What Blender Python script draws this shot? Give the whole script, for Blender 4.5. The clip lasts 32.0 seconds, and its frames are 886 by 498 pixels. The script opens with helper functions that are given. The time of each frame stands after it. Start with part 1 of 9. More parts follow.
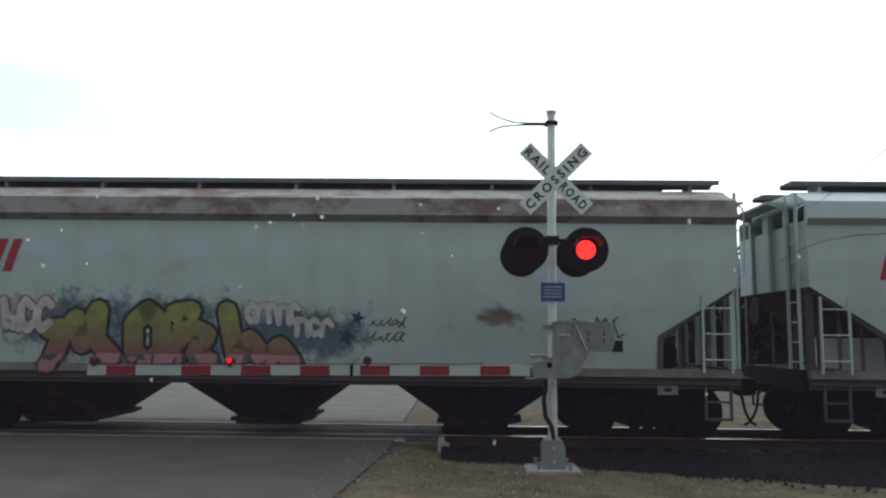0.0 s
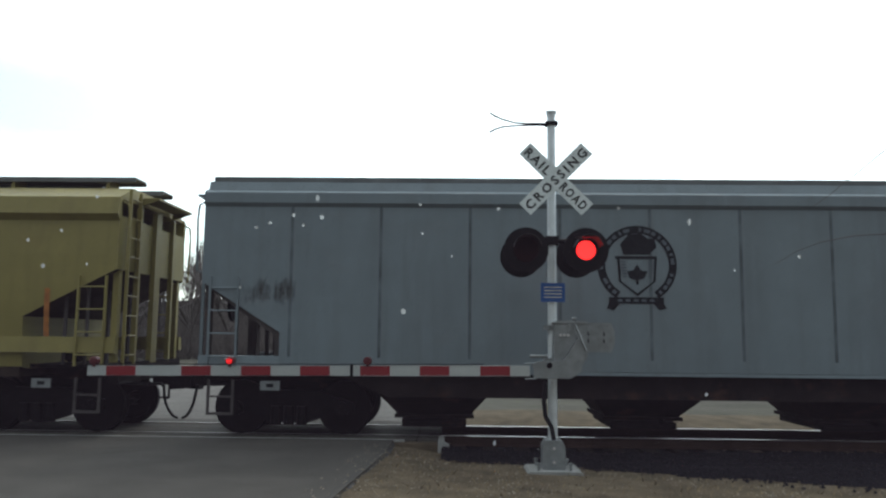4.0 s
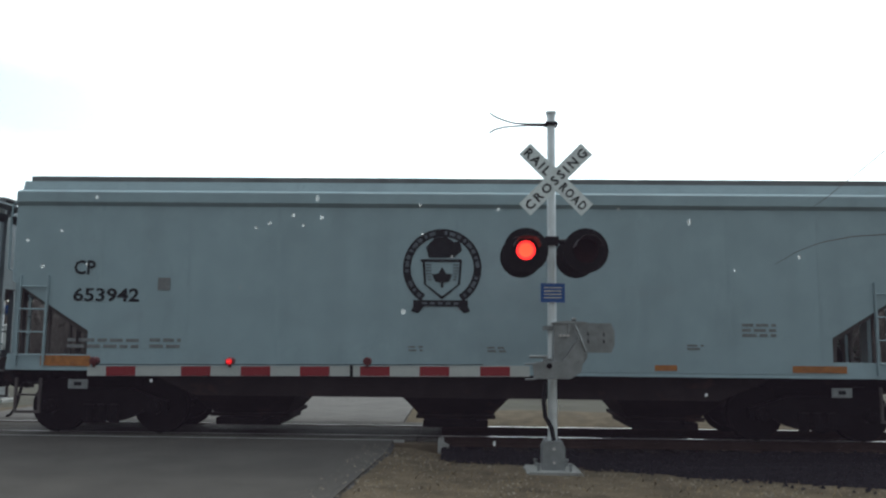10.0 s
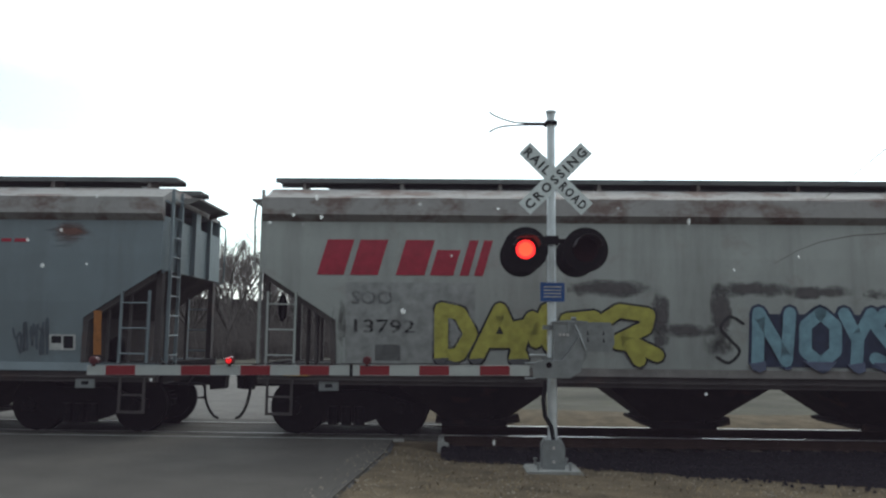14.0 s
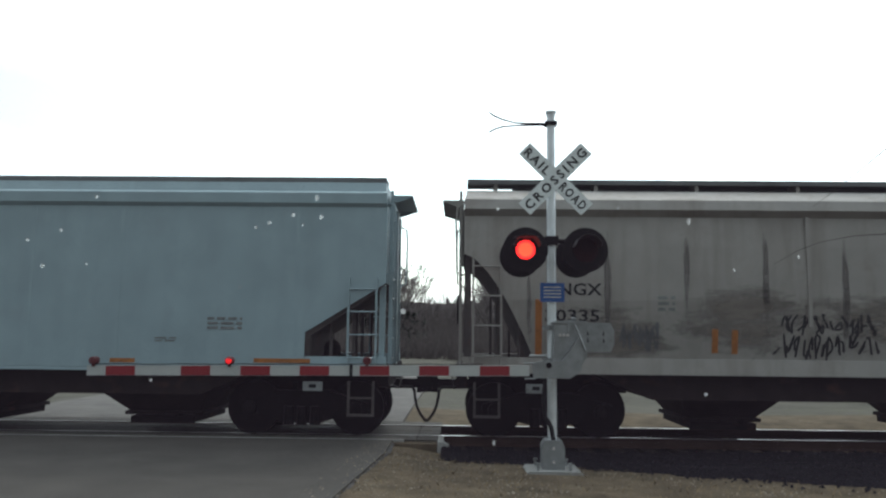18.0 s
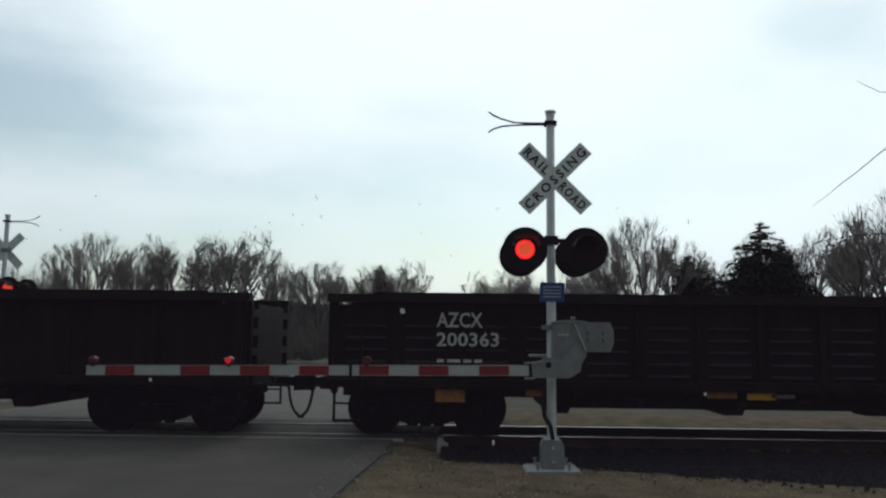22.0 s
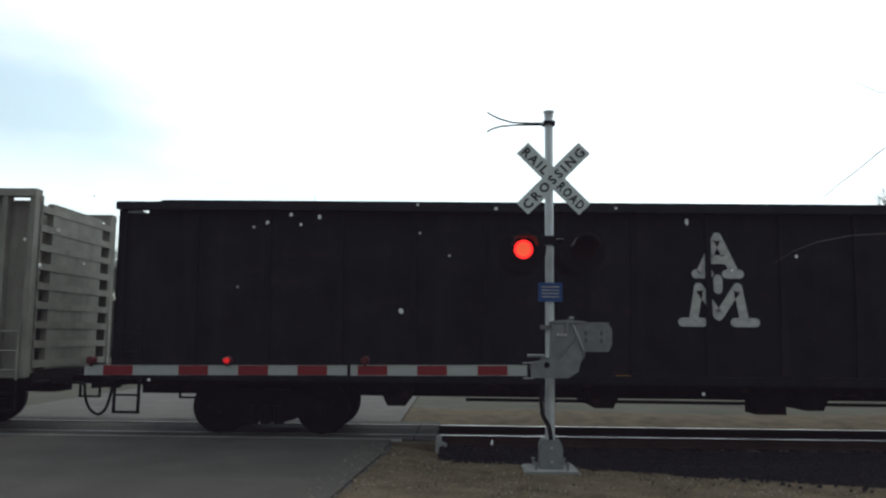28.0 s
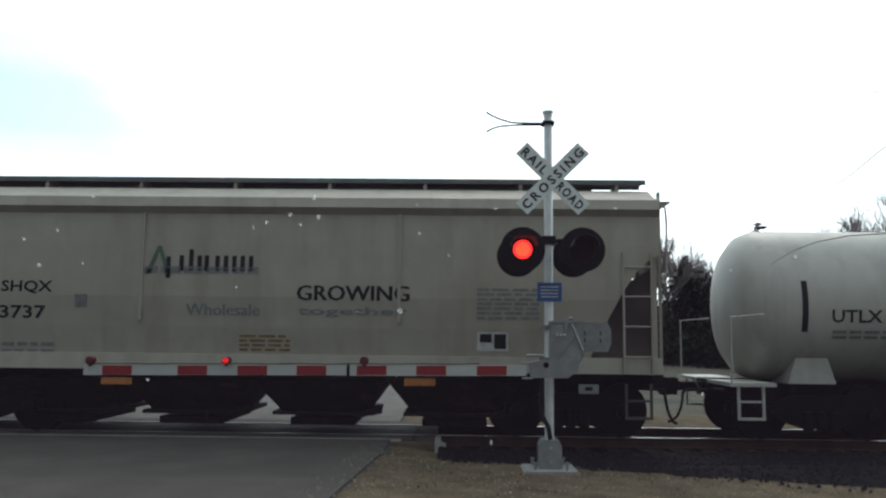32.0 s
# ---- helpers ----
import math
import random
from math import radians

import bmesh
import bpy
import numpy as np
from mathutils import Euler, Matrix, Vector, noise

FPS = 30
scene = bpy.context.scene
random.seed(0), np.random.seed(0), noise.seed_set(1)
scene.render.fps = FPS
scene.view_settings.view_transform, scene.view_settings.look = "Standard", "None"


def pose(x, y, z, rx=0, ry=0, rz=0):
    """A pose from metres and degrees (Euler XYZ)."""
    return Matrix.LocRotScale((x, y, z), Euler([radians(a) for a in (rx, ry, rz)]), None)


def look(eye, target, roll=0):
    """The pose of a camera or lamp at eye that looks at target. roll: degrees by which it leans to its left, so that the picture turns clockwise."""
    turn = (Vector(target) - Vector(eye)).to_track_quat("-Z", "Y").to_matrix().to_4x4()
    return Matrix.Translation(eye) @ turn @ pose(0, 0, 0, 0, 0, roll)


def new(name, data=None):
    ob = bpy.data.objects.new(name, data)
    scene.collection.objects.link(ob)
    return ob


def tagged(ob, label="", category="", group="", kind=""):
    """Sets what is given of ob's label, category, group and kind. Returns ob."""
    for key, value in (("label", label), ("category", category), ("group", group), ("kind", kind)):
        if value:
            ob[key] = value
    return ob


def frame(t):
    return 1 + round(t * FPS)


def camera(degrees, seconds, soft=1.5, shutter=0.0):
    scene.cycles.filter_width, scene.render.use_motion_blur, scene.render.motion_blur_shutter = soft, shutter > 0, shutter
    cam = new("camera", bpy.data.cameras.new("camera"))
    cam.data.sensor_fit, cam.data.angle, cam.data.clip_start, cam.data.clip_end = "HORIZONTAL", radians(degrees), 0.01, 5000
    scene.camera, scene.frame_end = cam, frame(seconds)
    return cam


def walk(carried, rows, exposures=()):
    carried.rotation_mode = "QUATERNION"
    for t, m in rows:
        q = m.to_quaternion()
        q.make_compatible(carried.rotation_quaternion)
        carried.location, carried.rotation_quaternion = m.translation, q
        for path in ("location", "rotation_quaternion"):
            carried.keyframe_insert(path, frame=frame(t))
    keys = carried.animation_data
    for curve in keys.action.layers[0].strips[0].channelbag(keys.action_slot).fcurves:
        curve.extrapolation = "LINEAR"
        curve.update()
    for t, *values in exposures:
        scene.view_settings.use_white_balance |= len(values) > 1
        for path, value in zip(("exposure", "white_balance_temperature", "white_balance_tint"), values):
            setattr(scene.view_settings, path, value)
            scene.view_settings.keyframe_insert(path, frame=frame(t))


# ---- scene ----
# A freight train passes a road crossing. x runs along the track, y away from the camera, z up from the rail tops.
EYE = (0.0, 0.0, 1.68)
TRACK_Y = 14.47

cam = camera(59.0, 32.0, soft=2.3)


def view(yaw, tilt, roll=0.6):
    """The camera's pose, turned yaw degrees to the left and tilted up."""
    a, b = radians(yaw), radians(tilt)
    target = (EYE[0] - math.sin(a) * math.cos(b), EYE[1] + math.cos(a) * math.cos(b), EYE[2] + math.sin(b))
    return look(EYE, target, roll)


# small sway of the parked car: seconds, yaw, tilt
SWAY = ((0, 1.30, 6.38), (0.5, 1.30, 6.33), (1, 1.30, 6.38), (2, 1.30, 6.44), (3, 1.30, 6.47), (3.5, 1.30, 6.44), (5.5, 1.30, 6.38), (6, 1.30, 6.38),
        (7, 1.29, 6.44), (9, 1.29, 6.44), (10, 1.29, 6.44), (11, 1.29, 6.39), (12, 1.27, 6.46), (13, 1.27, 6.44), (14, 1.27, 6.38), (14.5, 1.27, 6.38),
        (16.5, 1.29, 6.44), (17.5, 1.27, 6.39), (19, 1.26, 6.44), (20, 1.24, 6.38), (21, 1.23, 6.36), (22, 1.23, 6.38), (23, 1.22, 6.42), (24, 1.21, 6.40),
        (25, 1.20, 6.32), (26, 1.20, 6.38), (26.5, 1.16, 6.38), (28.5, 1.11, 6.38), (30, 1.06, 6.40), (31, 1.05, 6.43), (32, 1.06, 6.38))
# the clip's camera stops down while the low wagons let the whole sky in: seconds, stops
STOPS = ((0, -0.2), (1, -0.22), (2, -0.18), (6, -0.14), (12, -0.14), (19.4, -0.06), (20.4, -0.3), (21.0, -0.88), (21.6, -1.1), (23.0, -1.25), (23.8, -1.2), (24.6, -0.8), (26, -0.68), (28.5, -0.62), (30, -0.6), (31, -0.8), (31.5, -0.58), (32, -0.36))
walk(cam, [(t, view(yaw, tilt)) for t, yaw, tilt in SWAY], STOPS)

# ---- daylight: thin bright overcast ----
SUN_UP, SUN_TURN = 50.0, 14.0
world = bpy.data.worlds.new("sky")
scene.world = world
world.use_nodes = True
wn, wl = world.node_tree.nodes, world.node_tree.links
wn.clear()
sky = wn.new("ShaderNodeTexSky")
sky.sky_type, sky.sun_disc = "NISHITA", False
sky.sun_elevation, sky.sun_rotation = radians(SUN_UP), radians(SUN_TURN)
sky.air_density, sky.dust_density, sky.ozone_density = 1.0, 1.5, 1.5
coord = wn.new("ShaderNodeTexCoord")
stretch = wn.new("ShaderNodeMapping")
stretch.inputs["Scale"].default_value = (1.0, 1.0, 2.6)
stretch.inputs["Location"].default_value = (3.1, 0.4, 0.2)
clouds = wn.new("ShaderNodeTexNoise")
clouds.inputs["Scale"].default_value, clouds.inputs["Detail"].default_value, clouds.inputs["Roughness"].default_value = 1.9, 7.0, 0.55
cover = wn.new("ShaderNodeValToRGB")
cover.color_ramp.elements[0].position, cover.color_ramp.elements[0].color = 0.30, (0.22, 0.22, 0.22, 1)
cover.color_ramp.elements[1].position, cover.color_ramp.elements[1].color = 0.60, (1, 1, 1, 1)
blend = wn.new("ShaderNodeMix")
blend.data_type = "RGBA"
lift = wn.new("ShaderNodeVectorMath")
lift.operation = "MULTIPLY"
lift.inputs[1].default_value = (0.130, 0.138, 0.116)
veil = wn.new("ShaderNodeRGB")
veil.outputs[0].default_value = (1.020, 1.145, 1.205, 1)
back = wn.new("ShaderNodeBackground")
back.inputs["Strength"].default_value = 1.0
out = wn.new("ShaderNodeOutputWorld")
wl.new(coord.outputs["Generated"], stretch.inputs["Vector"])
wl.new(stretch.outputs[0], clouds.inputs["Vector"])
# two thinner places in the cloud: turn to the right, height and reach in degrees, depth
thin = clouds.outputs["Fac"]
for turn, up_, reach_, depth_ in ((25.0, 20.5, 5.5, 0.20), (-30.0, 15.0, 14.0, 0.26)):
    flat_ = wn.new("ShaderNodeVectorMath")
    flat_.operation = "MULTIPLY"
    flat_.inputs[1].default_value = (1.0, 1.0, 1.8)
    wl.new(coord.outputs["Generated"], flat_.inputs[0])
    far_ = wn.new("ShaderNodeVectorMath")
    far_.operation = "DISTANCE"
    far_.inputs[1].default_value = (math.sin(radians(turn)) * math.cos(radians(up_)), math.cos(radians(turn)) * math.cos(radians(up_)), 1.8 * math.sin(radians(up_)))
    wl.new(flat_.outputs[0], far_.inputs[0])
    hole = wn.new("ShaderNodeMapRange")
    hole.interpolation_type = "SMOOTHSTEP"
    hole.inputs["From Min"].default_value, hole.inputs["From Max"].default_value = math.sin(radians(reach_)), 0.0
    hole.inputs["To Max"].default_value = depth_
    wl.new(far_.outputs["Value"], hole.inputs["Value"])
    less = wn.new("ShaderNodeMath")
    less.operation = "SUBTRACT"
    wl.new(thin, less.inputs[0])
    wl.new(hole.outputs[0], less.inputs[1])
    thin = less.outputs[0]
wl.new(thin, cover.inputs["Fac"])
wl.new(cover.outputs["Color"], blend.inputs["Factor"])
wl.new(sky.outputs[0], lift.inputs[0])
wl.new(lift.outputs[0], blend.inputs["A"])
wl.new(veil.outputs[0], blend.inputs["B"])
# haze brightens the sky round the sun and leaves it duller opposite
toward = wn.new("ShaderNodeVectorMath")
toward.operation = "DOT_PRODUCT"
toward.inputs[1].default_value = (math.sin(radians(SUN_TURN)) * math.cos(radians(SUN_UP)), math.cos(radians(SUN_TURN)) * math.cos(radians(SUN_UP)), math.sin(radians(SUN_UP)))
haze = wn.new("ShaderNodeMapRange")
haze.inputs["From Min"].default_value, haze.inputs["From Max"].default_value = -1.0, 1.0
haze.inputs["To Min"].default_value, haze.inputs["To Max"].default_value = 0.32, 1.42
hazed = wn.new("ShaderNodeVectorMath")
hazed.operation = "SCALE"
wl.new(coord.outputs["Generated"], toward.inputs[0])
wl.new(toward.outputs["Value"], haze.inputs["Value"])
wl.new(blend.outputs["Result"], hazed.inputs[0])
wl.new(haze.outputs[0], hazed.inputs["Scale"])
# away from the sun the overcast is brighter overhead than low down
parts_ = wn.new("ShaderNodeSeparateXYZ")
wl.new(coord.outputs["Generated"], parts_.inputs[0])
steep = wn.new("ShaderNodeMapRange")
steep.inputs["From Min"].default_value, steep.inputs["From Max"].default_value = 0.0, 1.0
steep.inputs["To Min"].default_value, steep.inputs["To Max"].default_value = 0.30, 1.75
wl.new(parts_.outputs["Z"], steep.inputs["Value"])
away = wn.new("ShaderNodeMapRange")
away.inputs["From Min"].default_value, away.inputs["From Max"].default_value = 0.55, -0.10
away.inputs["To Min"].default_value, away.inputs["To Max"].default_value = 0.0, 1.0
wl.new(toward.outputs["Value"], away.inputs["Value"])
dull = wn.new("ShaderNodeMix")
dull.data_type = "FLOAT"
dull.inputs[2].default_value = 1.0
wl.new(away.outputs[0], dull.inputs[0])
wl.new(steep.outputs[0], dull.inputs[3])
graded = wn.new("ShaderNodeVectorMath")
graded.operation = "SCALE"
wl.new(hazed.outputs[0], graded.inputs[0])
# and the thin cloud before the sun is brighter still
bright = wn.new("ShaderNodeMapRange")
bright.inputs["From Min"].default_value, bright.inputs["From Max"].default_value = 0.10, 0.75
bright.inputs["To Min"].default_value, bright.inputs["To Max"].default_value = 1.0, 1.55
wl.new(toward.outputs["Value"], bright.inputs["Value"])
both = wn.new("ShaderNodeMath")
both.operation = "MULTIPLY"
wl.new(dull.outputs[0], both.inputs[0])
wl.new(bright.outputs[0], both.inputs[1])
wl.new(both.outputs[0], graded.inputs["Scale"])
wl.new(graded.outputs[0], back.inputs["Color"])
wl.new(back.outputs[0], out.inputs["Surface"])

sun = new("sun", bpy.data.lights.new("sun", "SUN"))
sun.data.energy, sun.data.angle, sun.data.color = 0.7, radians(16), (1.0, 0.95, 0.87)
_a, _b = radians(SUN_TURN), radians(SUN_UP)
sun.matrix_world = look((60 * math.sin(_a) * math.cos(_b), 60 * math.cos(_a) * math.cos(_b), 60 * math.sin(_b)), (0, 0, 0))


# ---- materials ----
def material(name, colour, rough=0.6, metal=0.0, grain=0.08, scale=1.6, streak=0.0, streak_colour=(0.05, 0.04, 0.035), bump=0.0, bump_scale=30.0, spots=0.0, spot_colour=(0.12, 0.05, 0.025), piece=0.0, shine=0.4, spread=0.0):
    """A procedural surface: base colour, soft mottling, vertical streaks, blotches and fine relief."""
    m = bpy.data.materials.new(name)
    m.use_nodes = True
    n, l = m.node_tree.nodes, m.node_tree.links
    bsdf = n["Principled BSDF"]
    bsdf.inputs["Roughness"].default_value, bsdf.inputs["Metallic"].default_value, bsdf.inputs["Specular IOR Level"].default_value = rough, metal, shine
    tc = n.new("ShaderNodeTexCoord")
    source = tc.outputs["Object"]

    def noise_node(sc, detail, stretch_z=1.0, shift=0.0, roughness=0.55):
        mp = n.new("ShaderNodeMapping")
        mp.inputs["Scale"].default_value = (1.0, 1.0, stretch_z)
        mp.inputs["Location"].default_value = (shift, shift * 0.7, shift * 0.3)
        info = n.new("ShaderNodeObjectInfo")
        add = n.new("ShaderNodeVectorMath")
        add.operation = "MULTIPLY_ADD"
        add.inputs[1].default_value = (37.0, 11.0, 5.0)
        l.new(info.outputs["Random"], add.inputs[0])
        l.new(source, add.inputs[2])
        l.new(add.outputs[0], mp.inputs["Vector"])
        t = n.new("ShaderNodeTexNoise")
        t.inputs["Scale"].default_value, t.inputs["Detail"].default_value, t.inputs["Roughness"].default_value = sc, detail, roughness
        l.new(mp.outputs[0], t.inputs["Vector"])
        return t.outputs["Fac"]

    def mix(a, b, fac):
        mx = n.new("ShaderNodeMix")
        mx.data_type = "RGBA"
        for value, socket in ((a, mx.inputs["A"]), (b, mx.inputs["B"]), (fac, mx.inputs["Factor"])):
            if isinstance(value, tuple):
                socket.default_value = (*value, 1)
            elif isinstance(value, float):
                socket.default_value = value
            else:
                l.new(value, socket)
        return mx.outputs["Result"]

    def ramp(value, lo, hi, top=1.0):
        r = n.new("ShaderNodeMapRange")
        r.inputs["From Min"].default_value, r.inputs["From Max"].default_value, r.inputs["To Max"].default_value = lo, hi, top
        l.new(value, r.inputs["Value"])
        return r.outputs["Result"]

    dark = tuple(c * (1 - grain) for c in colour)
    light = tuple(min(1.0, c * (1 + grain)) for c in colour)
    base = mix(dark, light, ramp(noise_node(scale, 5.0), 0.3, 0.7))
    base = mix(base, tuple(c * (1 - grain * 0.8) for c in colour), ramp(noise_node(scale * 9, 3.0, 1.0, 4.0), 0.5, 0.8, 0.6))
    if piece:
        info = n.new("ShaderNodeObjectInfo")
        base = mix(base, tuple(c * 0.35 for c in colour), ramp(info.outputs["Random"], 0.0, 1.0, piece))
    if streak:
        base = mix(base, streak_colour, ramp(noise_node(2.2, 6.0, 0.09, 9.0, 0.65), 0.47, 0.78, streak))
    if spots:
        base = mix(base, spot_colour, ramp(noise_node(1.3, 8.0, 1.6, 17.0, 0.7), 0.56 - spread, 0.7 - spread, spots))
    l.new(base, bsdf.inputs["Base Color"])
    if bump:
        b = n.new("ShaderNodeBump")
        b.inputs["Strength"].default_value, b.inputs["Distance"].default_value = bump, 0.03
        l.new(noise_node(bump_scale, 5.0, 1.0, 6.0), b.inputs["Height"])
        l.new(b.outputs[0], bsdf.inputs["Normal"])
    return m


def glow(name, colour, strength):
    m = bpy.data.materials.new(name)
    m.use_nodes = True
    bsdf = m.node_tree.nodes["Principled BSDF"]
    bsdf.inputs["Base Color"].default_value = (*colour, 1)
    bsdf.inputs["Emission Color"].default_value = (*colour, 1)
    bsdf.inputs["Emission Strength"].default_value = strength
    return m


PAINT = {
    "pale": material("pale_grey_paint", (0.36, 0.415, 0.412), 0.55, streak=0.16, spots=0.18),
    "white": material("faded_white_paint", (0.30, 0.315, 0.30), 0.6, streak=0.4, spots=0.25),
    "blue_grey": material("blue_grey_paint", (0.235, 0.315, 0.34), 0.5, streak=0.12, spots=0.08),
    "steel": material("dull_steel_blue_paint", (0.172, 0.200, 0.205), 0.55, streak=0.3, spots=0.25),
    "slate": material("slate_grey_paint", (0.150, 0.184, 0.200), 0.5, streak=0.3, spots=0.06),
    "dusk": material("dark_grey_paint", (0.090, 0.101, 0.111), 0.5, streak=0.3, spots=0.06),
    "yellow": material("dull_yellow_paint", (0.205, 0.170, 0.050), 0.55, streak=0.45, streak_colour=(0.09, 0.06, 0.025), spots=0.15),
    "ribbed": material("stone_grey_paint", (0.345, 0.37, 0.32), 0.5, streak=0.3, spots=0.08),
    "dusty": material("dusty_grey_brown_paint", (0.245, 0.236, 0.218), 0.65, streak=0.55, streak_colour=(0.10, 0.075, 0.055), spots=0.15),
    "mist": material("misty_grey_paint", (0.25, 0.295, 0.305), 0.5, streak=0.18, spots=0.08),
    "beige": material("weathered_beige_paint", (0.29, 0.273, 0.228), 0.6, streak=0.4, streak_colour=(0.12, 0.09, 0.06), spots=0.12),
    "gon": material("dusty_olive_grey_paint", (0.228, 0.219, 0.187), 0.7, grain=0.22, scale=1.3, streak=0.5, streak_colour=(0.075, 0.062, 0.048), spots=0.3, spot_colour=(0.10, 0.078, 0.06)),
    "black": material("sooty_black_paint", (0.0085, 0.0055, 0.006), 0.55, grain=0.3, streak=0.25, streak_colour=(0.05, 0.035, 0.03), spots=0.3, spot_colour=(0.03, 0.014, 0.011), shine=0.06),
    "ink": material("blue_black_paint", (0.010, 0.011, 0.015), 0.5, grain=0.3, streak=0.3, streak_colour=(0.04, 0.035, 0.035), spots=0.15, shine=0.06),
    "oxide": material("oxide_brown_paint", (0.026, 0.0068, 0.008), 0.6, grain=0.3, streak=0.4, spots=0.2, shine=0.06),
    "green": material("dark_green_tank_paint", (0.013, 0.035, 0.029), 0.4, streak=0.35, spots=0.1),
    "cream": material("off_white_tank_paint", (0.38, 0.375, 0.34), 0.45, streak=0.35, spots=0.1),
    "coil": material("grey_brown_hood_paint", (0.086, 0.066, 0.055), 0.5, streak=0.45, spots=0.2, shine=0.06),
    "coil_base": material("grey_frame_paint", (0.105, 0.092, 0.089), 0.6, streak=0.4, spots=0.15),
    "grime_brown": material("grimy_brown_side", (0.040, 0.029, 0.024), 0.8, grain=0.3, streak=0.3, spots=0.2, shine=0.06),
    "rust_roof": material("rust_eaten_roof_paint", (0.235, 0.225, 0.215), 0.75, streak=0.2, spots=0.85, spot_colour=(0.10, 0.058, 0.045), spread=0.09),
    "orange_roof": material("orange_rusted_roof_paint", (0.24, 0.24, 0.225), 0.75, streak=0.2, spots=0.95, spot_colour=(0.115, 0.058, 0.042), spread=0.13),
    "blue": material("deep_blue_paint", (0.008, 0.031, 0.062), 0.5, streak=0.3, spots=0.1, shine=0.15),
}
SILL_GRIME = material("grime_coated_sill", (0.115, 0.105, 0.098), 0.8, grain=0.3, scale=3, streak=0.2, spots=0.5, spot_colour=(0.05, 0.036, 0.03))
BAND = material("pale_worn_band", (0.165, 0.150, 0.143), 0.6, grain=0.25, scale=4, spots=0.3, spot_colour=(0.08, 0.06, 0.05))
# dark strut paint; on flanges, gussets and left-end posts it paints in shade
STRUT_SHADE = material("dark_strut_and_shade_paint", (0.055, 0.047, 0.045), 0.8, grain=0.3, spots=0.3)
# underframe grime set near black to hold the shade below the cars too
UNDER = material("underframe_grime_and_shade", (0.0095, 0.0072, 0.0078), 0.85, grain=0.35, scale=5, spots=0.3, shine=0.06)
# grime colour taken darker to put in the shade of the open ends
SLOPE = material("grime_and_shade_slope_sheet", (0.062, 0.051, 0.048), 0.8, grain=0.25, streak=0.3, spots=0.3, shine=0.06)
GRAVEL = material("sandy_gravel", (0.20, 0.17, 0.128), 0.9, grain=0.35, scale=5)
TAR = material("crumbled_tar_edge", (0.035, 0.034, 0.033), 0.9, grain=0.35, scale=4, bump=0.5)
# bay and wheel colours go near black with the same undercar shade
BAY = material("grimy_shaded_hopper_paint", (0.019, 0.0148, 0.0145), 0.8, grain=0.3, spots=0.3, shine=0.06)
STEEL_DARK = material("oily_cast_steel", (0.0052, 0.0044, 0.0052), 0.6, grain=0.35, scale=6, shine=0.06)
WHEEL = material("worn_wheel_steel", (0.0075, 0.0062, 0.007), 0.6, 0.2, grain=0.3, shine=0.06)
BRIGHT = material("polished_rail_steel", (0.70, 0.68, 0.68), 0.30, 0.85, grain=0.1)
DULL_RAIL = material("dusty_rail_steel", (0.25, 0.24, 0.23), 0.5, 0.6, grain=0.25)
# black paint lightened to put the ridges' catch of skylight into the colour
CREASE = material("lightened_pressed_ridge", (0.021, 0.017, 0.021), 0.7, grain=0.3, shine=0.1)
RAIL_RUST = material("rail_web_rust", (0.045, 0.028, 0.022), 0.8, grain=0.3, shine=0.06)
ROOF_DARK = material("roof_walk_galvanised", (0.10, 0.105, 0.105), 0.6, grain=0.3)
HOSE = material("black_rubber_hose", (0.012, 0.012, 0.013), 0.5, shine=0.06)
GALV = material("galvanised_steel", (0.21, 0.222, 0.222), 0.45, 0.35, grain=0.18, scale=8, streak=0.12)
ALU = material("aluminium_mast", (0.66, 0.69, 0.70), 0.35, 0.45, grain=0.12, scale=6, streak=0.12)
SIGN_WHITE = material("sign_white_sheeting", (0.60, 0.64, 0.63), 0.5, grain=0.08, scale=8)
SIGN_BLACK = material("sign_black_paint", (0.012, 0.013, 0.014), 0.5)
SIGN_BLUE = material("sign_blue_sheeting", (0.016, 0.075, 0.26), 0.45)
LAMP_BLACK = material("lamp_matt_black", (0.010, 0.009, 0.010), 0.7, shine=0.06)
ARM_RED = material("reflective_red_tape", (0.20, 0.012, 0.016), 0.4)
ARM_WHITE = material("reflective_white_tape", (0.37, 0.385, 0.37), 0.45, grain=0.08)
RED_GLOW = glow("lit_red_lens", (1.0, 0.024, 0.022), 2.4)
RED_SPOT = glow("lit_arm_lens", (1.0, 0.006, 0.012), 0.4)
RED_CORE = glow("hot_lamp_core", (1.0, 0.115, 0.048), 1.25)
RED_DARK = material("unlit_red_lens_cover", (0.017, 0.004, 0.005), 0.6, shine=0.1)
HOOD = material("weathered_black_hood", (0.034, 0.029, 0.031), 0.6, shine=0.15)
RED_SMALL = material("red_lens_cover", (0.075, 0.008, 0.010), 0.3)
STENCIL = material("black_stencil_paint", (0.014, 0.015, 0.017), 0.7, grain=0.3, scale=14, shine=0.08)
STENCIL_FADED = material("faded_stencil_paint", (0.145, 0.152, 0.152), 0.6, grain=0.3, scale=14)
LETTER_WHITE = material("white_lettering", (0.45, 0.45, 0.43), 0.6, grain=0.25, scale=10)
LETTER_RED = material("red_lettering", (0.30, 0.014, 0.032), 0.5, grain=0.2, scale=8)
LETTER_YELLOW = material("dull_gold_lettering", (0.16, 0.085, 0.03), 0.6, grain=0.4, scale=10)
REFLECT_YELLOW = material("yellow_reflector", (0.50, 0.27, 0.02), 0.5, grain=0.25, scale=12)
REFLECT_ORANGE = material("orange_reflector", (0.30, 0.11, 0.025), 0.5, grain=0.3, scale=12)
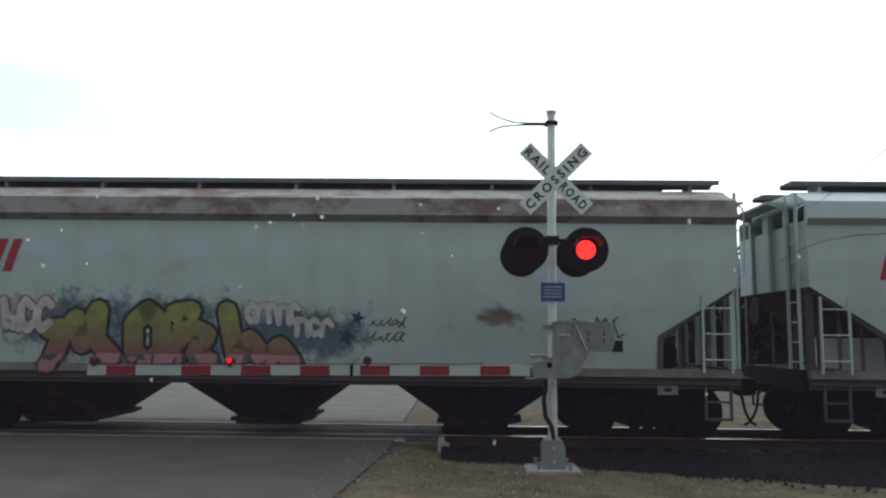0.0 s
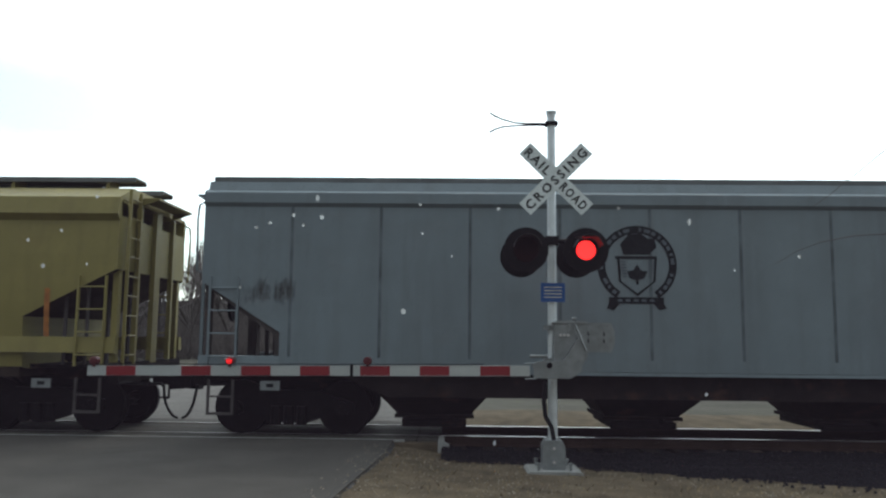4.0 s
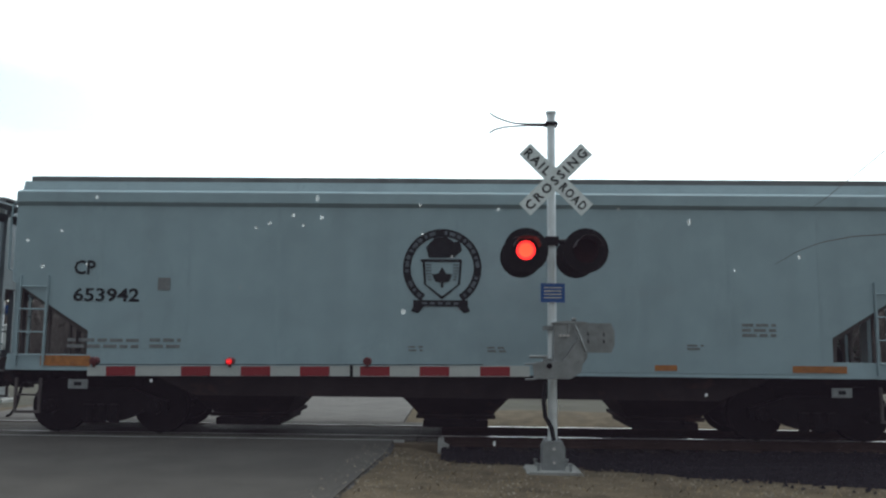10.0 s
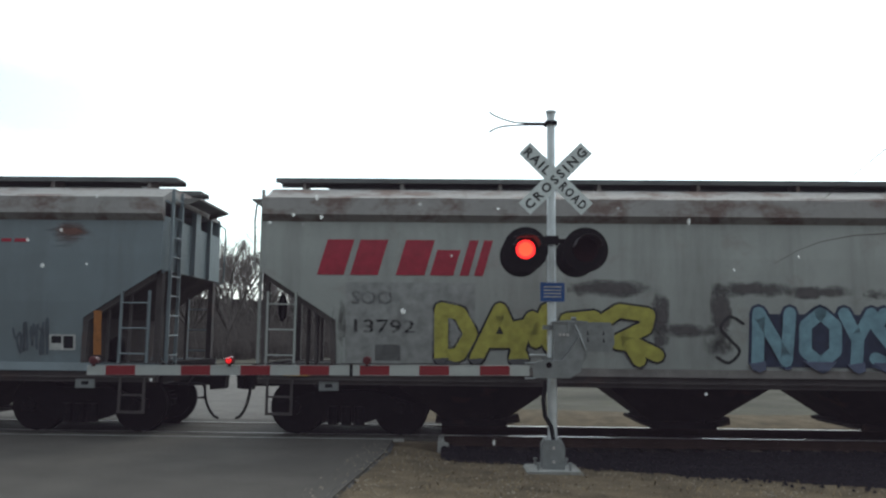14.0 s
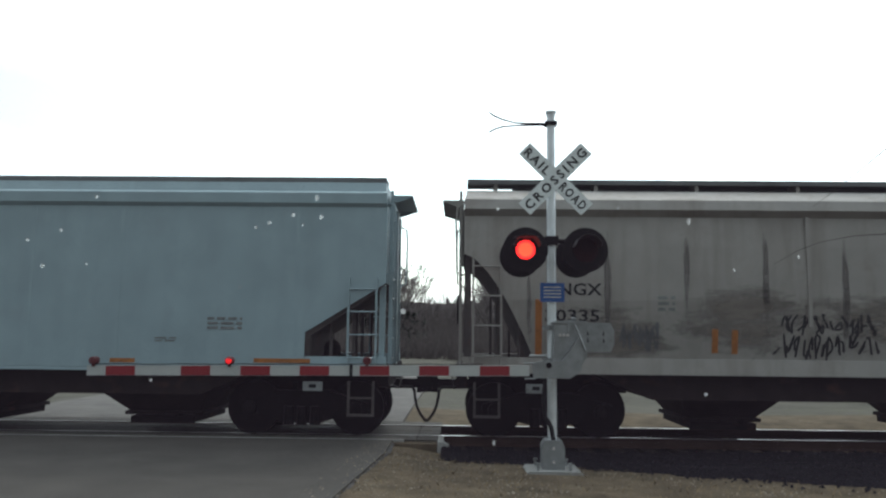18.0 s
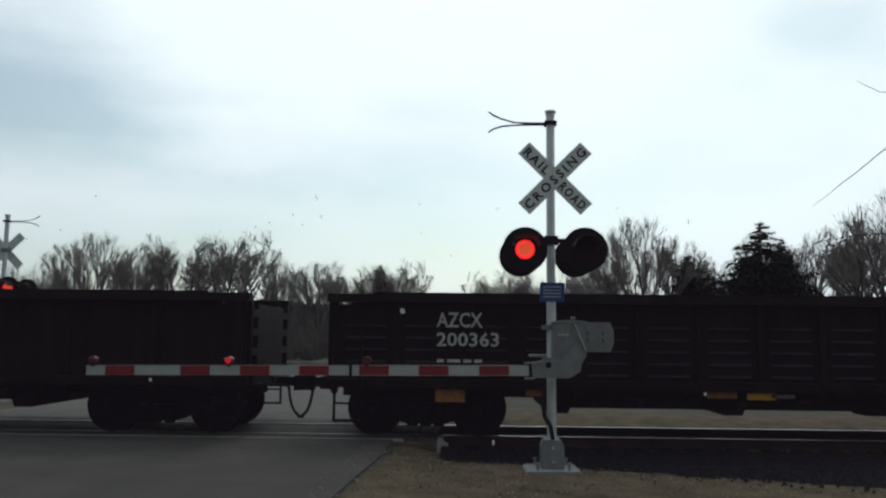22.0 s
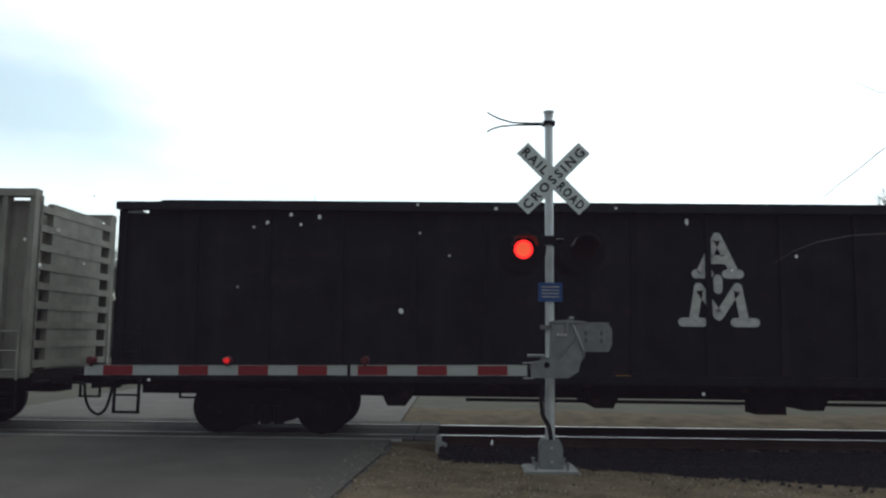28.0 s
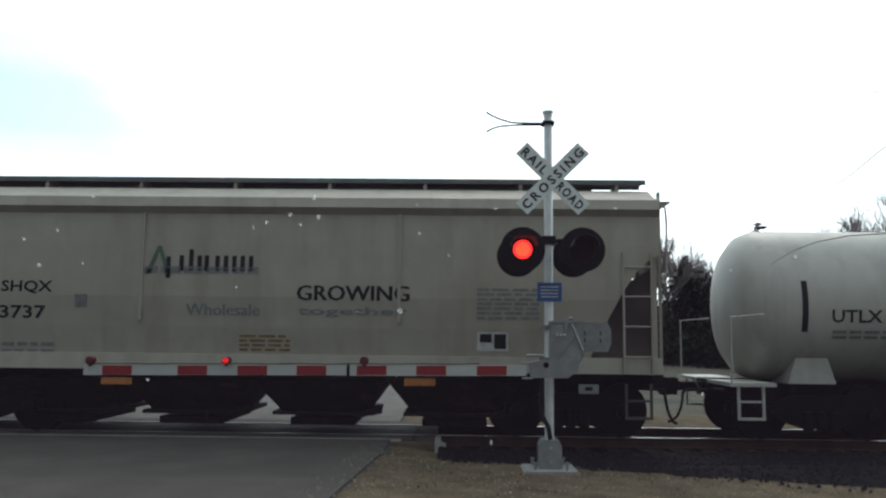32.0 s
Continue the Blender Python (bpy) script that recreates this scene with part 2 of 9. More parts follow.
RUST = material("flaking_rust", (0.10, 0.042, 0.026), 0.85, grain=0.4, scale=9, bump=0.3)
ASPHALT = material("grey_asphalt", (0.060, 0.055, 0.048), 0.9, grain=0.18, scale=1.2, spots=0.15, spot_colour=(0.05, 0.05, 0.047), bump=0.4, bump_scale=70, shine=0.2, streak=0.25, streak_colour=(0.040, 0.037, 0.033))
# asphalt coloured paler, putting in the brighter light beyond the train
PALE_ROAD = material("pale_lit_road", (0.096, 0.088, 0.081), 0.9, grain=0.2, scale=1.5, spots=0.2, spot_colour=(0.08, 0.075, 0.066), bump=0.4, bump_scale=50, shine=0.2)
CONCRETE = material("weathered_concrete", (0.25, 0.25, 0.235), 0.9, grain=0.2, scale=5, bump=0.3, bump_scale=40)
TIMBER = material("tarred_timber", (0.020, 0.017, 0.014), 0.85, grain=0.35, scale=8, bump=0.4, piece=0.3, shine=0.06)
DIRT = material("sandy_verge", (0.092, 0.072, 0.048), 0.95, grain=0.35, scale=2.5, spots=0.35, spot_colour=(0.07, 0.055, 0.035), bump=0.6, bump_scale=25, shine=0.06)
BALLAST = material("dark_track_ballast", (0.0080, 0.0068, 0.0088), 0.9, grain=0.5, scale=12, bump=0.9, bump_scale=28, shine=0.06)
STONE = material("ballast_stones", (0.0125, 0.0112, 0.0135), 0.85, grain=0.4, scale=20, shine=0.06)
FIELD = material("dormant_field_grass", (0.070, 0.066, 0.053), 0.95, grain=0.3, scale=0.35, spots=0.4, spot_colour=(0.11, 0.125, 0.055), bump=0.5, bump_scale=12, shine=0.06)
# bark and crown twigs coloured lighter to put in the haze of distance
BARK = material("hazed_grey_bark", (0.125, 0.112, 0.104), 0.9, grain=0.3, scale=3, shine=0.06)
CROWN = material("hazed_fine_grey_twigs", (0.23, 0.207, 0.20), 0.9, grain=0.2, scale=2, shine=0.06)
TWIG = material("bare_twigs", (0.108, 0.094, 0.088), 0.9, grain=0.3, scale=2, shine=0.06)
WOODS = material("leafless_wood_mass", (0.060, 0.050, 0.049), 0.95, grain=0.25, scale=0.5, streak=0.7, streak_colour=(0.028, 0.024, 0.024), shine=0.05)
NEEDLE = material("dark_needles", (0.026, 0.034, 0.024), 0.8, grain=0.35, scale=2, shine=0.06)
STRAW = material("dry_straw_grass", (0.16, 0.122, 0.072), 0.9, grain=0.35, scale=3, shine=0.06)
WRAP = material("white_lumber_wrap", (0.50, 0.60, 0.66), 0.42, grain=0.10, scale=0.5, bump=0.16, bump_scale=6)


# ---- mesh building ----
class Shape:
    """Collects closed forms and makes one mesh of them."""

    def __init__(self):
        self.v, self.f = [], []

    def add(self, verts, faces):
        k = len(self.v)
        self.v.extend(verts)
        self.f.extend([tuple(i + k for i in f) for f in faces])
        return self

    def box(self, x0, x1, y0, y1, z0, z1, c=0.0):
        if c:
            pts = [(x0 + c, z0), (x1 - c, z0), (x1, z0 + c), (x1, z1 - c), (x1 - c, z1), (x0 + c, z1), (x0, z1 - c), (x0, z0 + c)]
            return self.slab(pts, y0, y1)
        v = [(x, y, z) for x in (x0, x1) for y in (y0, y1) for z in (z0, z1)]
        return self.add(v, [(0, 1, 3, 2), (4, 6, 7, 5), (0, 4, 5, 1), (2, 3, 7, 6), (0, 2, 6, 4), (1, 5, 7, 3)])

    def slab(self, pts, y0, y1):
        """A side outline of (x, z) drawn out across the car."""
        n = len(pts)
        v = [(x, y0, z) for x, z in pts] + [(x, y1, z) for x, z in pts]
        return self.add(v, [tuple(range(n)), tuple(range(2 * n - 1, n - 1, -1))] + [(i, i + n, (i + 1) % n + n, (i + 1) % n) for i in range(n)])

    def bar(self, pts, x0, x1):
        """A cross section of (y, z) drawn out along the car."""
        n = len(pts)
        v = [(x0, y, z) for y, z in pts] + [(x1, y, z) for y, z in pts]
        return self.add(v, [tuple(range(n)), tuple(range(2 * n - 1, n - 1, -1))] + [(i, i + n, (i + 1) % n + n, (i + 1) % n) for i in range(n)])

    def tube(self, path, r, n=6, r_end=None, cap=True):
        path = [Vector(p) for p in path]
        k, m = len(self.v), len(path)
        side = None
        for i, p in enumerate(path):
            d = (path[min(i + 1, m - 1)] - path[max(i - 1, 0)]).normalized()
            if side is None:
                side = d.orthogonal().normalized()
            side = (side - d * side.dot(d)).normalized()
            up = d.cross(side)
            q = r if r_end is None else r + (r_end - r) * i / (m - 1)
            self.v.extend([tuple(p + (side * math.cos(a) + up * math.sin(a)) * q) for a in (2 * math.pi * j / n for j in range(n))])
        for i in range(m - 1):
            for j in range(n):
                a, b = k + i * n + j, k + i * n + (j + 1) % n
                self.f.append((a, b, b + n, a + n))
        if cap:
            self.f.append(tuple(range(k + n - 1, k - 1, -1)))
            self.f.append(tuple(k + (m - 1) * n + j for j in range(n)))
        return self

    def lathe(self, rings, n=24, centre=(0, 0, 0), axis="y"):
        """Rings of (place along the axis, radius) round a centre."""
        k = len(self.v)
        for a, r in rings:
            for j in range(n):
                t = 2 * math.pi * j / n
                c, s = r * math.cos(t), r * math.sin(t)
                p = {"y": (c, a, s), "x": (a, c, s), "z": (c, s, a)}[axis]
                self.v.append((p[0] + centre[0], p[1] + centre[1], p[2] + centre[2]))
        for i in range(len(rings) - 1):
            for j in range(n):
                a, b = k + i * n + j, k + i * n + (j + 1) % n
                self.f.append((a, b, b + n, a + n))
        self.f.append(tuple(range(k + n - 1, k - 1, -1)))
        self.f.append(tuple(k + (len(rings) - 1) * n + j for j in range(n)))
        return self

    def moved(self, dx=0, dy=0, dz=0, mirror=False):
        s = Shape()
        s.v = [((-x if mirror else x) + dx, y + dy, z + dz) for x, y, z in self.v]
        s.f = list(self.f)
        return s

    def join(self, other):
        return self.add(other.v, other.f)

    def mesh(self, name, mat, smooth=False):
        me = bpy.data.meshes.new(name)
        me.from_pydata(self.v, [], self.f)
        bm = bmesh.new()
        bm.from_mesh(me)
        bmesh.ops.recalc_face_normals(bm, faces=bm.faces)
        bm.to_mesh(me)
        bm.free()
        if smooth:
            me.polygons.foreach_set("use_smooth", [True] * len(me.polygons))
            me.set_sharp_from_angle(angle=radians(40))
        me.materials.append(mat)
        return me


CACHE = {}


def part(name, shape, mat, parent, label="", at=None, key=None, smooth=False):
    """One mesh object under a thing or a part; a key shares the mesh between alike parts. shape may be a function."""
    full = (key, mat.name) if key else None
    if full and full in CACHE:
        me = CACHE[full]
    else:
        if callable(shape):
            shape = shape()
        me = shape if isinstance(shape, bpy.types.Mesh) else shape.mesh(name, mat, smooth)
        if full:
            CACHE[full] = me
    ob = new(name, me)
    ob.parent = parent
    if at is not None:
        ob.matrix_basis = at if isinstance(at, Matrix) else Matrix.Translation(at)
    if label:
        ob["label"] = label
    return ob


def thing(name, place, label, category, group="", kind=""):
    ob = new(name)
    ob.matrix_world = place if isinstance(place, Matrix) else Matrix.Translation(place)
    ob.empty_display_size = 0.3
    return tagged(ob, label, category, group, kind)


def solo(name, shape, mat, label, category, group="", kind="", at=None, smooth=False):
    ob = new(name, shape.mesh(name, mat, smooth))
    if at is not None:
        ob.matrix_world = at if isinstance(at, Matrix) else Matrix.Translation(at)
    return tagged(ob, label, category, group, kind)


def letters(text, size, mat, bold=0.0, wide=1.0, slant=0.0, spacing=1.0):
    """A flat raised mesh of a line of writing in the built-in font, standing in the xz plane from its lower left corner."""
    key = (text, size, mat.name, bold, wide, slant)
    if key in CACHE:
        return CACHE[key]
    cu = bpy.data.curves.new("writing", "FONT")
    cu.body, cu.size, cu.offset, cu.shear, cu.space_character, cu.extrude, cu.resolution_u = text, size * 1.38, bold, slant, spacing, 0.0, 2
    tmp = bpy.data.objects.new("writing", cu)
    me = bpy.data.meshes.new_from_object(tmp)
    me.transform(Matrix.Rotation(radians(90), 4, "X") @ Matrix.Diagonal((wide, 1, 1, 1)))
    me.materials.clear()
    me.materials.append(mat)
    bpy.data.objects.remove(tmp)
    CACHE[key] = me
    return me


# ---- ground, road and track ----
ROAD_L, ROAD_R = -9.9, -1.12


def lift_of(x, y):
    """Height of the ground: road level by the road, a shallow dip along the open track and flat fields beyond."""
    side = min(1.0, max(0.0, (x - ROAD_R) / 1.2)) if x > -5 else min(1.0, max(0.0, (ROAD_L - x) / 1.2))
    low = -0.10 - 0.03 * math.sin(x * 0.7 + y * 0.5)
    if 11.3 < y < 17.8:
        low -= 0.14 * min(1.0, (y - 11.3) / 0.7, (17.8 - y) / 0.7)
    if y > 19:
        low -= min(0.5, (y - 19) * 0.02)
    return -0.03 + (low + 0.03) * side if y < 60 else -0.03 + (low + 0.03) * max(side, min(1, (y - 60) / 10))


def build_ground():
    xs = [-3000, -900, -300, -120, -60, -40, -30] + [-24 + 0.75 * i for i in range(65)] + [30, 40, 60, 120, 300, 900, 3000]
    ys = [-900, -200, -60, -20, -8] + [-2 + 0.5 * i for i in range(50)] + [24, 27, 30, 35, 40, 50, 60, 70, 80, 100, 150, 300, 900, 4000]
    s = Shape()
    s.v = [(x, y, lift_of(x, y) + (0.02 * noise.noise((x, y, 0)) if -30 < x < 30 and y < 30 and (x > ROAD_R + 0.3 or x < ROAD_L - 0.3) else 0)) for y in ys for x in xs]
    w = len(xs)
    s.f = [(j * w + i, j * w + i + 1, (j + 1) * w + i + 1, (j + 1) * w + i) for j in range(len(ys) - 1) for i in range(w - 1)]
    me = s.mesh("ground", DIRT, True)
    me.materials.append(FIELD)
    for p in me.polygons:
        if p.center.y > 19.5 or p.center.x < ROAD_L - 1:
            p.material_index = 1
    return tagged(new("ground", me), "sandy verge and dormant grass field", "ground", kind="structure")


ground = build_ground()
def road_edge(y):
    """The frayed right side of the near road, which widens towards the track."""
    return ROAD_R - 0.075 * (11.0 - max(-40.0, min(y, 11.6)))


sheet = Shape()
ends = [-40, -10, 0] + [4 + 0.3 * i for i in range(31)] + [TRACK_Y - 1.35]
sheet.v = [p for y in ends for p in ((ROAD_L, y, 0.0), (road_edge(y), y, 0.0), (road_edge(y), y, -0.4), (ROAD_L, y, -0.4))]
sheet.f = [q for i in range(len(ends) - 1) for q in ((4 * i, 4 * i + 1, 4 * i + 5, 4 * i + 4), (4 * i + 1, 4 * i + 2, 4 * i + 6, 4 * i + 5), (4 * i + 3, 4 * i, 4 * i + 4, 4 * i + 7))] + [(0, 3, 2, 1), (4 * len(ends) - 4, 4 * len(ends) - 3, 4 * len(ends) - 2, 4 * len(ends) - 1)]
road = solo("road", sheet, ASPHALT, "worn grey asphalt road across the railway", "road", kind="structure")

solo("road_beyond", Shape().box(ROAD_L, ROAD_R, TRACK_Y + 1.35, 40, -0.4, 0.0), PALE_ROAD, "pale lit road leading away beyond the railway", "road", kind="structure")

# crossing: timber and asphalt panels between and beside the rails
crossing = thing("level_crossing", (0, TRACK_Y, 0), "worn asphalt crossing panels between the rails", "crossing", kind="structure")
for y0, y1 in ((-1.35, -0.82), (-0.62, -0.02), (0.02, 0.62), (0.82, 1.35)):
    x = ROAD_L - 0.4
    while x < -0.5:
        x1 = min(x + 2.4, -0.32)
        part("panel", Shape().box(x + 0.01, x1 - 0.01, y0, y1, -0.3, -0.012 if abs(y0) < 0.7 else -0.004), ASPHALT, crossing)
        x = x1

track = thing("railway_track", (0, TRACK_Y, 0), "straight railway track on dark ballast", "track", kind="structure")
RAIL = [(-0.075, -0.17), (0.075, -0.17), (0.075, -0.155), (0.012, -0.14), (0.012, -0.045), (0.036, -0.035), (0.036, -0.004), (-0.036, -0.004), (-0.036, -0.035), (-0.012, -0.045), (-0.012, -0.14), (-0.075, -0.155)]
for side in (-0.755, 0.755):
    rail = part("rail", Shape().bar(RAIL, -900, 900), RAIL_RUST, track, at=(0, side, 0))
    part("rail_head", Shape().box(-0.3, 900, -0.034, 0.034, -0.004, 0.0), BRIGHT, rail, "bright worn rail head")
    part("rail_head", Shape().box(-900, -0.3, -0.034, 0.034, -0.004, 0.0), DULL_RAIL, rail, "dusty rail head in the crossing")
tie = lambda: Shape().box(-0.115, 0.115, -1.3, 1.3, -0.36, -0.172)
for i in range(44):
    part("tie", tie, TIMBER, track, at=(0.0 + i * 0.53, 0, 0), key="tie")
bed = Shape()
for i in range(60):
    x = -120 + i * 4
    bed.bar([(-2.6, -0.45), (-1.55, -0.225), (1.55, -0.225), (2.6, -0.45)], x, x + 4)
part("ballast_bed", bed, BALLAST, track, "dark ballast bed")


def shoulder_edge(x):
    """How near the dark ballast reaches beside the open track."""
    return 12.15 - 0.52 * min(max(x + 0.2, 0), 2.2) - 0.36 * max(0, min(x, 30) - 2.0) * (0.75 if x > 6 else 1.0) + 0.14 * noise.noise((x * 1.7, 3, 0)) + 0.06 * noise.noise((x * 6, 5, 0))


sh = Shape()
nx, ny = 150, 8
for i in range(nx + 1):
    x = -0.28 + (26.0 * (i / nx) ** 1.5)
    e = max(shoulder_edge(x), 2.0)
    for j in range(ny + 1):
        y = e + (TRACK_Y - 1.45 - e) * j / ny
        sh.v.append((x, y - TRACK_Y, lift_of(x, y) + (0.02 if j else -0.02) + 0.035 * noise.noise((x * 3, y * 3, 1)) + (0.09 * j / ny)))
for i in range(nx):
    for j in range(ny):
        a = i * (ny + 1) + j
        sh.f.append((a, a + 1, a + ny + 2, a + ny + 1))
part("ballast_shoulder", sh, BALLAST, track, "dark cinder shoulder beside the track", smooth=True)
rng = random.Random(4)
pebbles = Shape()
for i in range(7000):
    x = -0.25 + 11 * rng.random() ** 1.3
    e = shoulder_edge(x)
    y = e + (TRACK_Y + 1.2 - e) * rng.random() ** 1.2 - (0.5 * rng.random() ** 3)
    r = rng.uniform(0.012, 0.036)
    z = lift_of(x, y) + 0.04 + 0.09 * max(0, (y - e) / (TRACK_Y - 1.45 - e)) if y < TRACK_Y - 1.45 else -0.225
    a = rng.uniform(0, 3)
    c, s_ = math.cos(a) * r, math.sin(a) * r
    y -= TRACK_Y
    pebbles.add([(x + c, y + s_, z - 0.015), (x - s_, y + c, z - 0.01), (x - c, y - s_, z - 0.015), (x + s_, y - c, z - 0.01), (x, y, z + r * rng.uniform(0.4, 0.9))], [(0, 1, 4), (1, 2, 4), (2, 3, 4), (3, 0, 4)])
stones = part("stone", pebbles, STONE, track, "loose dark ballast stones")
stones["kind"] = "stuff"
part("end_board", Shape().box(-0.34, -0.25, -1.62, -0.80, -0.30, 0.0).slab([(-0.25, 0.0), (-0.16, -0.04), (-0.16, -0.30), (-0.25, -0.30)], -1.62, -1.50), CONCRETE, crossing, "pale end board of the crossing")
part("edge_strip", Shape().box(ROAD_L - 0.4, -0.9, -1.42, -1.352, -0.30, 0.004), CONCRETE, crossing, "worn concrete edge strip")
part("apron", Shape().box(ROAD_R - 0.05, -0.345, -1.62, -1.352, -0.40, -0.035), DIRT, crossing, "packed dirt beside the crossing panels")

edge = Shape()
for i in range(170):
    y = -12 + i * 0.15
    a, b = 0.06 + 0.05 * noise.noise((y * 2.1, 1, 0)), 0.05 + 0.05 * noise.noise((y * 1.7, 6, 0))
    c, d = 0.06 + 0.05 * noise.noise(((y + 0.15) * 2.1, 1, 0)), 0.05 + 0.05 * noise.noise(((y + 0.15) * 1.7, 6, 0))
    if y < TRACK_Y - 1.65:
        e0, e1 = road_edge(y), road_edge(y + 0.15)
        edge.add([(e0 - a, y, 0.005), (e0 + b, y, -0.05), (e1 + d, y + 0.15, -0.05), (e1 - c, y + 0.15, 0.005)], [(0, 1, 2, 3)])
part("broken_edge", edge, TAR, road, "dark crumbled tar edge of the road")

# dead grass and grit on the verge
tuft = Shape()
for i in range(5200):
    y = 7.2 + 5.4 * rng.random()
    x = rng.uniform(road_edge(y) - 0.05, 6.5)
    if x > -0.3 and y > shoulder_edge(x) + 0.1:
        continue
    if x < -0.3 and y > 12.9:
        continue
    z, h = lift_of(x, y), rng.uniform(0.012, 0.05)
    a = rng.uniform(0, 6.28)
    dx, dy = math.cos(a) * h * 1.4, math.sin(a) * h * 1.4
    tuft.add([(x - dy * 0.12, y + dx * 0.12, z), (x + dy * 0.12, y - dx * 0.12, z), (x + dx, y + dy, z + h)], [(0, 1, 2)])
solo("dead_grass", tuft, STRAW, "thin dry grass on the sandy verge", "grass", kind="stuff")
grit = Shape()
for i in range(2200):
    y = 7.3 + 5.2 * rng.random()
    x = rng.uniform(road_edge(y) - 0.4, 5.5)
    if x > -0.3 and y > shoulder_edge(x) + 0.3:
        continue
    r, z = rng.uniform(0.006, 0.02), lift_of(x, y) if x > road_edge(y) + 0.1 else 0.0
    a = rng.uniform(0, 3)
    c, s_ = math.cos(a) * r, math.sin(a) * r
    grit.add([(x + c, y + s_, z - 0.004), (x - s_, y + c, z - 0.004), (x - c, y - s_, z - 0.004), (x + s_, y - c, z - 0.004), (x, y, z + r * 0.7)], [(0, 1, 4), (1, 2, 4), (2, 3, 4), (3, 0, 4)])
solo("gravel", grit, GRAVEL, "scattered pale gravel on the verge", "gravel", kind="stuff")


# ---- bare trees and woods ----
def grow(s, t, p, d, length, r, depth, r_, bend, fan, inside):
    """One limb and its branches, ending at the crown's outline; s takes the thick wood, t the twigs."""
    steps = 3
    path, q, e = [p], p.copy(), d.copy()
    for i in range(steps):
        e = (e + Vector((r_.uniform(-1, 1), r_.uniform(-1, 1), r_.uniform(-0.4, 0.8))) * bend).normalized()
        q = q + e * (length / steps)
        path.append(q.copy())
        if not inside(q):
            break
    n_ = len(path) - 1
    (s if depth > 3 else t).tube(path, r, 5 if depth > 3 else 3, r * 0.6, cap=False)
    if depth == 0 or n_ < 2 and depth < 2:
        return
    for i in range((3, 5, 4, 3, 3, 3)[depth]):
        k = r_.uniform(0.35, 1.0) * n_
        j = min(int(k), n_ - 1)
        b = path[j].lerp(path[j + 1], k - j)
        if not inside(b):
            continue
        n = (e + Vector((r_.uniform(-1, 1), r_.uniform(-1, 1), r_.uniform(-0.15, 0.85))) * fan).normalized()
        grow(s, t, b, n, length * r_.uniform(0.58, 0.82), max(r * 0.57, 0.0085), depth - 1, r_, bend, fan, inside)


def tree_meshes(seed, height, width, limbs=7, bole=0.2, bend=0.06, fan=0.55):
    """A bare tree whose twigs fill a rounded, uneven crown; width is the crown's over its height."""
    r_ = random.Random(seed)
    s, t = Shape(), Shape()
    c, rz, rx = height * 0.55, height * 0.45, height * width / 2

    def inside(q):
        u = Vector((q.x / rx, q.y / rx, (q.z - c) / rz))
        return q.z < c * 0.6 or u.length < 0.93 + 0.22 * noise.noise(u.normalized() * 1.7 + Vector((seed, 0, 0))) + 0.08 * noise.noise(u.normalized() * 6 + Vector((0, seed, 0)))
    p = Vector((0, 0, -0.3))
    trunk_top = Vector((r_.uniform(-0.2, 0.2), r_.uniform(-0.2, 0.2), height * bole))
    s.tube([p, p.lerp(trunk_top, 0.5), trunk_top], height * 0.022, 7, height * 0.016)
    for i in range(limbs):
        a = i * 2.4 + r_.uniform(-0.4, 0.4)
        tilt = (0.25 + 1.1 * width * i / limbs) * r_.uniform(0.85, 1.15) if i else 0.08
        d = Vector((math.cos(a) * tilt, math.sin(a) * tilt, 1)).normalized()
        grow(s, t, trunk_top - Vector((0, 0, r_.uniform(0, height * 0.3 * bole))), d, height * 0.32 * r_.uniform(0.85, 1.1), height * 0.012, 5, r_, bend, fan, inside)
    k = height / max(z for x, y, z in t.v)
    for shape in (s, t):
        shape.v = [(x * k, y * k, z * k) for x, y, z in shape.v]
    return s.mesh("trunk", BARK), t.mesh("crown", CROWN)


def fir_meshes(seed, height):
    """A broad ragged evergreen: whorls of uneven drooping boughs thick with needles."""
    r_ = random.Random(seed)
    s, t = Shape(), Shape()
    s.tube([(0, 0, -0.3), (0, 0, height)], height * 0.018, 6, 0.02)
    z = height * 0.04
    while z < height * 0.985:
        k = 1 - z / height
        full = height * (0.52 * k ** 0.9) + 0.03
        for i in range(7):
            a = r_.uniform(0, 6.28)
            reach = full * r_.uniform(0.5, 1.18) * (1 + 0.30 * math.sin(a * 2 + z * 0.8))
            tip = Vector((math.cos(a) * reach, math.sin(a) * reach, z + reach * r_.uniform(-0.25, 0.12)))
            root = Vector((0, 0, z + reach * 0.1))
            s.tube([root, tip], 0.02, 3, 0.005, cap=False)
            for q in range(6):
                c = root.lerp(tip, 0.2 + 0.8 * q / 5)
                for m in range(8):
                    w = Vector((r_.uniform(-1, 1), r_.uniform(-1, 1), r_.uniform(-0.5, 0.9))).normalized() * (reach * 0.10 + 0.08 + 0.18 * min(1.0, k * 3)) * r_.uniform(0.6, 1.2)
                    u = Vector((-w.y, w.x, 0.1)) * 0.45
                    t.add([tuple(c - u * 0.5), tuple(c + u * 0.5), tuple(c + w)], [(0, 1, 2)])
        z += height * 0.026
    return s.mesh("trunk", BARK), t.mesh("crown", NEEDLE)


def plant(trunk, crown, place, scale, label, category, group):
    ob = new("tree" if category == "tree" else "fir_tree")
    ob.matrix_world = place @ Matrix.Diagonal((scale, scale, scale, 1))
    tagged(ob, label, category, group)
    for name, me in (("trunk", trunk), ("crown", crown)):
        c = new(name, me)
        c.parent = ob
    return ob


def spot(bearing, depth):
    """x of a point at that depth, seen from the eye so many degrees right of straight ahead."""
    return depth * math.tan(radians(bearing))


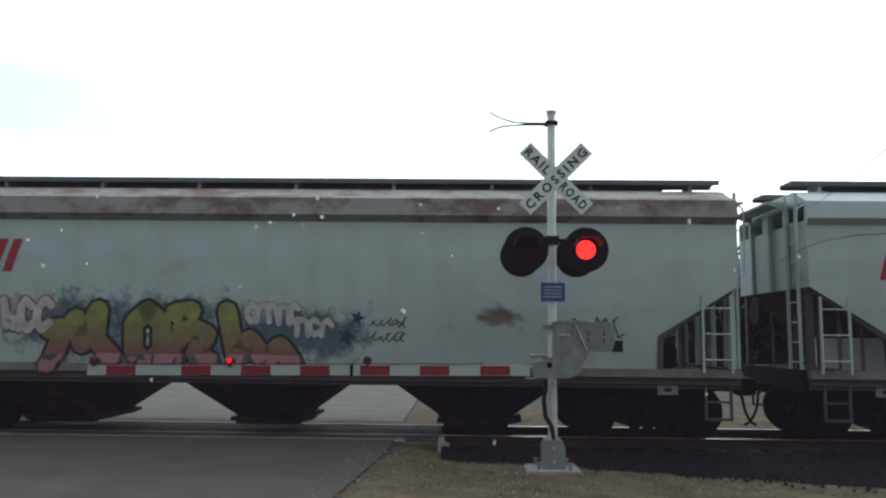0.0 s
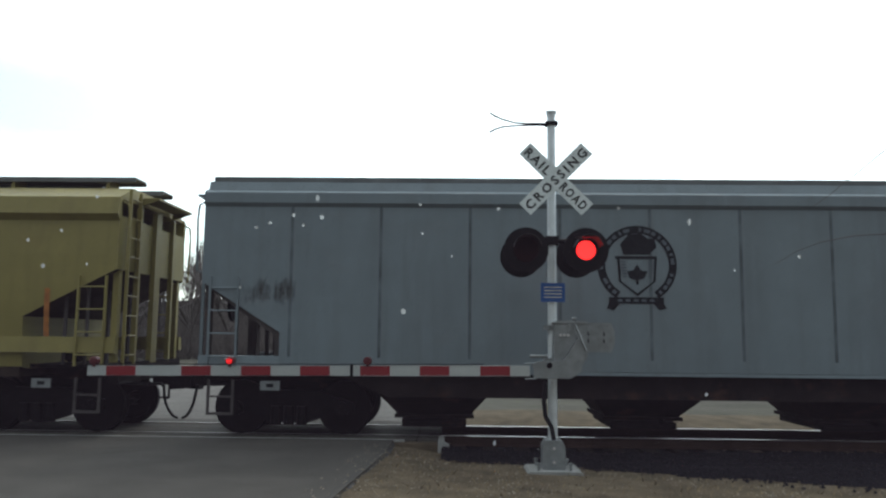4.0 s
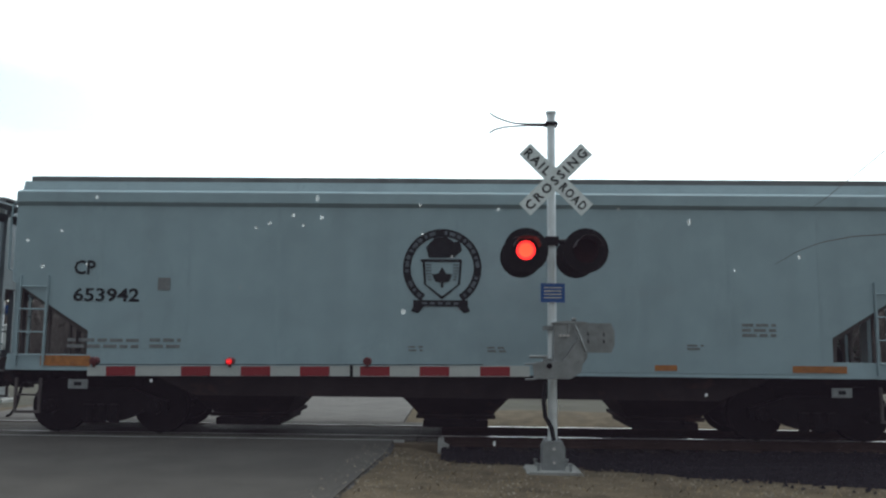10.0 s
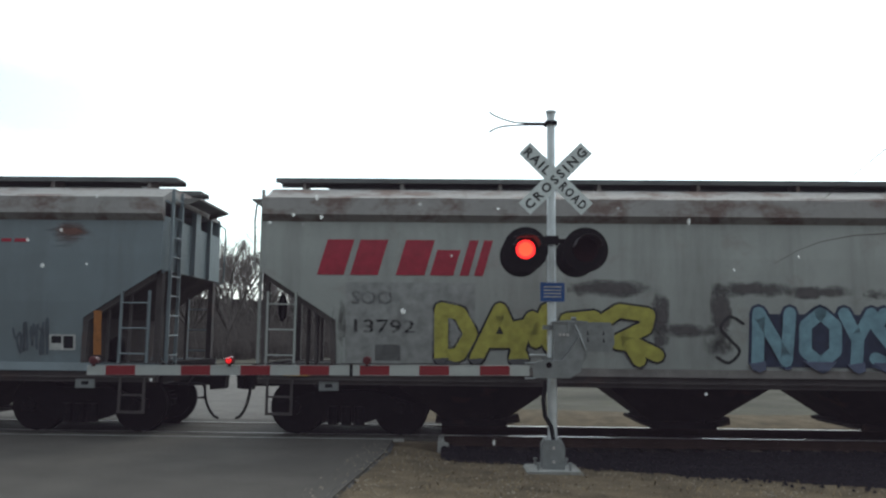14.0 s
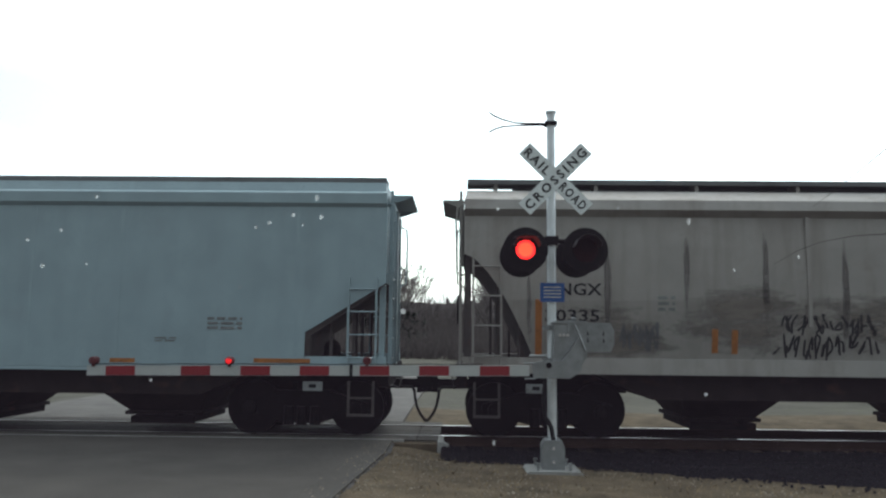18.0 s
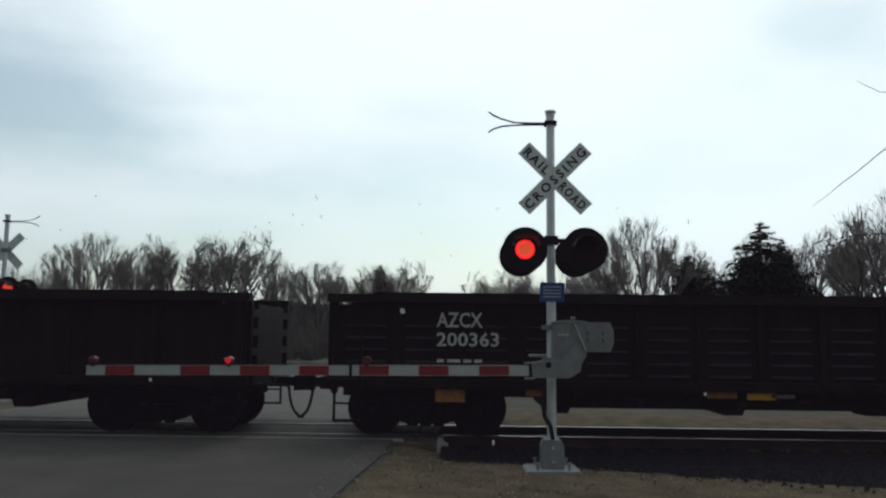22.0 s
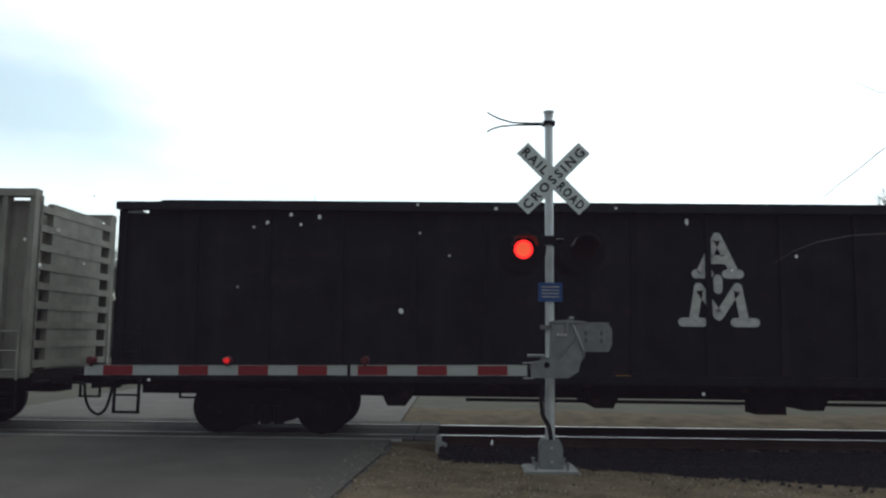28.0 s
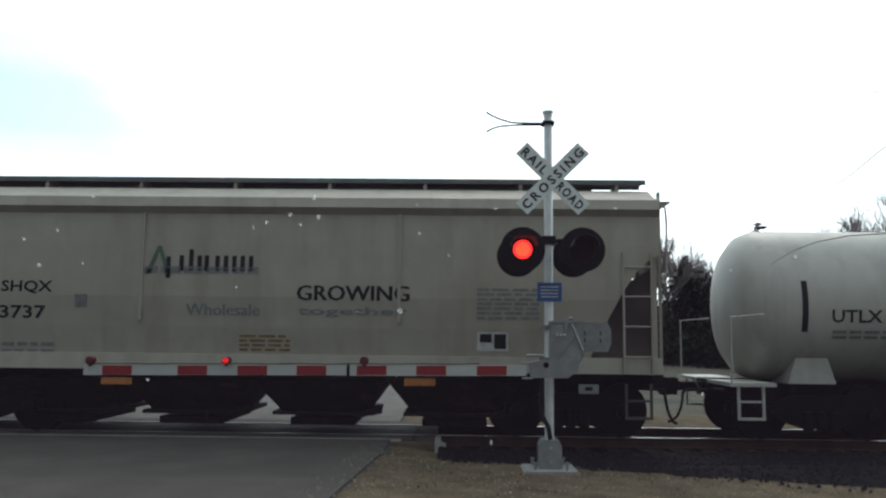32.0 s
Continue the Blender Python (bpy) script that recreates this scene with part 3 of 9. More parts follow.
def build_woods():
    kinds = [tree_meshes(11, 10.0, 0.55, 6), tree_meshes(12, 10.0, 0.85, 8, 0.2, 0.12, 0.72), tree_meshes(13, 10.0, 0.75, 7, 0.16), tree_meshes(14, 10.0, 0.65, 6, 0.22)]
    dome = tree_meshes(17, 10.0, 1.0, 12, 0.15, 0.04, 0.45)
    firs = [fir_meshes(31 + i, 8.0) for i in range(2)]
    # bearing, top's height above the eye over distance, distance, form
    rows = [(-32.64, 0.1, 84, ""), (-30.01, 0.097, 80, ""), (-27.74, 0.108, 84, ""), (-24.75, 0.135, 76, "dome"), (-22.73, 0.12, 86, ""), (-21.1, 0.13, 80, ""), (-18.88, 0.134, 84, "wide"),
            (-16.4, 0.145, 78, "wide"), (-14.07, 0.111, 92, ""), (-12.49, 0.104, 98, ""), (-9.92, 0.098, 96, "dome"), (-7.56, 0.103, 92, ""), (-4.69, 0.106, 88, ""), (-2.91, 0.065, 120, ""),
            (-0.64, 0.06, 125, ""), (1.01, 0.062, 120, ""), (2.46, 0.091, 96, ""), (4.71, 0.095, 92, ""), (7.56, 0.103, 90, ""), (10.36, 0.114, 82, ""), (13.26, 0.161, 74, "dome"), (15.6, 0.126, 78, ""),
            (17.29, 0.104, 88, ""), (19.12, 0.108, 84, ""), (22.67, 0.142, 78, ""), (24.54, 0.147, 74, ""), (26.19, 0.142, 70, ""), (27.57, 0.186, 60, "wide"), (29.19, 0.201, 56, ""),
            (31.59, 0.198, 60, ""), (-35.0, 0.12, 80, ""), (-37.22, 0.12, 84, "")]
    r_ = random.Random(8)
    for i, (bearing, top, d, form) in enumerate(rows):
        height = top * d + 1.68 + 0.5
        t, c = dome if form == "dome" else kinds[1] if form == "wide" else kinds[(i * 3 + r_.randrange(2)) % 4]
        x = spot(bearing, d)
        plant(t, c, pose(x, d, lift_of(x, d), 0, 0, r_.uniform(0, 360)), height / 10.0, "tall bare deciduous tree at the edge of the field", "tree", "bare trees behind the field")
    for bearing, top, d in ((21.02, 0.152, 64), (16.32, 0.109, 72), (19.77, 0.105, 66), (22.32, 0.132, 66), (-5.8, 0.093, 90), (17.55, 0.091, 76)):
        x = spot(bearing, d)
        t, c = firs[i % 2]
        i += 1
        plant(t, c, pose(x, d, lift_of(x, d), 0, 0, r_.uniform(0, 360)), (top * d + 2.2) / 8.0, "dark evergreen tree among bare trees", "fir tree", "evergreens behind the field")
    # understorey: thickets of bare stems, joined
    s = Shape()
    for i in range(6500):
        bearing = r_.uniform(-36.7, 33.9)
        d = r_.uniform(78, 112) if -4.8 < bearing < 1.84 else r_.uniform(70, 100)
        x, h = spot(bearing, d), r_.uniform(2.0, 5.2) * (0.85 if bearing < 1.84 else 1.1)
        z = lift_of(x, d)
        p = Vector((x, d, z))
        for k in range(3):
            q = p + Vector((r_.uniform(-1, 1) * h * 0.3, r_.uniform(-0.5, 0.5), h * r_.uniform(0.6, 1.0)))
            s.tube([p, p.lerp(q, 0.5) + Vector((r_.uniform(-0.2, 0.2), 0, 0.2)), q], 0.05, 3, 0.012, cap=False)
    solo("thicket", s, TWIG, "grey-brown thicket of bare stems below trees", "thicket", kind="stuff")
    far, fringe = Shape(), Shape()
    for i in range(700):
        x0, x1 = -320 + i * 0.9, -319.1 + i * 0.9
        top = lambda x: 7.6 + 1.6 * noise.noise((x * 0.06, 1, 0)) + 0.7 * noise.noise((x * 0.5, 4, 0))
        far.add([(x0, 138, -1), (x1, 138, -1), (x1, 138.5, top(x1)), (x0, 138.5, top(x0))], [(0, 1, 2, 3)])
    for i in range(5200):
        x, d = r_.uniform(-150, 150), r_.uniform(112, 136)
        h = (8.0 + 2.0 * noise.noise((x * 0.06, 1, 0)) + r_.uniform(-1.4, 1.6))
        p = Vector((x, d, -0.8))
        for k in range(2):
            q = p + Vector((r_.uniform(-1, 1) * h * 0.16, 0, h * r_.uniform(0.75, 1.05)))
            m = p.lerp(q, 0.6) + Vector((r_.uniform(-0.3, 0.3), 0, 0))
            fringe.tube([p, m, q], 0.06, 3, 0.012, cap=False)
            fringe.tube([m, m + Vector((r_.uniform(-1, 1), 0, 1.4))], 0.03, 3, 0.01, cap=False)
    solo("far_woods", far, WOODS, "distant grey band of leafless woods", "woods", kind="stuff")
    solo("wood_edge", fringe, TWIG, "leafless saplings along the distant woods", "woods", kind="stuff")


build_woods()


# ---- roadside bush: long bare twigs that reach into the view ----
bush = thing("roadside_bush", (5.2, 6.0, -0.14), "bare arching twigs of a roadside bush", "bush")
for k, tips in enumerate((((2.40, 2.26), (2.57, 2.36), (2.75, 2.43), (3.0, 2.48), (3.3, 2.50), (3.9, 2.40), (4.7, 1.9)), ((2.717, 2.709), (2.84, 2.795), (2.95, 2.89), (3.06, 2.97), (3.28, 3.15), (3.7, 3.45), (4.3, 3.5), (4.9, 2.6)), ((3.12, 3.72), (3.3, 3.63), (3.6, 3.62), (4.2, 3.5), (4.8, 2.9)))):
    line = [(0.1 * k, 0, 0)] + [(x - 5.2, 0.03 * k, z + 0.14) for x, z in reversed(tips)]
    part("twig", Shape().tube(line, 0.007, 5, 0.0016), TWIG, bush)
for k in range(6):
    part("stem", Shape().tube([(0.06 * k - 0.2, 0.1 * (k % 3), 0), (0.3 * k - 0.6, 0.1, 0.9), (0.45 * k - 0.7, 0.2 * (k % 2), 1.7 + 0.1 * k)], 0.012, 5, 0.003), TWIG, bush)


# ---- crossing signals ----
def build_signal(place, arm_length, label, group):
    """A mast with crossed blades, two pairs of flashing lamps, a gate mechanism and its arm. Its front looks to -y."""
    sig = thing("crossing_signal", place, label, "crossing signal", group)
    part("foundation", Shape().box(-0.37, 0.37, -0.32, 0.32, -0.25, 0.06, 0.03), CONCRETE, sig, "square concrete foundation")
    base = part("base_casting", Shape().slab([(-0.15, 0.06), (0.15, 0.06), (0.15, 0.36), (0.11, 0.44), (-0.11, 0.44), (-0.15, 0.36)], -0.15, 0.15), GALV, sig)
    for x in (-0.21, 0.21):
        for y in (-0.2, 0.2):
            part("anchor_bolt", lambda: Shape().lathe([(0, 0.018), (0.07, 0.018), (0.075, 0.03), (0.1, 0.03)], 6, axis="z"), GALV, base, at=(x, y, 0.06), key="anchor_bolt")
    for z in (0.16, 0.34):
        part("cover_bolt", lambda: Shape().lathe([(0, 0.02), (-0.02, 0.02)], 6), BRIGHT, base, at=(0.0, -0.15, z), key="cover_bolt")
    part("mast", Shape().lathe([(0.4, 0.064), (4.93, 0.060)], 20, axis="z"), ALU, sig, smooth=True)
    part("mast_cap", Shape().lathe([(4.90, 0.063), (4.945, 0.066), (4.955, 0.078), (4.985, 0.080), (4.988, 0.07)], 20, axis="z"), ALU, sig)
    part("wire_clamp", Shape().box(-0.085, 0.085, -0.085, 0.085, 4.78, 4.83), STEEL_DARK, sig)
    for up in (1, -1):
        z0 = 4.80 + 0.012 * up
        path = [(-0.08, 0, z0), (-0.35, 0, z0), (-0.52, 0, z0 + 0.01 * up), (-0.68, -0.02, z0 + (0.05 if up > 0 else -0.03)), (-0.80, -0.03, z0 + (0.10 if up > 0 else -0.07)), (-0.87, -0.03, z0 + (0.15 if up > 0 else -0.115))]
        part("wire_lead", Shape().tube(path, 0.012, 6), STEEL_DARK, sig, "bent black lead wire")
    # crossed blades with their words
    for turn, y, words in ((-45, -0.095, ((-0.57, -0.13, "RAIL"), (0.12, 0.57, "ROAD"))), (45, -0.10, ((-0.57, 0.57, "CROSSING"),))):
        m = Matrix.Translation((0.05, y, 4.00)) @ Matrix.Rotation(radians(-turn), 4, "Y")
        blade = part("blade", Shape().box(-0.61, 0.61, -0.004, 0.0, -0.114, 0.114), SIGN_WHITE, sig, "white crossbuck blade with black words", at=m)
        for x, x1, word in words:
            me = letters(word, 0.128, SIGN_BLACK, 0.0055, 0.80, 0, 1.42 if word == "CROSSING" else 1.30)
            xs = [v.co.x for v in me.vertices]
            k = (x1 - x) / (max(xs) - min(xs))
            part("lettering", me, SIGN_BLACK, blade, at=Matrix.Translation((x - min(xs) * k, -0.006, -0.064)) @ Matrix.Diagonal((k, 1, 1, 1)))
    part("bracket", Shape().box(-0.09, 0.09, -0.09, 0.07, 3.95, 4.06), GALV, sig)
    # lamps: a cross arm and back-to-back pairs
    part("cross_arm", Shape().tube([(-0.45, 0, 3.14), (0.48, 0, 3.14)], 0.032, 8), STEEL_DARK, sig)
    part("arm_clamp", Shape().box(-0.09, 0.09, -0.09, 0.09, 3.08, 3.20), LAMP_BLACK, sig)
    for x in (-0.395, 0.40):
        part("lamp_bracket", Shape().tube([(x, -0.40, 3.06), (x, -0.2, 3.14), (x, 0.2, 3.14), (x, 0.40, 3.06)], 0.026, 6), LAMP_BLACK, sig)
    lamps = []
    for x in (-0.395, 0.40):
        for front in (1, -1):
            m = Matrix.Translation((x, -0.45 * front, 2.965)) @ Matrix.Rotation(radians(0 if front > 0 else 180), 4, "Z")
            lamp = part("lamp", lambda: Shape().lathe([(0.0, 0.300), (-0.012, 0.300), (-0.012, 0.17), (0.01, 0.165), (0.02, 0.20), (0.22, 0.16), (0.25, 0.06)], 32), LAMP_BLACK, sig, "black round lamp background", at=m, key="lamp_disc")

            def hood():
                s = Shape()
                n = 16
                for y in (-0.012, -0.35):
                    for r in (0.168, 0.177):
                        s.v += [(r * math.cos(radians(10 + 160 * k / n)), y, r * math.sin(radians(10 + 160 * k / n))) for k in range(n + 1)]
                m_ = n + 1
                for k in range(n):
                    s.f += [(k, k + 1, 2 * m_ + k + 1, 2 * m_ + k), (m_ + k, 3 * m_ + k, 3 * m_ + k + 1, m_ + k + 1), (2 * m_ + k, 2 * m_ + k + 1, 3 * m_ + k + 1, 3 * m_ + k)]
                return s
            part("hood", hood, HOOD, lamp, key="lamp_hood")
            part("lit_lens", lambda: Shape().lathe([(0.012, 0.155), (0.004, 0.153), (-0.006, 0.09), (-0.01, 0.01)], 28), RED_GLOW, lamp, "glowing red lens", key="lit_lens")
            if x < 0:
                part("lamp_core", lambda: Shape().lathe([(-0.0092, 0.095), (-0.0135, 0.09), (-0.0145, 0.01)], 24), RED_CORE, lamp, "hot orange centre of the lens", key="lamp_core")
            # the lens always glows; this added cover hides it while the lamp is off
            added_cover = part("shutter", lambda: Shape().lathe([(-0.022, 0.166), (-0.030, 0.162), (-0.038, 0.09), (-0.042, 0.01)], 28), RED_DARK, lamp, "dark red cover added over the lit lens", key="added_lamp_cover")
            lamps.append((x > 0, added_cover))
    plate = part("notice_plate", Shape().box(-0.165, 0.165, -0.10, -0.085, 2.29, 2.55), SIGN_BLUE, sig, "small blue emergency notice plate")
    for k in range(4):
        part("text_bar", lambda: Shape().box(-0.12, 0.12, -0.1045, -0.1, -0.008, 0.008), LETTER_WHITE, plate, at=(0, 0, 2.49 - 0.045 * k), key="notice_bar")
    part("notice_strap", Shape().box(-0.08, 0.08, -0.085, 0.075, 2.40, 2.43), GALV, sig)
    # gate mechanism
    up = Matrix.Translation((0, 0, 0.14))
    mech = part("mechanism_box", Shape().slab([(0.0, 1.86), (0.44, 1.86), (0.44, 1.42), (0.33, 1.25), (0.05, 1.18), (-0.02, 1.25)], -0.26, 0.16), GALV, sig, "galvanised gate mechanism box", at=up)
    part("mechanism_lid", Shape().slab([(-0.03, 1.86), (0.46, 1.86), (0.44, 1.885), (0.2, 1.90), (0.0, 1.885)], -0.28, 0.18), GALV, mech)
    part("lid_hinge", Shape().lathe([(0, 0.025), (0.06, 0.025)], 10, centre=(0.24, -0.2, 1.92), axis="x"), GALV, mech)
    part("lid_hasp", Shape().box(0.18, 0.22, -0.29, -0.26, 1.74, 1.87), GALV, mech)
    for k in range(3):
        part("cover_bolt", None, BRIGHT, mech, at=(0.08 + 0.05 * k, -0.26, 1.70), key="cover_bolt")
    for z in (1.94, 1.50):
        part("mast_clamp", Shape().box(-0.12, 0.10, -0.1, 0.1, z - 0.03, z + 0.03), GALV, sig)
    bracket = part("arm_bracket", Shape().slab([(-0.30, 1.33), (-0.16, 1.36), (0.10, 1.36), (0.36, 1.72), (0.42, 1.62), (0.34, 1.22), (0.20, 1.13), (-0.28, 1.13)], -0.35, -0.28), GALV, sig, "cast gate arm bracket", at=up)
    part("bracket_brace", Shape().tube([(0.26, -0.36, 1.84), (0.40, -0.36, 1.50)], 0.018, 6), GALV, bracket)
    part("bracket_pin", Shape().tube([(-0.34, -0.36, 1.42), (-0.10, -0.36, 1.42)], 0.022, 6), GALV, bracket)
    part("bracket_pin", Shape().tube([(-0.08, -0.36, 1.30), (-0.08, -0.26, 1.30)], 0.04, 10), STEEL_DARK, bracket)
    cw = part("counterweight", Shape().slab([(0.43, 1.88), (0.84, 1.88), (0.89, 1.77), (0.89, 1.58), (0.84, 1.47), (0.43, 1.47)], 0.19, 0.25), GALV, sig, "flat galvanised counterweight plate", at=up)
    for k in (0.52, 0.74):
        for z in (1.60, 1.70):
            part("slot", lambda: Shape().slab([(-0.015, 0.0), (0.015, 0.0), (0.004, 0.06), (-0.004, 0.06)], -0.003, 0.0), SIGN_BLACK, cw, at=(k, 0.188, z), key="weight_slot")
    part("cable", Shape().tube([(-0.10, -0.10, 1.22), (-0.13, -0.12, 0.95), (-0.11, -0.13, 0.76), (-0.03, -0.14, 0.62), (0.0, -0.14, 0.45)], 0.032, 7), HOSE, sig, "black flexible cable")
    # arm
    if arm_length:
        tilt = Matrix.Translation((-0.4, 0, 1.365)) @ Matrix.Rotation(radians(-0.58), 4, "Y")
        arm = part("gate_arm", Shape().box(-2.30, 0.06, -0.355, -0.325, -0.07, 0.07).box(-0.0 - arm_length, -2.30, -0.352, -0.328, -0.066, 0.066), ARM_WHITE, sig, "white gate arm with red stripes", at=tilt)
        for x in (-0.60, -1.40, -2.19, -2.99, -3.78, -4.58, -5.59):
            part("red_stripe", lambda: Shape().box(-0.395, 0, -0.3585, -0.3555, -0.062, 0.062), ARM_RED, arm, at=(x + 0.4, 0, 0), key="arm_stripe")
        part("arm_joint", Shape().box(-2.32, -2.28, -0.360, -0.32, -0.074, 0.074), STEEL_DARK, arm)
        for k, x in enumerate((-2.488, -4.325, -6.153)):
            lamp = part("arm_lamp", lambda: Shape().lathe([(0.06, 0.03), (0.05, 0.055), (-0.05, 0.055), (-0.06, 0.03)], 14).box(-0.02, 0.02, -0.02, 0.02, -0.08, -0.03), RED_SMALL, arm, "small red arm lamp", at=(x + 0.4, -0.34, 0.13), key="arm_lamp")
            if k < 2:
                part("lit_lens", lambda: Shape().lathe([(-0.060, 0.042), (-0.066, 0.038), (-0.068, 0.01)], 16), RED_SPOT, lamp, "glowing red lens", key="arm_lens")
                part("lit_filament", lambda: Shape().lathe([(-0.0665, 0.011), (-0.071, 0.009)], 8, (-0.018, 0, 0)).lathe([(-0.0665, 0.011), (-0.071, 0.009)], 8, (0.018, 0, 0)), RED_GLOW, lamp, "bright points of the lamp", key="arm_filament")
                # added cover, swung over the glowing arm lens to put it out
                added_cover = part("shutter", lambda: Shape().lathe([(-0.074, 0.054), (-0.078, 0.05), (-0.080, 0.01)], 14), RED_SMALL, lamp, key="added_arm_cover")
                lamps.append(("near" if k == 0 else "mid", added_cover))
        part("arm_wire", Shape().tube([(-5.75, -0.36, 0.085)] + [(-5.75 + 0.4 * i, -0.36, 0.082 + 0.006 * (i % 2)) for i in range(1, 14)], 0.008, 4), HOSE, arm)
        for z in (-0.10, 0.10):
            part("arm_bolt", Shape().tube([(0.0, -0.37, z), (0.14, -0.37, z)], 0.012, 5), GALV, arm)
    return sig, lamps


signal, LAMPS = build_signal(pose(1.265, 10.83, -0.12), 5.84, "silver crossing signal with crossbuck, red lamps and lowered gate", "crossing signals")
signal_far, LAMPS_FAR = build_signal(pose(-12.35, 20.92, -0.12, 0, 0, 180), 0, "silver crossing signal seen from behind across the track", "crossing signals")


# ---- the train: shared running gear ----
def side_frame():
    s = Shape()
    s.slab([(-1.10, 0.56), (-0.80, 0.64), (-0.45, 0.76), (0.45, 0.76), (0.80, 0.64), (1.10, 0.56), (1.10, 0.40), (0.70, 0.40), (0.50, 0.28), (0.30, 0.22), (-0.30, 0.22), (-0.50, 0.28), (-0.70, 0.40), (-1.10, 0.40)], -0.07, 0.07)
    for x in (-0.22, 0.0, 0.22):
        s.lathe([(0.2, 0.09), (0.5, 0.09)], 8, (x, -0.09, 0), "z")
    return s


def wheelset():
    s = Shape()
    for y in (-0.75, 0.75):
        o = -1 if y < 0 else 1
        s.lathe([(y + 0.07 * o, 0.33), (y + 0.07 * o, 0.455), (y - 0.05 * o, 0.46), (y - 0.07 * o, 0.485), (y - 0.085 * o, 0.485), (y - 0.085 * o, 0.38), (y - 0.02 * o, 0.36), (y - 0.02 * o, 0.14), (y + 0.05 * o, 0.13)], 28)
    s.tube([(0, -1.1, 0), (0, 1.1, 0)], 0.075, 8)
    for y in (-1.1, 1.1):
        o = -1 if y < 0 else 1
        s.lathe([(y - 0.09 * o, 0.12), (y + 0.06 * o, 0.12), (y + 0.08 * o, 0.085)], 12)
        for k in range(3):
            a = k * 2.094
            s.lathe([(y + 0.07 * o, 0.022), (y + 0.105 * o, 0.022)], 6, (0.055 * math.cos(a), 0, 0.055 * math.sin(a)))
    return s


WHEELSETS = []


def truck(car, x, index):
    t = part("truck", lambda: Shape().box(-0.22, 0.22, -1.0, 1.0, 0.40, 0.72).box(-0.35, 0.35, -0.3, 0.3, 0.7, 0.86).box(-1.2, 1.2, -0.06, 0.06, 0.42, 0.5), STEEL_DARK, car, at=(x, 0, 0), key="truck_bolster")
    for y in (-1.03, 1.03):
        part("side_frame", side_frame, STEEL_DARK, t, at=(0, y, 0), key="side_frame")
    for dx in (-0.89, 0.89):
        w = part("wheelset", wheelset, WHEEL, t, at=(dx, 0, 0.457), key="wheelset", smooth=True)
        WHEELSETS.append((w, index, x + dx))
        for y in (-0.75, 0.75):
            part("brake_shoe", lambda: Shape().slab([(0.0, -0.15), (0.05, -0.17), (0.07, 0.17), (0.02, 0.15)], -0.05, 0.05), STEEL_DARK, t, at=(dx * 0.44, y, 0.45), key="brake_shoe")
    return t


def coupling(car, x, way, reach, long_hose=False):
    """Coupler and air hose at one end; way is 1 at the right end."""
    def head():
        s = Shape().box(-0.45, reach - 0.14, -0.08, 0.08, 0.76, 0.92)
        s.slab([(reach - 0.22, 0.68), (reach + 0.05, 0.70), (reach + 0.08, 0.98), (reach - 0.22, 1.0)], -0.17, 0.06)
        s.box(reach - 0.1, reach + 0.03, 0.0, 0.17, 0.72, 0.96)
        return s
    part("coupler", head, STEEL_DARK, car, at=Matrix.Translation((x, 0, 0)) @ (Matrix.Rotation(math.pi, 4, "Z") if way < 0 else Matrix()), key=("coupler", round(reach, 2)))
    low = 0.19 if not long_hose else 0.22

    def hose():
        return Shape().tube([(reach * 0.62, -0.32, 0.76), (reach * 0.64, -0.34, 0.62), (reach * 0.69, -0.34, 0.46), (reach * 0.77, -0.32, 0.33), (reach * 0.89, -0.30, low + 0.03), (reach, -0.28, low)], 0.026, 6).tube([(-0.3, -0.32, 0.80), (reach * 0.55, -0.32, 0.79), (reach * 0.63, -0.32, 0.72)], 0.03, 6)
    part("air_hose", hose, HOSE, car, at=Matrix.Translation((x, 0, 0)) @ (Matrix.Diagonal((-1, 1, 1, 1)) if way < 0 else Matrix()), key=("hose", round(reach, 2)))
    part("cut_lever", lambda: Shape().tube([(0.08, -1.45, 0.86), (0.08, -0.9, 0.86), (0.16, -0.5, 0.78), (0.2, -0.15, 0.98)], 0.016, 5), STEEL_DARK, car, at=Matrix.Translation((x, 0, 0)) @ (Matrix.Diagonal((-1, 1, 1, 1)) if way < 0 else Matrix()), key="cut_lever")


def ladder_shape(height, width, rungs):
    s = Shape()
    for x in (0, width):
        s.box(x - 0.017, x + 0.017, -0.026, 0.026, 0, height)
    for k in range(rungs):
        z = height * (k + 0.5) / rungs
        s.tube([(0, -0.02, z), (width, -0.02, z)], 0.014, 5)
    return s


def ladder(car, x, y, z0, height, mat, width=0.46, rungs=4):
    part("ladder", lambda: ladder_shape(height, width, rungs), mat, car, at=(x - width / 2, y, z0), key=("ladder", round(height, 2), width, rungs))


def stirrup(car, x, y, mat, top=0.95):
    part("stirrup", lambda: Shape().box(-0.22, -0.18, -0.02, 0.02, -0.55, 0).box(0.18, 0.22, -0.02, 0.02, -0.55, 0).box(-0.22, 0.22, -0.03, 0.03, -0.57, -0.53).box(-0.22, 0.22, -0.02, 0.02, -0.29, -0.26), mat, car, at=(x, y, top), key="stirrup")


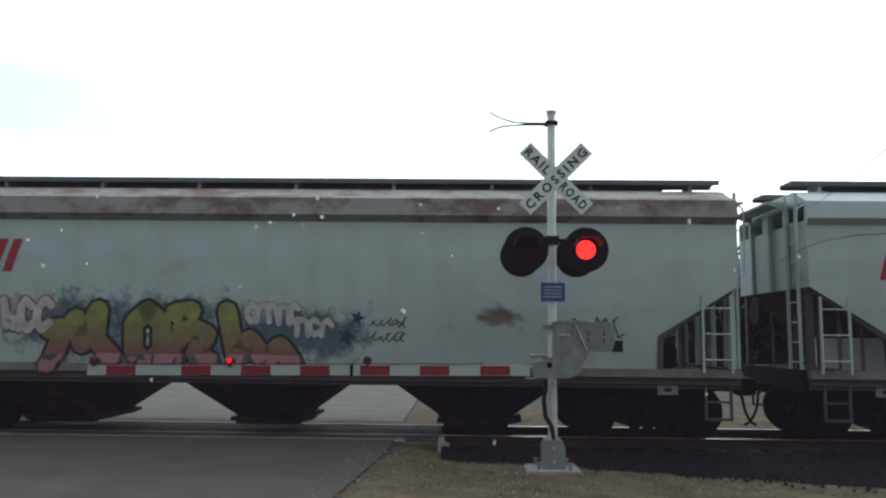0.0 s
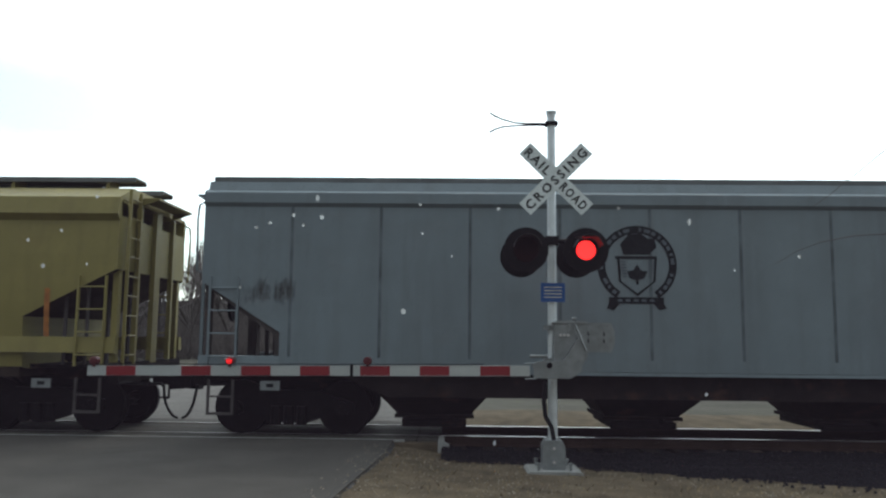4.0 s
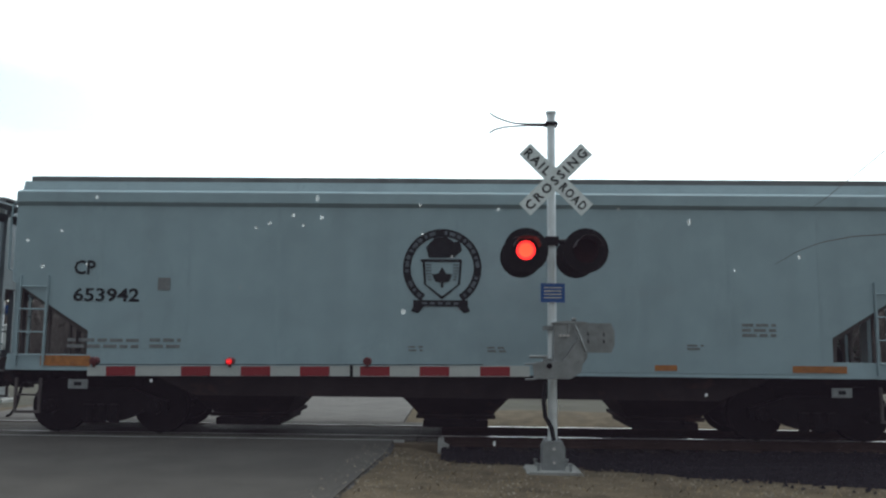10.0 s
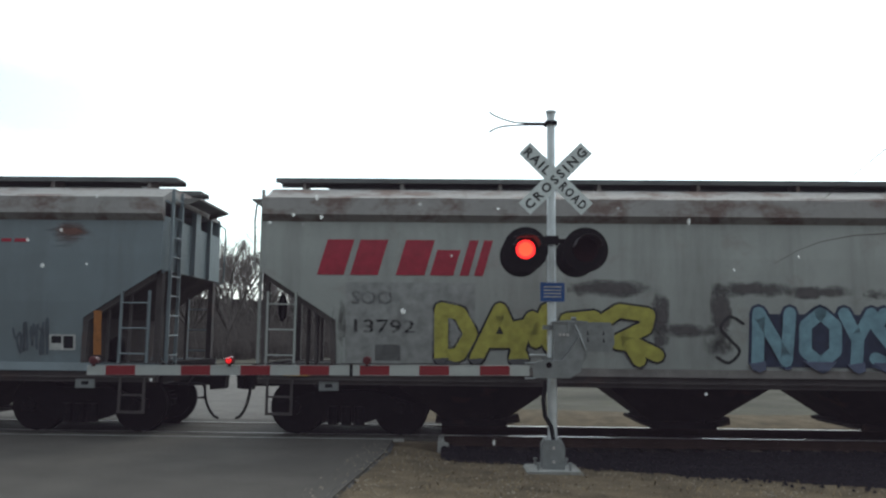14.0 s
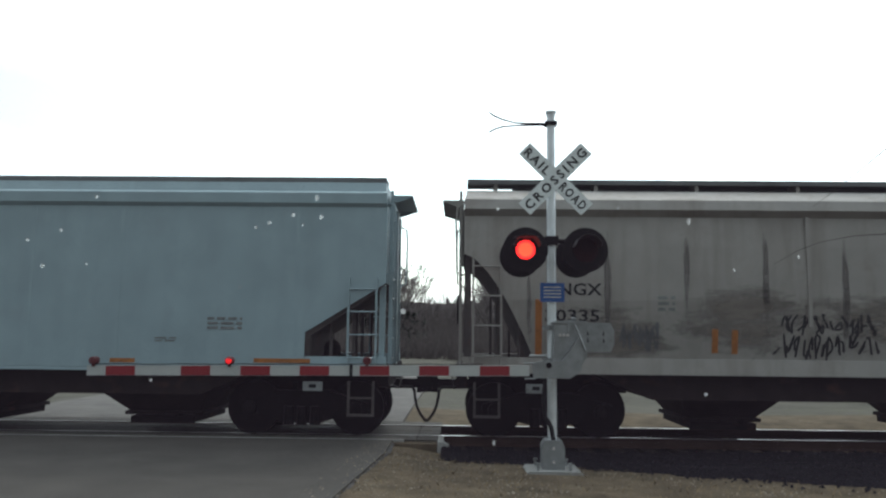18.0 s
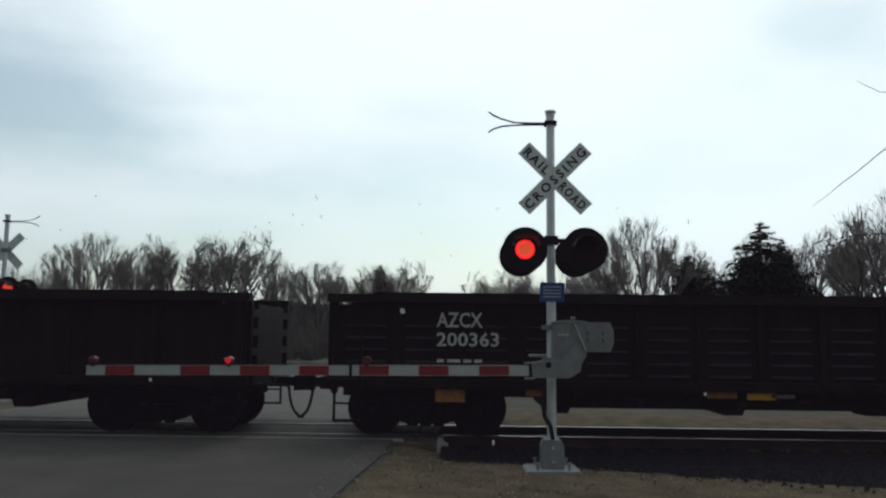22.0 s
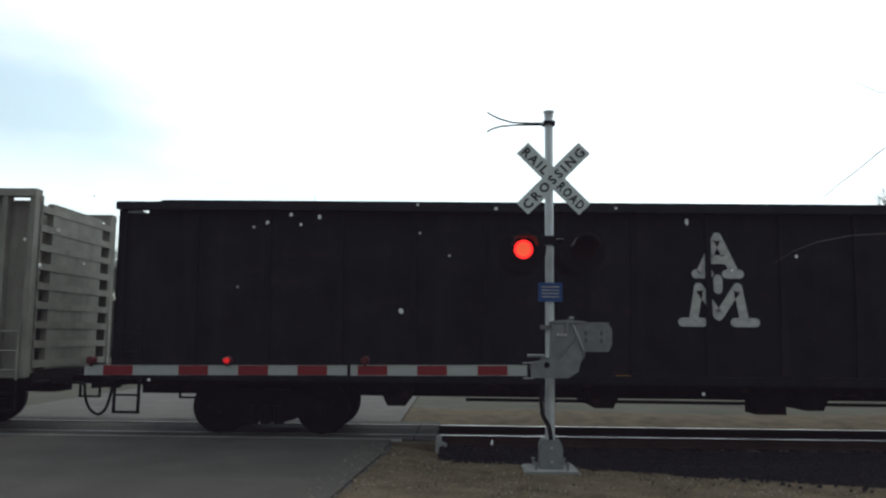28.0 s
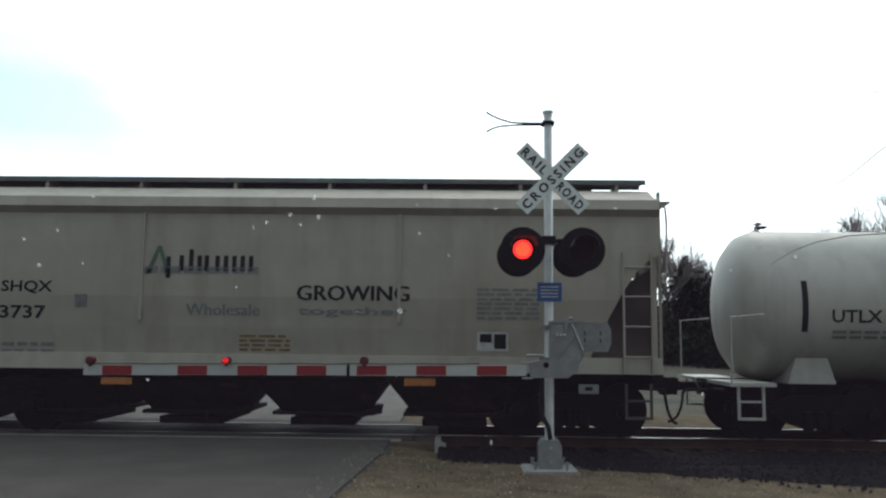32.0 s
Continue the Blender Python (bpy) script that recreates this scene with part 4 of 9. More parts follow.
def body_shell(profile, reach, z_cut, z_low):
    """Closed body: profile of (half width, height) from the bottom up, reach(z) its half length. Gives the skin and the sloped end sheets."""
    skin, slope = Shape(), Shape()
    n = len(profile)
    for i in range(n - 1):
        (y0, z0), (y1, z1) = profile[i], profile[i + 1]
        a, b = reach(z0), reach(z1)
        for o in (-1, 1):
            skin.add([(-a, y0 * o, z0), (a, y0 * o, z0), (b, y1 * o, z1), (-b, y1 * o, z1)], [(0, 1, 2, 3)])
        for o in (-1, 1):
            (skin if z0 >= z_cut or z1 <= z_low else slope).add([(a * o, -y0, z0), (a * o, y0, z0), (b * o, y1, z1), (b * o, -y1, z1)], [(0, 1, 2, 3)])
    (y0, z0), (y1, z1) = profile[0], profile[-1]
    a, b = reach(z0), reach(z1)
    slope.add([(-a, -y0, z0), (a, -y0, z0), (a, y0, z0), (-a, y0, z0)], [(0, 1, 2, 3)])
    skin.add([(-b, -y1, z1), (b, -y1, z1), (b, y1, z1), (-b, y1, z1)], [(0, 1, 2, 3)])
    return skin, slope


def bay_shape(top, bottom, z_top, z_low, flange):
    s = Shape()
    v = [(-top / 2, -1.35, z_top), (top / 2, -1.35, z_top), (top / 2, 1.35, z_top), (-top / 2, 1.35, z_top), (-bottom / 2, -0.75, z_low), (bottom / 2, -0.75, z_low), (bottom / 2, 0.75, z_low), (-bottom / 2, 0.75, z_low)]
    s.add(v, [(0, 3, 2, 1), (4, 5, 6, 7), (0, 1, 5, 4), (1, 2, 6, 5), (2, 3, 7, 6), (3, 0, 4, 7)])
    s.box(-flange / 2, flange / 2, -0.85, 0.85, z_low - 0.06, z_low)
    if flange > bottom + 0.2:
        s.slab([(flange / 2 - 0.25, z_low - 0.09), (flange / 2 + 0.12, z_low - 0.02), (flange / 2 + 0.1, z_low + 0.1), (flange / 2 - 0.2, z_low + 0.02)], -0.9, -0.6)
    return s


P_SEAM = material("sooty_weld_seam", (0.084, 0.103, 0.112), 0.6, grain=0.4, scale=3)


def hopper(index, name, length, paint, label, style="curve", bays=3, roof=None, sill=None, gap=1.36, walk_mat=None, end_mat=None, dark_seam=False, tall_cut=False):
    """A covered hopper. Origin on the rail tops in the middle of the car."""
    car = thing(name, (0, TRACK_Y, 0), label, "hopper car", "train")
    h = length / 2
    roof, sill = roof or paint, sill or paint
    W = 1.58
    cut_z, cut_x, low_z = 2.55, 1.32, 1.73
    if style == "slab":
        prof = [(W - 0.1, 1.10), (W, 1.14), (W, 1.80), (W, 2.55), (W, 3.86)]
        eave, chord0 = 4.10, 3.86
    elif style == "ribbed":
        prof = [(W - 0.5, 1.10), (W - 0.18, 1.14), (W - 0.12, 1.45), (W - 0.05, 1.90), (W, 2.55), (W, 3.0), (W - 0.02, 3.5), (W - 0.10, 4.02)]
        eave, chord0, cut_x, low_z = 4.12, 4.02, 1.15, 1.9
    elif style == "round":
        prof = [(W - 0.45, 1.10), (W - 0.16, 1.16), (W - 0.12, 1.35), (W - 0.05, 1.80), (W, 2.3), (W, 2.75), (W - 0.01, 3.2), (W - 0.05, 3.78)]
        eave, chord0, cut_z, cut_x, low_z = 4.02, 3.78, 3.05, 1.25, 1.75
    else:
        prof = [(W - 0.35, 1.08), (W - 0.12, 1.12), (W - 0.09, 1.35), (W - 0.04, 1.80), (W - 0.01, 2.2), (W, 2.55), (W, 3.0), (W - 0.02, 3.4), (W - 0.04, 3.66)]
        eave, chord0 = 4.02, 3.66
    if style == "yellow":
        cut_z, cut_x, low_z = 2.75, 1.55, 1.95
    if tall_cut:
        cut_z, cut_x, low_z = 2.74, 1.27, 1.93

    def reach(z):
        if z >= cut_z:
            return h
        if style in ("round", "ribbed"):
            k = (cut_z - z) / (cut_z - 1.08)
            return h - cut_x * min(1.0, k ** 0.62)
        return h - cut_x * min(1.0, (cut_z - z) / (cut_z - low_z))
    fine = []
    for (y0, z0), (y1, z1) in zip(prof, prof[1:]):
        steps = max(1, int((z1 - z0) / 0.2)) if style in ("round", "ribbed") and z0 < cut_z else 1
        fine += [(y0 + (y1 - y0) * k / steps, z0 + (z1 - z0) * k / steps) for k in range(steps)]
    fine.append(prof[-1])
    for z in (cut_z, low_z):
        if all(abs(z - q[1]) > 0.02 for q in fine):
            j = next(i for i, q in enumerate(fine) if q[1] > z)
            k = (z - fine[j - 1][1]) / (fine[j][1] - fine[j - 1][1])
            fine.insert(j, (fine[j - 1][0] + k * (fine[j][0] - fine[j - 1][0]), z))
    made = {}

    def shell(which):
        if not made:
            # some lower end walls take the slope colour, painting the recess as shaded
            made["skin"], made["slope"] = body_shell(fine, reach, cut_z - 0.01, 0.0 if tall_cut or style in ("round", "ribbed", "slab") else low_z + 0.01)
        return made[which]
    k = (style, round(length, 2), cut_z)
    body = part("body", lambda: shell("skin"), paint, car, key=("skin", k), smooth=True)
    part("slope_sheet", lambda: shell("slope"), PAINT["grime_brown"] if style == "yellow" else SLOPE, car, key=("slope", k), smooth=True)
    top_y = prof[-1][0]
    ridge = eave + (0.30 if style == "slab" else 0.36 if style == "ribbed" else 0.45)
    rise = 1.46 if style == "slab" else 1.0
    crown = eave + (0.16 if style == "slab" else 0.20)
    lip = 0.05 if style == "slab" else 0.105
    # roof: top chord, sloping roof sheet, long hatch and running board
    part("top_chord", lambda: Shape().bar([(-top_y - lip, chord0 + 0.02), (-top_y + 0.005, chord0 - lip), (-top_y + 0.05, chord0 - lip), (-top_y + 0.05, eave), (-top_y - 0.05, eave - 0.05)], -h, h), roof, car, key=("chord", k))
    part("top_chord", lambda: Shape().bar([(top_y + 0.03, chord0 - 0.03), (top_y - 0.05, chord0 - 0.03), (top_y - 0.05, eave), (top_y + 0.03, eave - 0.05)], -h, h), paint, car, key=("chord_far", k))
    part("roof", lambda: Shape().bar([(-top_y + 0.04, eave - 0.06), (top_y - 0.04, eave - 0.06), (top_y - 0.06, eave - 0.02), (rise, crown), (-rise, crown), (-top_y + 0.06, eave - 0.02)], -h + 0.03, h - 0.03), roof, car, key=("roof", k, style))
    hatch = lambda: Shape().bar([(-0.36, crown - 0.01), (0.36, crown - 0.01), (0.36, ridge - 0.03), (0.15, ridge), (-0.15, ridge), (-0.36, ridge - 0.03)], -h + 0.9, h - 0.9)
    hatch_ob = part("trough_hatch", hatch, ROOF_DARK, car, key=("hatch", k, style))
    n = int((length - 2.0) / 1.53)
    for i in range(n + 1):
        part("hatch_clamp", lambda: Shape().bar([(-0.39, crown), (0.39, crown), (0.38, ridge + 0.01), (-0.38, ridge + 0.01)], -0.03, 0.03), ROOF_DARK, hatch_ob, at=(-h + 1.0 + i * (length - 2.0) / n, 0, 0), key=("clamp", eave, style))
    walk_z = eave + 0.33 if style == "ribbed" else eave + 0.42 if style != "slab" else eave + 0.28
    for o in (-1, 1):
        wk = part("running_board", lambda: Shape().box(-h + 0.05, h - 0.05, -0.23, 0.23, walk_z - 0.03, walk_z).box(-h + 0.05, h - 0.05, -0.25, -0.225, walk_z - 0.085, walk_z).box(-h + 0.05, h - 0.05, 0.225, 0.25, walk_z - 0.085, walk_z), ROOF_DARK if not walk_mat else walk_mat, car, at=(0, (1.05 if style == "slab" else 0.66) * o, 0), key=("walk", k, style))
        for i in range(n + 1):
            part("walk_support", lambda: Shape().slab([(-0.10, eave + 0.0), (0.10, eave + 0.0), (0.035, eave + 0.10), (0.028, walk_z - 0.032), (-0.028, walk_z - 0.032), (-0.035, eave + 0.10)], -0.27, 0.12), roof, wk, at=(-h + 0.55 + i * (length - 1.1) / n, -0.05 * o, 0), key=("support", style))
    for o in (-1, 1):
        part("end_walkway", lambda: Shape().box(0.0, 0.38, -0.85, 0.85, eave + 0.02, eave + 0.055).slab([(0.0, eave + 0.02), (0.36, eave + 0.02), (0.0, eave - 0.10)], -0.84, -0.80).slab([(0.0, eave + 0.02), (0.36, eave + 0.02), (0.0, eave - 0.10)], 0.80, 0.84), roof, car, at=Matrix.Translation((h * o, 0, 0)) @ (Matrix.Rotation(math.pi, 4, "Z") if o < 0 else Matrix()), key=("endwalk", eave))
    # frame
    lo = {"slab": 1.08, "yellow": 1.36, "ribbed": 1.12, "round": 1.10}.get(style, 0.93)
    for o in (-1, 1):
        cut_end = 1.16 if style == "ribbed" else -0.02
        z0 = lo + 0.13 if style == "curve" and bays == 3 else lo
        part("side_sill", lambda: Shape().bar([(-1.58, z0), (-1.42, z0), (-1.42, lo + 0.26), (-1.55, lo + 0.26)], -h + cut_end, h - cut_end), sill, car, at=Matrix.Diagonal((1, -1, 1, 1)) if o > 0 else None, key=("sill", k, bays))
        if z0 > lo:
            part("sill_web", lambda: Shape().bar([(-1.52, lo - 0.05), (-1.42, lo - 0.05), (-1.42, z0), (-1.52, z0)], -h, h).bar([(-1.57, lo + 0.02), (-1.52, lo + 0.02), (-1.52, lo + 0.035), (-1.57, lo + 0.035)], -h, h), STRUT_SHADE, car, "dark web below the sill", at=Matrix.Diagonal((1, -1, 1, 1)) if o > 0 else None, key=("sill_web", k))
        if cut_end > 0:
            part("end_step_sill", lambda: Shape().box(-h, -h + cut_end, -1.56, -1.42, lo, lo + 0.16).box(h - cut_end, h, -1.56, -1.42, lo, lo + 0.16), STRUT_SHADE, car, "dark sill at the open ends", at=Matrix.Diagonal((1, -1, 1, 1)) if o > 0 else None, key=("step_sill", k))
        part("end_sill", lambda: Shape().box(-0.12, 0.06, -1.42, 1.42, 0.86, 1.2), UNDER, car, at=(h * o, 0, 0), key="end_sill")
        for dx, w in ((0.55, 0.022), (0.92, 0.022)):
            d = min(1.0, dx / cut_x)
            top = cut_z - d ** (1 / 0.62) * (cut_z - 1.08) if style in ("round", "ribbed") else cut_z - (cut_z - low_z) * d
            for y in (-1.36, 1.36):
                part("end_strut", lambda: Shape().box(-w, w, -w, w, 1.16, top + 0.02), STRUT_SHADE, car, at=((h - dx) * o, y, 0), key=("strut", k, dx))
        # left-end ribs stop at the cut so that end looks shaded
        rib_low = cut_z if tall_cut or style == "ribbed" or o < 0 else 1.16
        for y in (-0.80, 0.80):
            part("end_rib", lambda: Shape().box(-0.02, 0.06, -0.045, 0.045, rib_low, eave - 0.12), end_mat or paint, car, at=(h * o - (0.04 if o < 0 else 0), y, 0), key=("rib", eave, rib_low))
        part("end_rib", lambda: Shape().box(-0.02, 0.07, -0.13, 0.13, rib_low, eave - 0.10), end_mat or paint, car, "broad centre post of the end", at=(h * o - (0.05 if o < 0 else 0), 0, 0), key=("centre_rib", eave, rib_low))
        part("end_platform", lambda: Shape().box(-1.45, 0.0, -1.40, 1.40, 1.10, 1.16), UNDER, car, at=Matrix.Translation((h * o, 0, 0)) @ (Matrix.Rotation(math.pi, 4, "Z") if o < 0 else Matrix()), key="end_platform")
        # strip coloured dark in place of the cut edge's shade
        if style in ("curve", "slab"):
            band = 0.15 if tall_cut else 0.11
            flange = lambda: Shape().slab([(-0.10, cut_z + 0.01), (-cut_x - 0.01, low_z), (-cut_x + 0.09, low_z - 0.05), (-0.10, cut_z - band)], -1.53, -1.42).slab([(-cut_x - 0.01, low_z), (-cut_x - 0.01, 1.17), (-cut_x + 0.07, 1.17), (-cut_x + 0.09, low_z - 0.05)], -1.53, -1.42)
            part("end_flange", flange, STRUT_SHADE, car, "dark flange round the open end", at=Matrix.Translation((h * o, 0, 0)) @ (Matrix.Diagonal((-1, 1, 1, 1)) if o < 0 else Matrix()), key=("flange", k))
        # plate added to paint the hollow end dark, as its shade would
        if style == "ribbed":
            part("end_gusset", lambda: Shape().slab([(-0.04, 1.14), (-0.04, 2.54), (-0.30, 2.40), (-0.52, 2.20), (-0.60, 1.96), (-0.95, 1.90), (-1.10, 1.70), (-1.15, 1.40), (-1.15, 1.14)], -1.37, -1.33), STRUT_SHADE, car, "dark plate added to fill the open end", at=Matrix.Translation((h * o, 0, 0)) @ (Matrix.Diagonal((-1, 1, 1, 1)) if o < 0 else Matrix()), key="ribbed_gusset")
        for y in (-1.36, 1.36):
            # left-end posts take the dark paint to put in that end's shade
            part("corner_post", lambda: Shape().box(-0.05, 0.05, -0.06, 0.06, 1.18, cut_z + 0.05), STRUT_SHADE if style == "ribbed" or tall_cut or o < 0 else end_mat or paint, car, at=((h - 0.07) * o, y, 0), key=("post", k, o))
        for y in (-0.45, 0.45):
            part("end_post", lambda: Shape().box(-0.03, 0.03, -0.03, 0.03, 1.16, low_z + 0.55), STRUT_SHADE, car, at=((h - 0.62) * o, y, 0), key=("endpost", style))
        for y in (-1.60, 1.60):
            if y < 0 or o > 0:
                ladder(car, (h - 0.38) * o, y, 1.14, 1.95 if style == "round" else 1.25 if style == "curve" else 1.5, end_mat or (sill if sill is not SILL_GRIME else paint), rungs=3 if style == "curve" else 4)
            stirrup(car, (h - 0.38) * o, y * 0.98, STRUT_SHADE)
        part("end_ladder", lambda: ladder_shape(3.0, 0.42, 9), end_mat or paint, car, at=Matrix.Translation(((h + 0.06) * o, -1.30, 1.15)) @ Matrix.Rotation(math.pi / 2, 4, "Z"), key="end_ladder")
        for y in (-1.5, 1.5):
            part("corner_grab", lambda: Shape().tube([(0, 0, 2.7), (0.12, 0, 2.75), (0.14, 0, 3.6), (0.12, 0, 3.85), (0, 0, 3.92)], 0.018, 5), end_mat or paint, car, at=Matrix.Translation((h * o, y, 0)) @ (Matrix.Rotation(math.pi, 4, "Z") if o < 0 else Matrix()), key="corner_grab")
        card = part("card_holder", lambda: Shape().box(-0.16, 0.16, -1.53, -1.50, 0.78, 0.93), GALV, car, "small pale card holder below the sill", at=((h - 1.18) * o, 0, 0), key="card_holder")
        part("card", lambda: Shape().box(-0.06, 0.06, -1.534, -1.53, 0.83, 0.89), STENCIL, card, key="card")
        coupling(car, h * o, o, gap / 2)
        truck(car, (h - 1.42) * o, index)
    part("air_reservoir", lambda: Shape().lathe([(1.18, 0.09), (1.22, 0.15), (1.50, 0.15), (1.58, 0.10), (1.62, 0.03)], 12, axis="z"), UNDER, car, at=(h - 0.98, -0.85, 0), key="air_reservoir", smooth=True)
    part("brake_wheel", lambda: Shape().lathe([(0.0, 0.25), (0.03, 0.28), (0.06, 0.25), (0.03, 0.22)], 16, axis="x").box(0.0, 0.03, -0.24, 0.24, -0.02, 0.02).box(0.0, 0.03, -0.02, 0.02, -0.24, 0.24), STEEL_DARK, car, at=(-h - 0.12, 0.55, 2.2), key="brake_wheel")
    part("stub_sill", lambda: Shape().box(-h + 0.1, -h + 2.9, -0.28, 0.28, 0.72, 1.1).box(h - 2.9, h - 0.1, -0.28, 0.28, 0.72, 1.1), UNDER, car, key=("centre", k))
    # outlet bays
    pitch = {3: 3.55, 4: 3.95 if length > 15 else 2.25}[bays] if style != "yellow" and style != "round" or bays == 4 else 4.05
    inner = pitch * bays
    for i in range(bays):
        x = -inner / 2 + pitch * (i + 0.5) - ((0.3 if length < 15 else 0.5) if bays == 4 else 0.35 if style == "curve" else 0.0)
        if style == "slab":
            shape = lambda: bay_shape(1.85, 1.25, 0.74, 0.36, 1.35)
        elif bays == 4 and length > 15:
            shape = lambda: bay_shape(2.1, 0.5, 0.92, 0.19, 0.62)
        elif bays == 4:
            shape = lambda: bay_shape(2.2, 1.45, 0.92, 0.38, 1.75)
        elif style in ("round", "yellow", "ribbed"):
            shape = lambda: bay_shape(1.7, 1.15, 0.74, 0.36, 1.3)
        else:
            shape = lambda: bay_shape(2.9, 1.05, 0.97, 0.27, 1.32)
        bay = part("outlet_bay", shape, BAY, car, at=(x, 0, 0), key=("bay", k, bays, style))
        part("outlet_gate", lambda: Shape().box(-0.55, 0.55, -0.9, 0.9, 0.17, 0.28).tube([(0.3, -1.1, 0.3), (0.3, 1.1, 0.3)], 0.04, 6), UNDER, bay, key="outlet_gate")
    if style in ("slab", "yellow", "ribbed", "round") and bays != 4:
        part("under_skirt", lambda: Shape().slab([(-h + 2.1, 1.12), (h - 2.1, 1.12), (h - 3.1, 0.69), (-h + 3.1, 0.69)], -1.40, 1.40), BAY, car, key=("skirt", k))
    if style == "yellow":
        part("lower_side", lambda: Shape().bar([(-1.44, 0.95), (1.44, 0.95), (1.46, 1.38), (-1.46, 1.38)], -h + 1.6, h - 1.6), PAINT["grime_brown"], car, "grimy brown lower side", key=("lower", k))
    if style == "slab":
        nrib = 10
        for i in range(1, nrib):
            part("side_seam", lambda: Shape().box(-0.026, 0.026, -1.5835, -1.58, 1.33, 3.858), P_SEAM if dark_seam else paint, body, at=(-h + length * i / nrib, 0, 0), key=("seam",))
    if style == "ribbed":
        for i in range(7):
            z = 1.575 + i * 0.34
            y = next(a[0] + (b[0] - a[0]) * (z - a[1]) / (b[1] - a[1]) for a, b in zip(prof, prof[1:]) if a[1] <= z <= b[1])
            e = reach(z) - 0.03
            part("side_bead", Shape().bar([(-y - 0.03, z - 0.01), (-y - 0.03, z + 0.012), (-y + 0.02, z + 0.03), (-y + 0.02, z - 0.03)], -e, e), paint, body)
    if style == "round" and bays == 4:
        for o in (-1, 1):
            part("end_gusset", lambda: Shape().slab([(-0.10, 1.20), (-0.10, 2.85), (-0.55, 2.55), (-0.95, 2.0), (-1.22, 1.30), (-1.22, 1.20)], -1.38, -1.34), SLOPE, car, "rusty dark plate added to fill the open end", at=Matrix.Translation((h * o, 0, 0)) @ (Matrix.Diagonal((-1, 1, 1, 1)) if o < 0 else Matrix()), key="end_gusset")
    if style == "round":
        part("side_seam", lambda: Shape().box(-0.03, 0.03, -1.60, -1.56, 1.9, 3.7), paint, body, at=(-h + length / 3, 0, 0), key="round_seam")
        part("side_seam", None, paint, body, at=(h - length / 3, 0, 0), key="round_seam")
    return car


def gondola(index, name, length, height, paint, label, ribs=16, gap=1.4, slim=False, truck_in=2.55, base=0.95):
    """A high-sided open wagon with outside posts."""
    car = thing(name, (0, TRACK_Y, 0), label, "gondola car", "train")
    h, W = length / 2, 1.42
    k = (round(length, 2), height, slim)
    body = part("body", lambda: Shape().box(-h, h, -W, -W + 0.08, base, height - 0.215).box(-h, h, W - 0.08, W, base, height - 0.215).box(-h + 0.5, h - 0.5, -W, -W + 0.08, height - 0.215, height - 0.1).box(-h + 0.5, h - 0.5, W - 0.08, W, height - 0.215, height - 0.1).box(-h + 0.5, h - 0.5, -W + 0.08, W - 0.08, base, base + 0.12).box(-h + 0.42, -h + 0.5, -W + 0.08, W - 0.08, base, height - 0.35).box(h - 0.5, h - 0.42, -W + 0.08, W - 0.08, base, height - 0.35), paint, car, key=("gon", k))
    for o in (-1, 1):
        part("top_rail", lambda: Shape().bar([(-1.58, height - 0.16), (-1.36, height - 0.16), (-1.36, height - 0.03), (-1.56, height - 0.03)], -h, h).bar([(-1.55, height - 0.03), (-1.37, height - 0.03), (-1.37, height), (-1.55, height)], -h + 0.75, h - 0.75), paint, car, at=Matrix.Diagonal((1, -1, 1, 1)) if o > 0 else None, key=("toprail", k))
        part("side_sill", lambda: Shape().bar([(-1.56, base - 0.02), (-1.36, base - 0.02), (-1.36, base + 0.12), (-1.56, base + 0.12)], -h, h), paint, car, at=Matrix.Diagonal((1, -1, 1, 1)) if o > 0 else None, key=("gsill", k))
    spots_ = [-h + 0.12 + (length - 0.24) * i / ribs for i in range(ribs + 1)] if slim else [-h + 0.05, -h + 0.52] + [-8.48 + 1.152 * i for i in range(16)] + [h - 0.52, h - 0.05]
    for i, x in enumerate(spots_):
        foot = not slim and abs(x) < h - truck_in - 1.35
        edge = not slim and abs(x) > h - 0.7
        low = base - 0.36 if foot else base
        top, w, flare = (0.045, 0.045, 0.072) if slim else (0.045, 0.05, 0.06) if edge else (0.088, 0.105, 0.165)
        out_y = 1.47 if slim else 1.57

        def post():
            z = height - 0.16
            pts = [(-top, z), (top, z), (w, z - 1.5), (flare, base + 0.30), (flare * 1.08, base), (flare * 0.9, low), (-flare * 0.9, low), (-flare * 1.08, base), (-flare, base + 0.30), (-w, z - 1.5)]
            return Shape().slab(pts, -out_y, -W) if foot else Shape().slab(pts[:5] + pts[7:], -out_y, -W)
        for y in (-1, 1):
            part("side_post", post, paint, body, at=Matrix.Translation((x, 0, 0)) @ Matrix.Diagonal((1, -y, 1, 1)) if y > 0 else (x, 0, 0), key=("gpost", k, foot, edge, y))
    for o in (-1, 1):
        flip = Matrix.Rotation(math.pi, 4, "Z") if o < 0 else Matrix()
        end = part("end_wall", lambda: Shape().box(-0.42, -0.36, -1.40, 1.40, base, height - 0.3).box(-0.12, 0.0, -1.42, -1.30, base, height - 0.12).box(-0.12, 0.0, 1.30, 1.42, base, height - 0.12).box(-0.12, 0.0, -0.95, 0.95, base + 0.1, height - 0.2), paint, car, at=Matrix.Translation((h * o, 0, 0)) @ flip, key=("gend", k))
        n = int((height - base - 0.3) / 0.33)
        for i in range(n + 1):
            part("end_slat", lambda: Shape().box(-0.13, 0.01, -1.36, 1.36, -0.06, 0.06), paint, end, at=(0, 0, base + 0.2 + i * 0.33), key="end_slat")
        part("end_sill", lambda: Shape().box(-0.12, 0.06, -1.42, 1.42, 0.80, 1.0), UNDER, car, at=(h * o, 0, 0), key="gend_sill")
